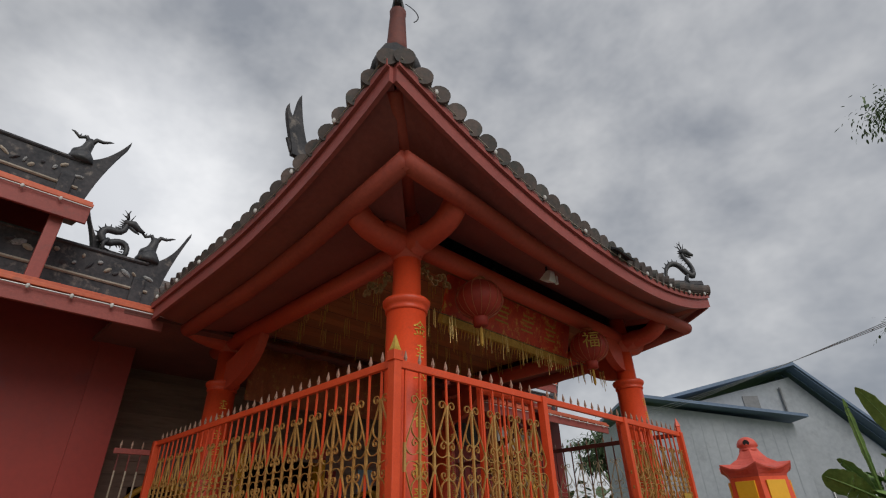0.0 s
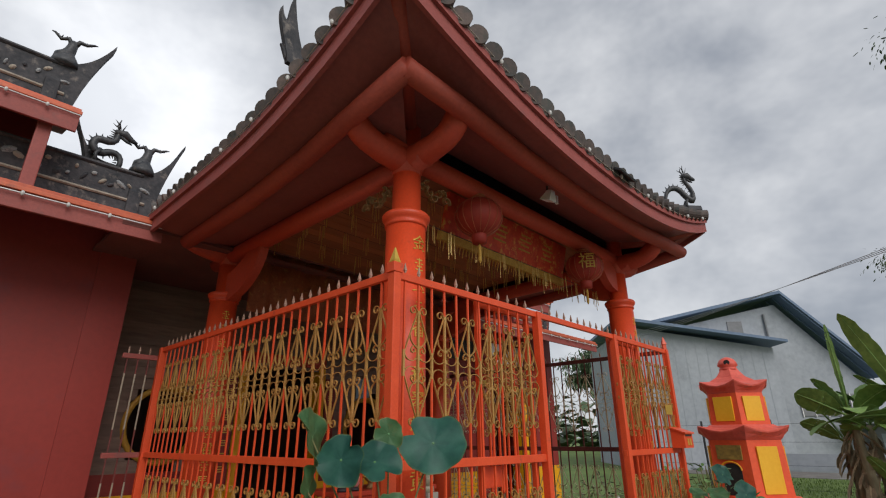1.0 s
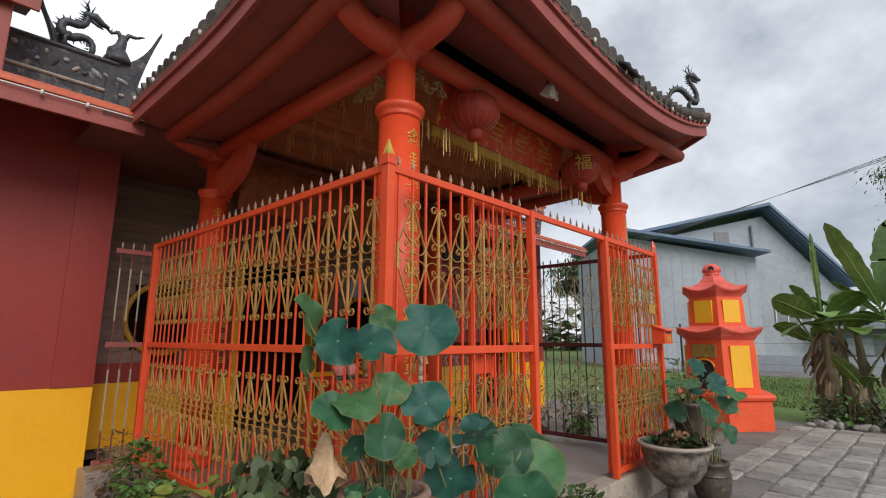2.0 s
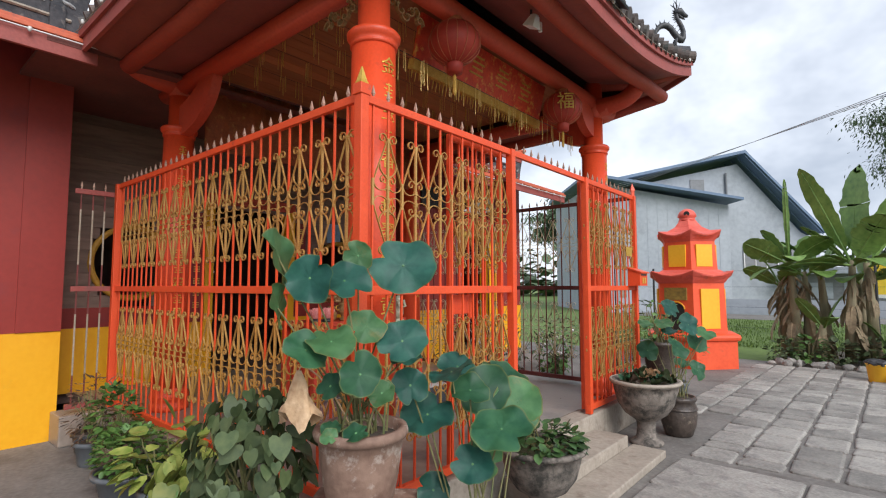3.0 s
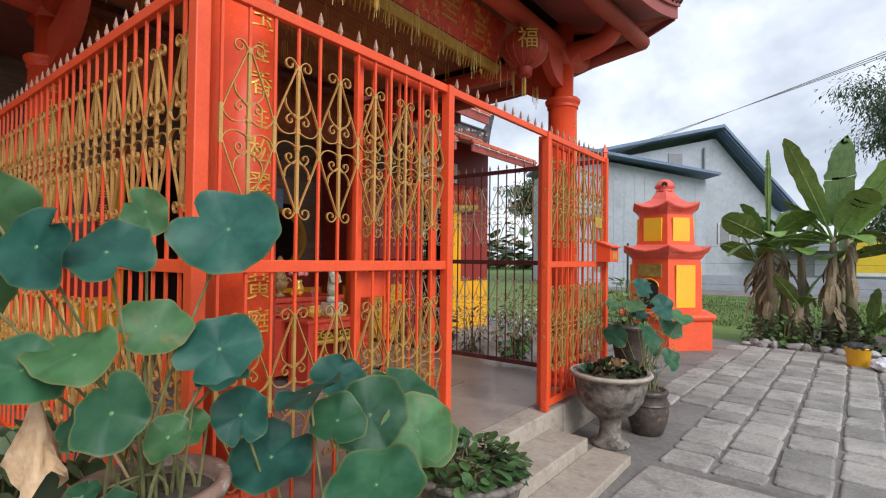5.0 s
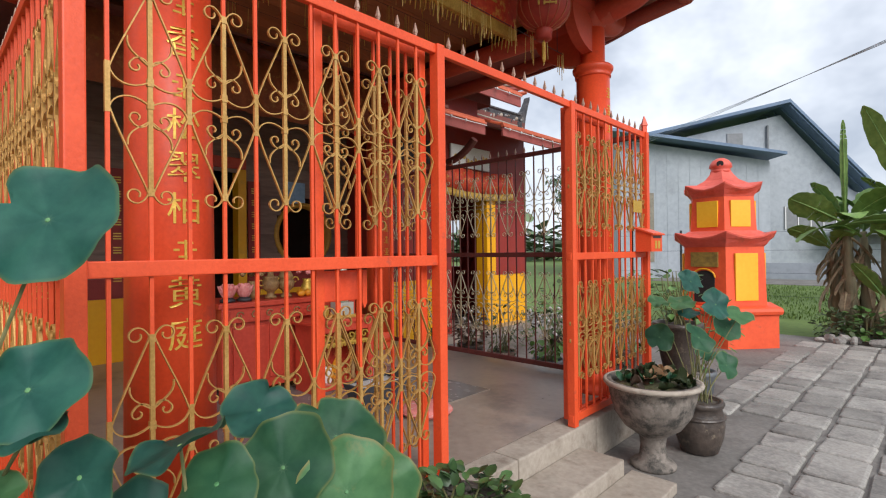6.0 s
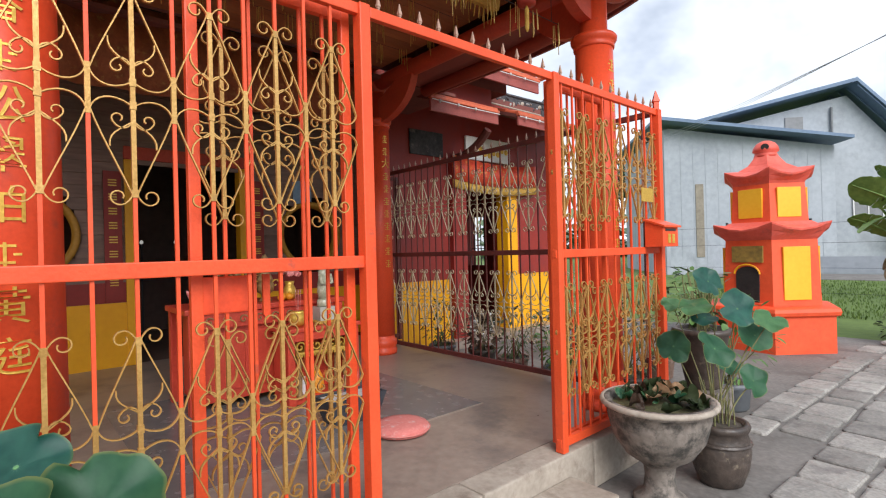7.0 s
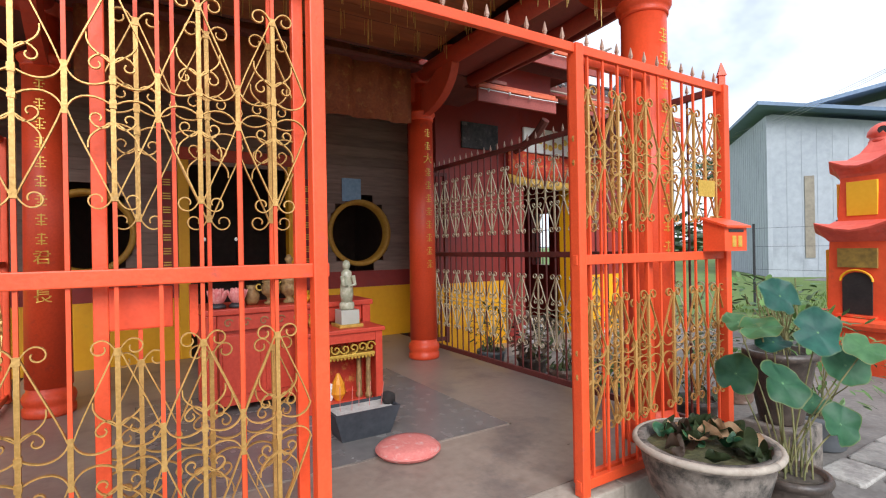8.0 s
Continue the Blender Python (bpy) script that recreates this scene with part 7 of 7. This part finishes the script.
banana((1.95, 10.85, 0), 1.6, ((350, 30, 1.05, 0.7, -30, 0.2), (250, 30, 0.9, 0.9, 10, 0.2), (60, 66, 1.2, 0.4, -20, 0.22)), 9, 14)
wire_fence = thing("wire_fence", (0, 12.6, -0.06), "thin dark posts and wires at the edge of the lawn", "wire fence")
for k in range(9):
    part("post", tube([(-4.0 + k * 1.55, 0, 0), (-4.0 + k * 1.55, 0, 2.0)], 0.028, 8), STEEL, wire_fence)
for z in (0.5, 1.0, 1.5, 1.9):
    part("wire", tube([(-4.0, 0, z), (8.4, 0, z)], 0.004, 4), STEEL, wire_fence)

bucket = thing("bucket", (2.12, 8.60, -0.022), "dirty yellow bucket with a black bag over its rim", "bucket")
part("body", lathe([(0.12, 0), (0.125, 0.01), (0.155, 0.27), (0.165, 0.275), (0.165, 0.29), (0.148, 0.29), (0.13, 0.06)], 24), PANEL_YELLOW, bucket, smooth=True)
bm = lathe([(0.10, 0.26), (0.165, 0.27), (0.18, 0.30), (0.15, 0.33), (0.06, 0.35), (0.0, 0.36)], 20)
for v in bm.verts:
    v.co += Vector((noise.noise(v.co * 18), noise.noise(v.co * 18 + Vector((5, 0, 0))), noise.noise(v.co * 15))) * 0.03
part("bag", bm, STEEL, bucket, "crumpled black plastic bag")
bm = bmesh.new()
bmesh.ops.create_icosphere(bm, subdivisions=3, radius=0.17)
for v in bm.verts:
    v.co += v.co.normalized() * 0.05 * noise.noise(v.co * 14)
    v.co.z *= 0.62
solo("plastic_bag", bm, PLASTIC, "crumpled white plastic bag on the ground", "bag", smooth=False, at=pose(2.42, 8.36, 0.075))
bm = bmesh.new()
bmesh.ops.create_icosphere(bm, subdivisions=3, radius=0.2)
for v in bm.verts:
    v.co += v.co.normalized() * 0.08 * noise.noise(v.co * 12 + Vector((3, 0, 0)))
    v.co.z *= 0.75
solo("plastic_bag", bm, SHED, "grey plastic sack lying beside the bucket", "bag", at=pose(2.75, 9.0, 0.11))
solo("pole", tube([(2.05, 10.2, 0.0), (3.1, 10.6, 1.15)], 0.03, 8), BARK, "leaning brown bamboo pole", "pole", smooth=True)

pile = thing("wood_pile", (2.95, 8.75, -0.022), "leaning weathered bamboo slats and boards heaped beside the bucket", "wood pile")
rng = random.Random(64)
for k in range(13):
    foot = Vector((rng.uniform(-0.5, 0.15), rng.uniform(-0.45, 0.1), 0.015))
    head = Vector((0.35 + rng.uniform(-0.15, 0.3), 0.5 + rng.uniform(-0.2, 0.3), rng.uniform(0.7, 1.25)))
    part("slat", tube([foot, head], [0.028, 0.02], 4, flat=0.4), (BANANA_DRY, BARK, TRUNK)[k % 3], pile)
part("board", boxed(-0.6, 0.2, -0.62, -0.44, 0.0, 0.035, bevel=0.004), PANEL_YELLOW, pile, "yellow painted board", at=pose(0, 0, 0, 0, 0, 12))
stove = thing("brick_stove", (3.35, 9.9, -0.022), "small orange painted brick box behind the wood pile", "stove")
part("body", boxed(-0.35, 0.35, -0.3, 0.3, 0.0, 1.25, bevel=0.015), TOWER_O, stove)
part("cap", boxed(-0.4, 0.4, -0.35, 0.35, 1.251, 1.32, bevel=0.012), TOWER_R, stove)

# ---- trees beyond the yard ----


def tree(at, height, crown, radii, n, seed, label, size=0.3):
    ob = thing("tree", at, label, "tree", group="trees")
    rng = random.Random(seed)
    part("trunk", tube([(0, 0, -0.1), (0.1, 0.05, height * 0.4), (crown[0] * 0.5, crown[1] * 0.5, height * 0.75)], [0.22, 0.17, 0.1], 10), BARK, ob, smooth=True)
    centers = []
    for k in range(34):
        v = Vector((rng.gauss(0, 1), rng.gauss(0, 1), rng.gauss(0, 0.8)))
        v = v.normalized() * rng.uniform(0.45, 1.0)
        c = Vector(crown) + Vector((v.x * radii[0], v.y * radii[1], v.z * radii[2]))
        centers.append(c)
        start = Vector((crown[0] * 0.4, crown[1] * 0.4, height * rng.uniform(0.4, 0.75)))
        part("limb", tube(bezier(start, start + Vector((0, 0, 0.5)), start.lerp(c, 0.6), c, 6), [0.07, 0.06, 0.05, 0.04, 0.03, 0.02, 0.01], 6), BARK, ob)

    def place(r):
        c = centers[r.randrange(len(centers))]
        v = Vector((r.gauss(0, 1), r.gauss(0, 1), r.gauss(0, 0.7))) * 0.2
        return c + Vector((v.x * radii[0], v.y * radii[1], v.z * radii[2])) * 0.85, (v.x, v.y, v.z)
    leafy("crown", foliage(seed, n, size, "long", place, 0.3), TREE, ob)
    return ob


tree((4.2, 17.5, -0.06), 5.2, (0.0, 0, 5.9), (2.3, 2.2, 1.6), 26000, 201, "tall tree with fine hanging foliage behind the bananas", 0.12)
tree((3.9, 14.5, -0.06), 2.8, (-0.4, 0, 2.8), (1.3, 1.2, 1.1), 8000, 202, "small tree with drooping leaves beside the lawn", 0.12)
tree((6.9, 16.0, -0.06), 11.0, (0.0, 0, 12.0), (2.9, 2.4, 1.9), 9000, 203, "tall dark tree at the edge of the yard", 0.17)
tree((-26.0, 53.0, -0.06), 10.5, (0.0, 0, 9.6), (3.4, 3.0, 2.8), 3200, 204, "distant tree beyond the far wing", 0.6)
sapling = thing("sapling", (-1.2, 10.4, -0.06), "thin bare-stemmed sapling with sparse leaves", "sapling")
part("trunk", tube([(0, 0, 0), (0.05, 0, 0.9), (-0.04, 0.03, 1.9)], [0.025, 0.02, 0.008], 6), BARK, sapling)
leafy("leaves", foliage(211, 130, 0.10, "oval", blob((0, 0, 1.5), (0.45, 0.45, 0.6), 0.6), 0.2), LEAF_MID, sapling)

# ---- warehouse across the lawn ----
SHED_AT, SHED_TURN = (-9.76, 26.0, -0.06), 40
shed = thing("warehouse", SHED_AT, "pale clad warehouse with a lower block and blue-grey sheet roofs", "warehouse", turn=SHED_TURN)
shed.matrix_basis = shed.matrix_basis @ Matrix.Diagonal((0.94, 1, 0.975, 1))


def wall_poly(pts, y, thick, mat, name="wall", label=""):
    return part(name, prism(pts, y, y + thick), mat, shed, label)


wall_poly([(0, 0), (8.2, 0), (8.2, 6.35), (0, 7.7)], 0.0, 0.2, SHED)
wall_poly([(2.4, 0), (14.8, 0), (14.8, 4.3), (13.6, 4.9), (9.7, 9.2), (2.4, 7.7)], 1.4, 0.2, SHED)
part("side_wall", boxed(-0.2, 0.0, 0.0, 9.5, 0, 7.65), SHED, shed)
for k in range(24):
    part("rib", boxed(-0.212, -0.2, 0.15 + k * 0.39, 0.24 + k * 0.39, 0, 7.55), SHED, shed)
for k in range(12):
    part("sheet_joint", boxed(0.62 + k * 0.63, 0.635 + k * 0.63, -0.012, -0.002, 0, 7.3 - k * 0.1), SHED, shed)
part("low_roof", prism([(-0.8, 8.0), (8.6, 6.53), (8.6, 6.68), (-0.8, 8.17)], -0.9, 9.5), SHED_ROOF, shed)
part("gable_roof", prism([(1.6, 8.0), (9.7, 9.68), (9.7, 9.86), (1.6, 8.18)], 0.5, 14.0), SHED_ROOF, shed)
part("gable_roof", prism([(9.7, 9.68), (14.5, 4.75), (14.5, 4.95), (9.7, 9.88)], 0.5, 14.0), SHED_ROOF, shed)
for k in range(18):
    part("roof_rib", prism([(9.75, 9.6), (14.45, 4.76), (14.45, 4.66), (9.75, 9.5)], 0.6 + k * 0.75, 0.66 + k * 0.75), SHED_ROOF, shed)
louvre_mat = surface("brown louvre", (0.20, 0.17, 0.13), (0.30, 0.26, 0.2), 0.7, grain=8, bump=0.2)
for x0, x1, z0, z1 in ((1.35, 1.75, 0.9, 4.7), (5.4, 5.75, 0.8, 4.3)):
    part("louvre", boxed(x0, x1, -0.04, -0.005, z0, z1), louvre_mat, shed, "brown vertical louvre panel")
part("high_window", boxed(6.6, 7.5, 1.35, 1.395, 6.9, 8.2), SHED_GREY, shed, "grey upper window")
part("downpipe", tube([(8.9, 1.3, 0.0), (8.9, 1.3, 8.6)], 0.06, 8), SHED_GREY, shed)
for k in range(5):
    part("window_pane", boxed(9.9 + k * 0.72, 10.55 + k * 0.72, 1.34, 1.395, 2.7, 3.9), SHED_GREY, shed, "grey window pane")
    part("mullion", boxed(9.85 + k * 0.72, 9.90 + k * 0.72, 1.31, 1.395, 2.65, 3.95), WHITE, shed)
far_wall = solo("boundary_wall", boxed(-6.0, 30.0, 29.0, 29.2, -0.06, 0.75), SHED, "low grey boundary wall across the lawn", "wall", kind="structure")
road = solo("road", boxed(-8.0, 30.0, 24.6, 28.9, -0.058, -0.045), YARD, "pale road beyond the lawn", "road", kind="structure")
banner = thing("banner", (3.4, 22.0, 1.15), "plain yellow banner on posts across the lawn", "banner")
part("sheet", boxed(-1.3, 2.6, -0.01, 0.01, 0.0, 1.15), BANNER_Y, banner)
for x in (-1.25, 0.7, 2.55):
    part("post", tube([(x, 0.03, -1.2), (x, 0.03, 1.2)], 0.03, 6), STEEL, banner)
part("border", boxed(-1.3, 2.6, -0.013, 0.012, -0.12, -0.002), WHITE, banner)
shelter = thing("low_building", (0.5, 34.0, -0.06), "low grey shelter far beyond the lawn", "shelter")
part("wall", boxed(-1.5, 10.5, 0, 0.2, 0, 2.2), SHED_GREY, shelter)
part("roof", prism([(-2.0, 2.2), (11.0, 2.2), (11.0, 2.4), (-2.0, 2.6)], -0.8, 3.5), SHED, shelter)
for k in range(7):
    part("window", boxed(-1.0 + k * 1.6, 0.1 + k * 1.6, -0.04, -0.005, 0.8, 1.7), SHED, shelter)
lines = thing("power_lines", (0, 0, 0), "three pale overhead cables sagging from the warehouse across the yard", "power lines")
CABLE = surface("weathered cable sheath", (0.26, 0.265, 0.28), (0.38, 0.39, 0.41), 0.6, grain=30, bump=0.05)
for k in range(3):
    a, b = Vector((-14.6, 31.5, 7.85 - k * 0.22)), Vector((6.4, 2.0, 3.28 + 0.09 * k))
    part("cable", tube([a.lerp(b, i / 14) - Vector((0, 0, 0.35 * math.sin(math.pi * i / 14) - 0.2)) for i in range(15)], 0.006, 5), CABLE, lines)
part("pole", tube([(6.4, 2.0, -0.06), (6.4, 2.0, 3.9)], [0.10, 0.08], 10), PAVER, lines, "grey concrete pole")
far_trees = thing("tree_line", (0, 0, 0), "distant dark trees along the horizon", "tree line", kind="stuff")


def belt(rng):
    a = rng.uniform(-0.75, 0.95)
    d = rng.uniform(70, 95)
    return Vector((d * math.sin(a), d * math.cos(a), abs(rng.gauss(0, 1)) * 2.6 + 0.2)), (rng.uniform(-1, 1), rng.uniform(-1, 1), 0.3)


leafy("crowns", foliage(400, 3000, 2.2, "oval", belt, 0.1), TREE, far_trees)
grass_tufts = thing("grass", (0, 0, 0), "rough tufts of grass along the lawn's edge", "grass", kind="stuff")


def lawn(rng):
    return Vector((rng.uniform(-5, 9), 12.7 + rng.random() ** 1.4 * 11.0, -0.06)), (rng.uniform(-0.4, 0.4), rng.uniform(-0.4, 0.4), 1.6)


leafy("blades", foliage(401, 11000, 0.085, "long", lawn, -0.3), surface("grass blade", (0.075, 0.13, 0.022), (0.15, 0.22, 0.045), 0.7, grain=9, bump=0.0, islands=0.3), grass_tufts)

# ---- stone pavers, the nearest as pieces ----
paving = thing("paving", (0, 0, 0), "uneven grey stone pavers laid in staggered rows", "paving", kind="structure")
rng = random.Random(90)


def paver(x0, x1, y0, y1, z):
    c = ((x0 + x1) / 2, (y0 + y1) / 2)
    w, d = (x1 - x0) / 2, (y1 - y0) / 2
    bm = bmesh.new()
    hi = []
    for sx, sy in ((-1, -1), (1, -1), (1, 1), (-1, 1)):
        jx, jy = rng.uniform(-0.012, 0.012), rng.uniform(-0.012, 0.012)
        hi.append((sx * w + jx, sy * d + jy))
    def worn(x, y, inset, z):
        """The four corners cut back, with the long sides a little hollow."""
        sx, sy = math.copysign(1, x), math.copysign(1, y)
        one, two = (x - sx * (inset + 0.022), y - sy * inset), (x - sx * inset, y - sy * (inset + 0.022))
        return [(*p, z + rng.uniform(-0.0015, 0.0015)) for p in ((one, two) if sx * sy < 0 else (two, one))]

    rings = [[bm.verts.new((x, y, -0.035)) for x, y, _ in (q for p in hi for q in worn(*p, 0.0, 0.0))]]
    for inset, z in ((0.002, -0.012), (0.010, -0.003), (0.024, 0.0)):
        rings.append([bm.verts.new(q) for p in hi for q in worn(*p, inset, z)])
    bm.faces.new(rings[0][::-1])
    bm.faces.new(rings[-1])
    for a, b in zip(rings, rings[1:]):
        for k in range(8):
            bm.faces.new((a[k], a[(k + 1) % 8], b[(k + 1) % 8], b[k]))
    part("paver", bm, PAVER, paving, at=pose(c[0], c[1], z, rng.uniform(-0.4, 0.4), rng.uniform(-0.4, 0.4), -2))


x = 0.14
col = 0
while x < 4.4:
    w = rng.uniform(0.29, 0.36)
    y = (3.02 if x > 0.6 else 4.72) + rng.uniform(0, 0.2)
    while y < 9.45:
        d = rng.choice((0.24, 0.36, 0.42, 0.5)) * rng.uniform(0.92, 1.1)
        if not ((x + w / 2 + 0.59) ** 2 + (y + d / 2 - 8.8) ** 2 < 0.8):
            paver(x + 0.016 + 0.035 * (y - 3), x + w - 0.016 + 0.035 * (y - 3), y + 0.014, min(y + d, 9.5) - 0.014, rng.uniform(-0.006, 0.004))
        y += d
    x += w
y = -0.2
while y < 2.9:
    d = rng.uniform(0.6, 0.95)
    x = 0.68 + rng.uniform(0, 0.05)
    while x < 4.2:
        w = rng.uniform(0.7, 1.0)
        paver(x + 0.01, x + w - 0.01, y + 0.01, min(y + d, 2.98) - 0.01, rng.uniform(-0.006, 0.002))
        x += w
    y += d
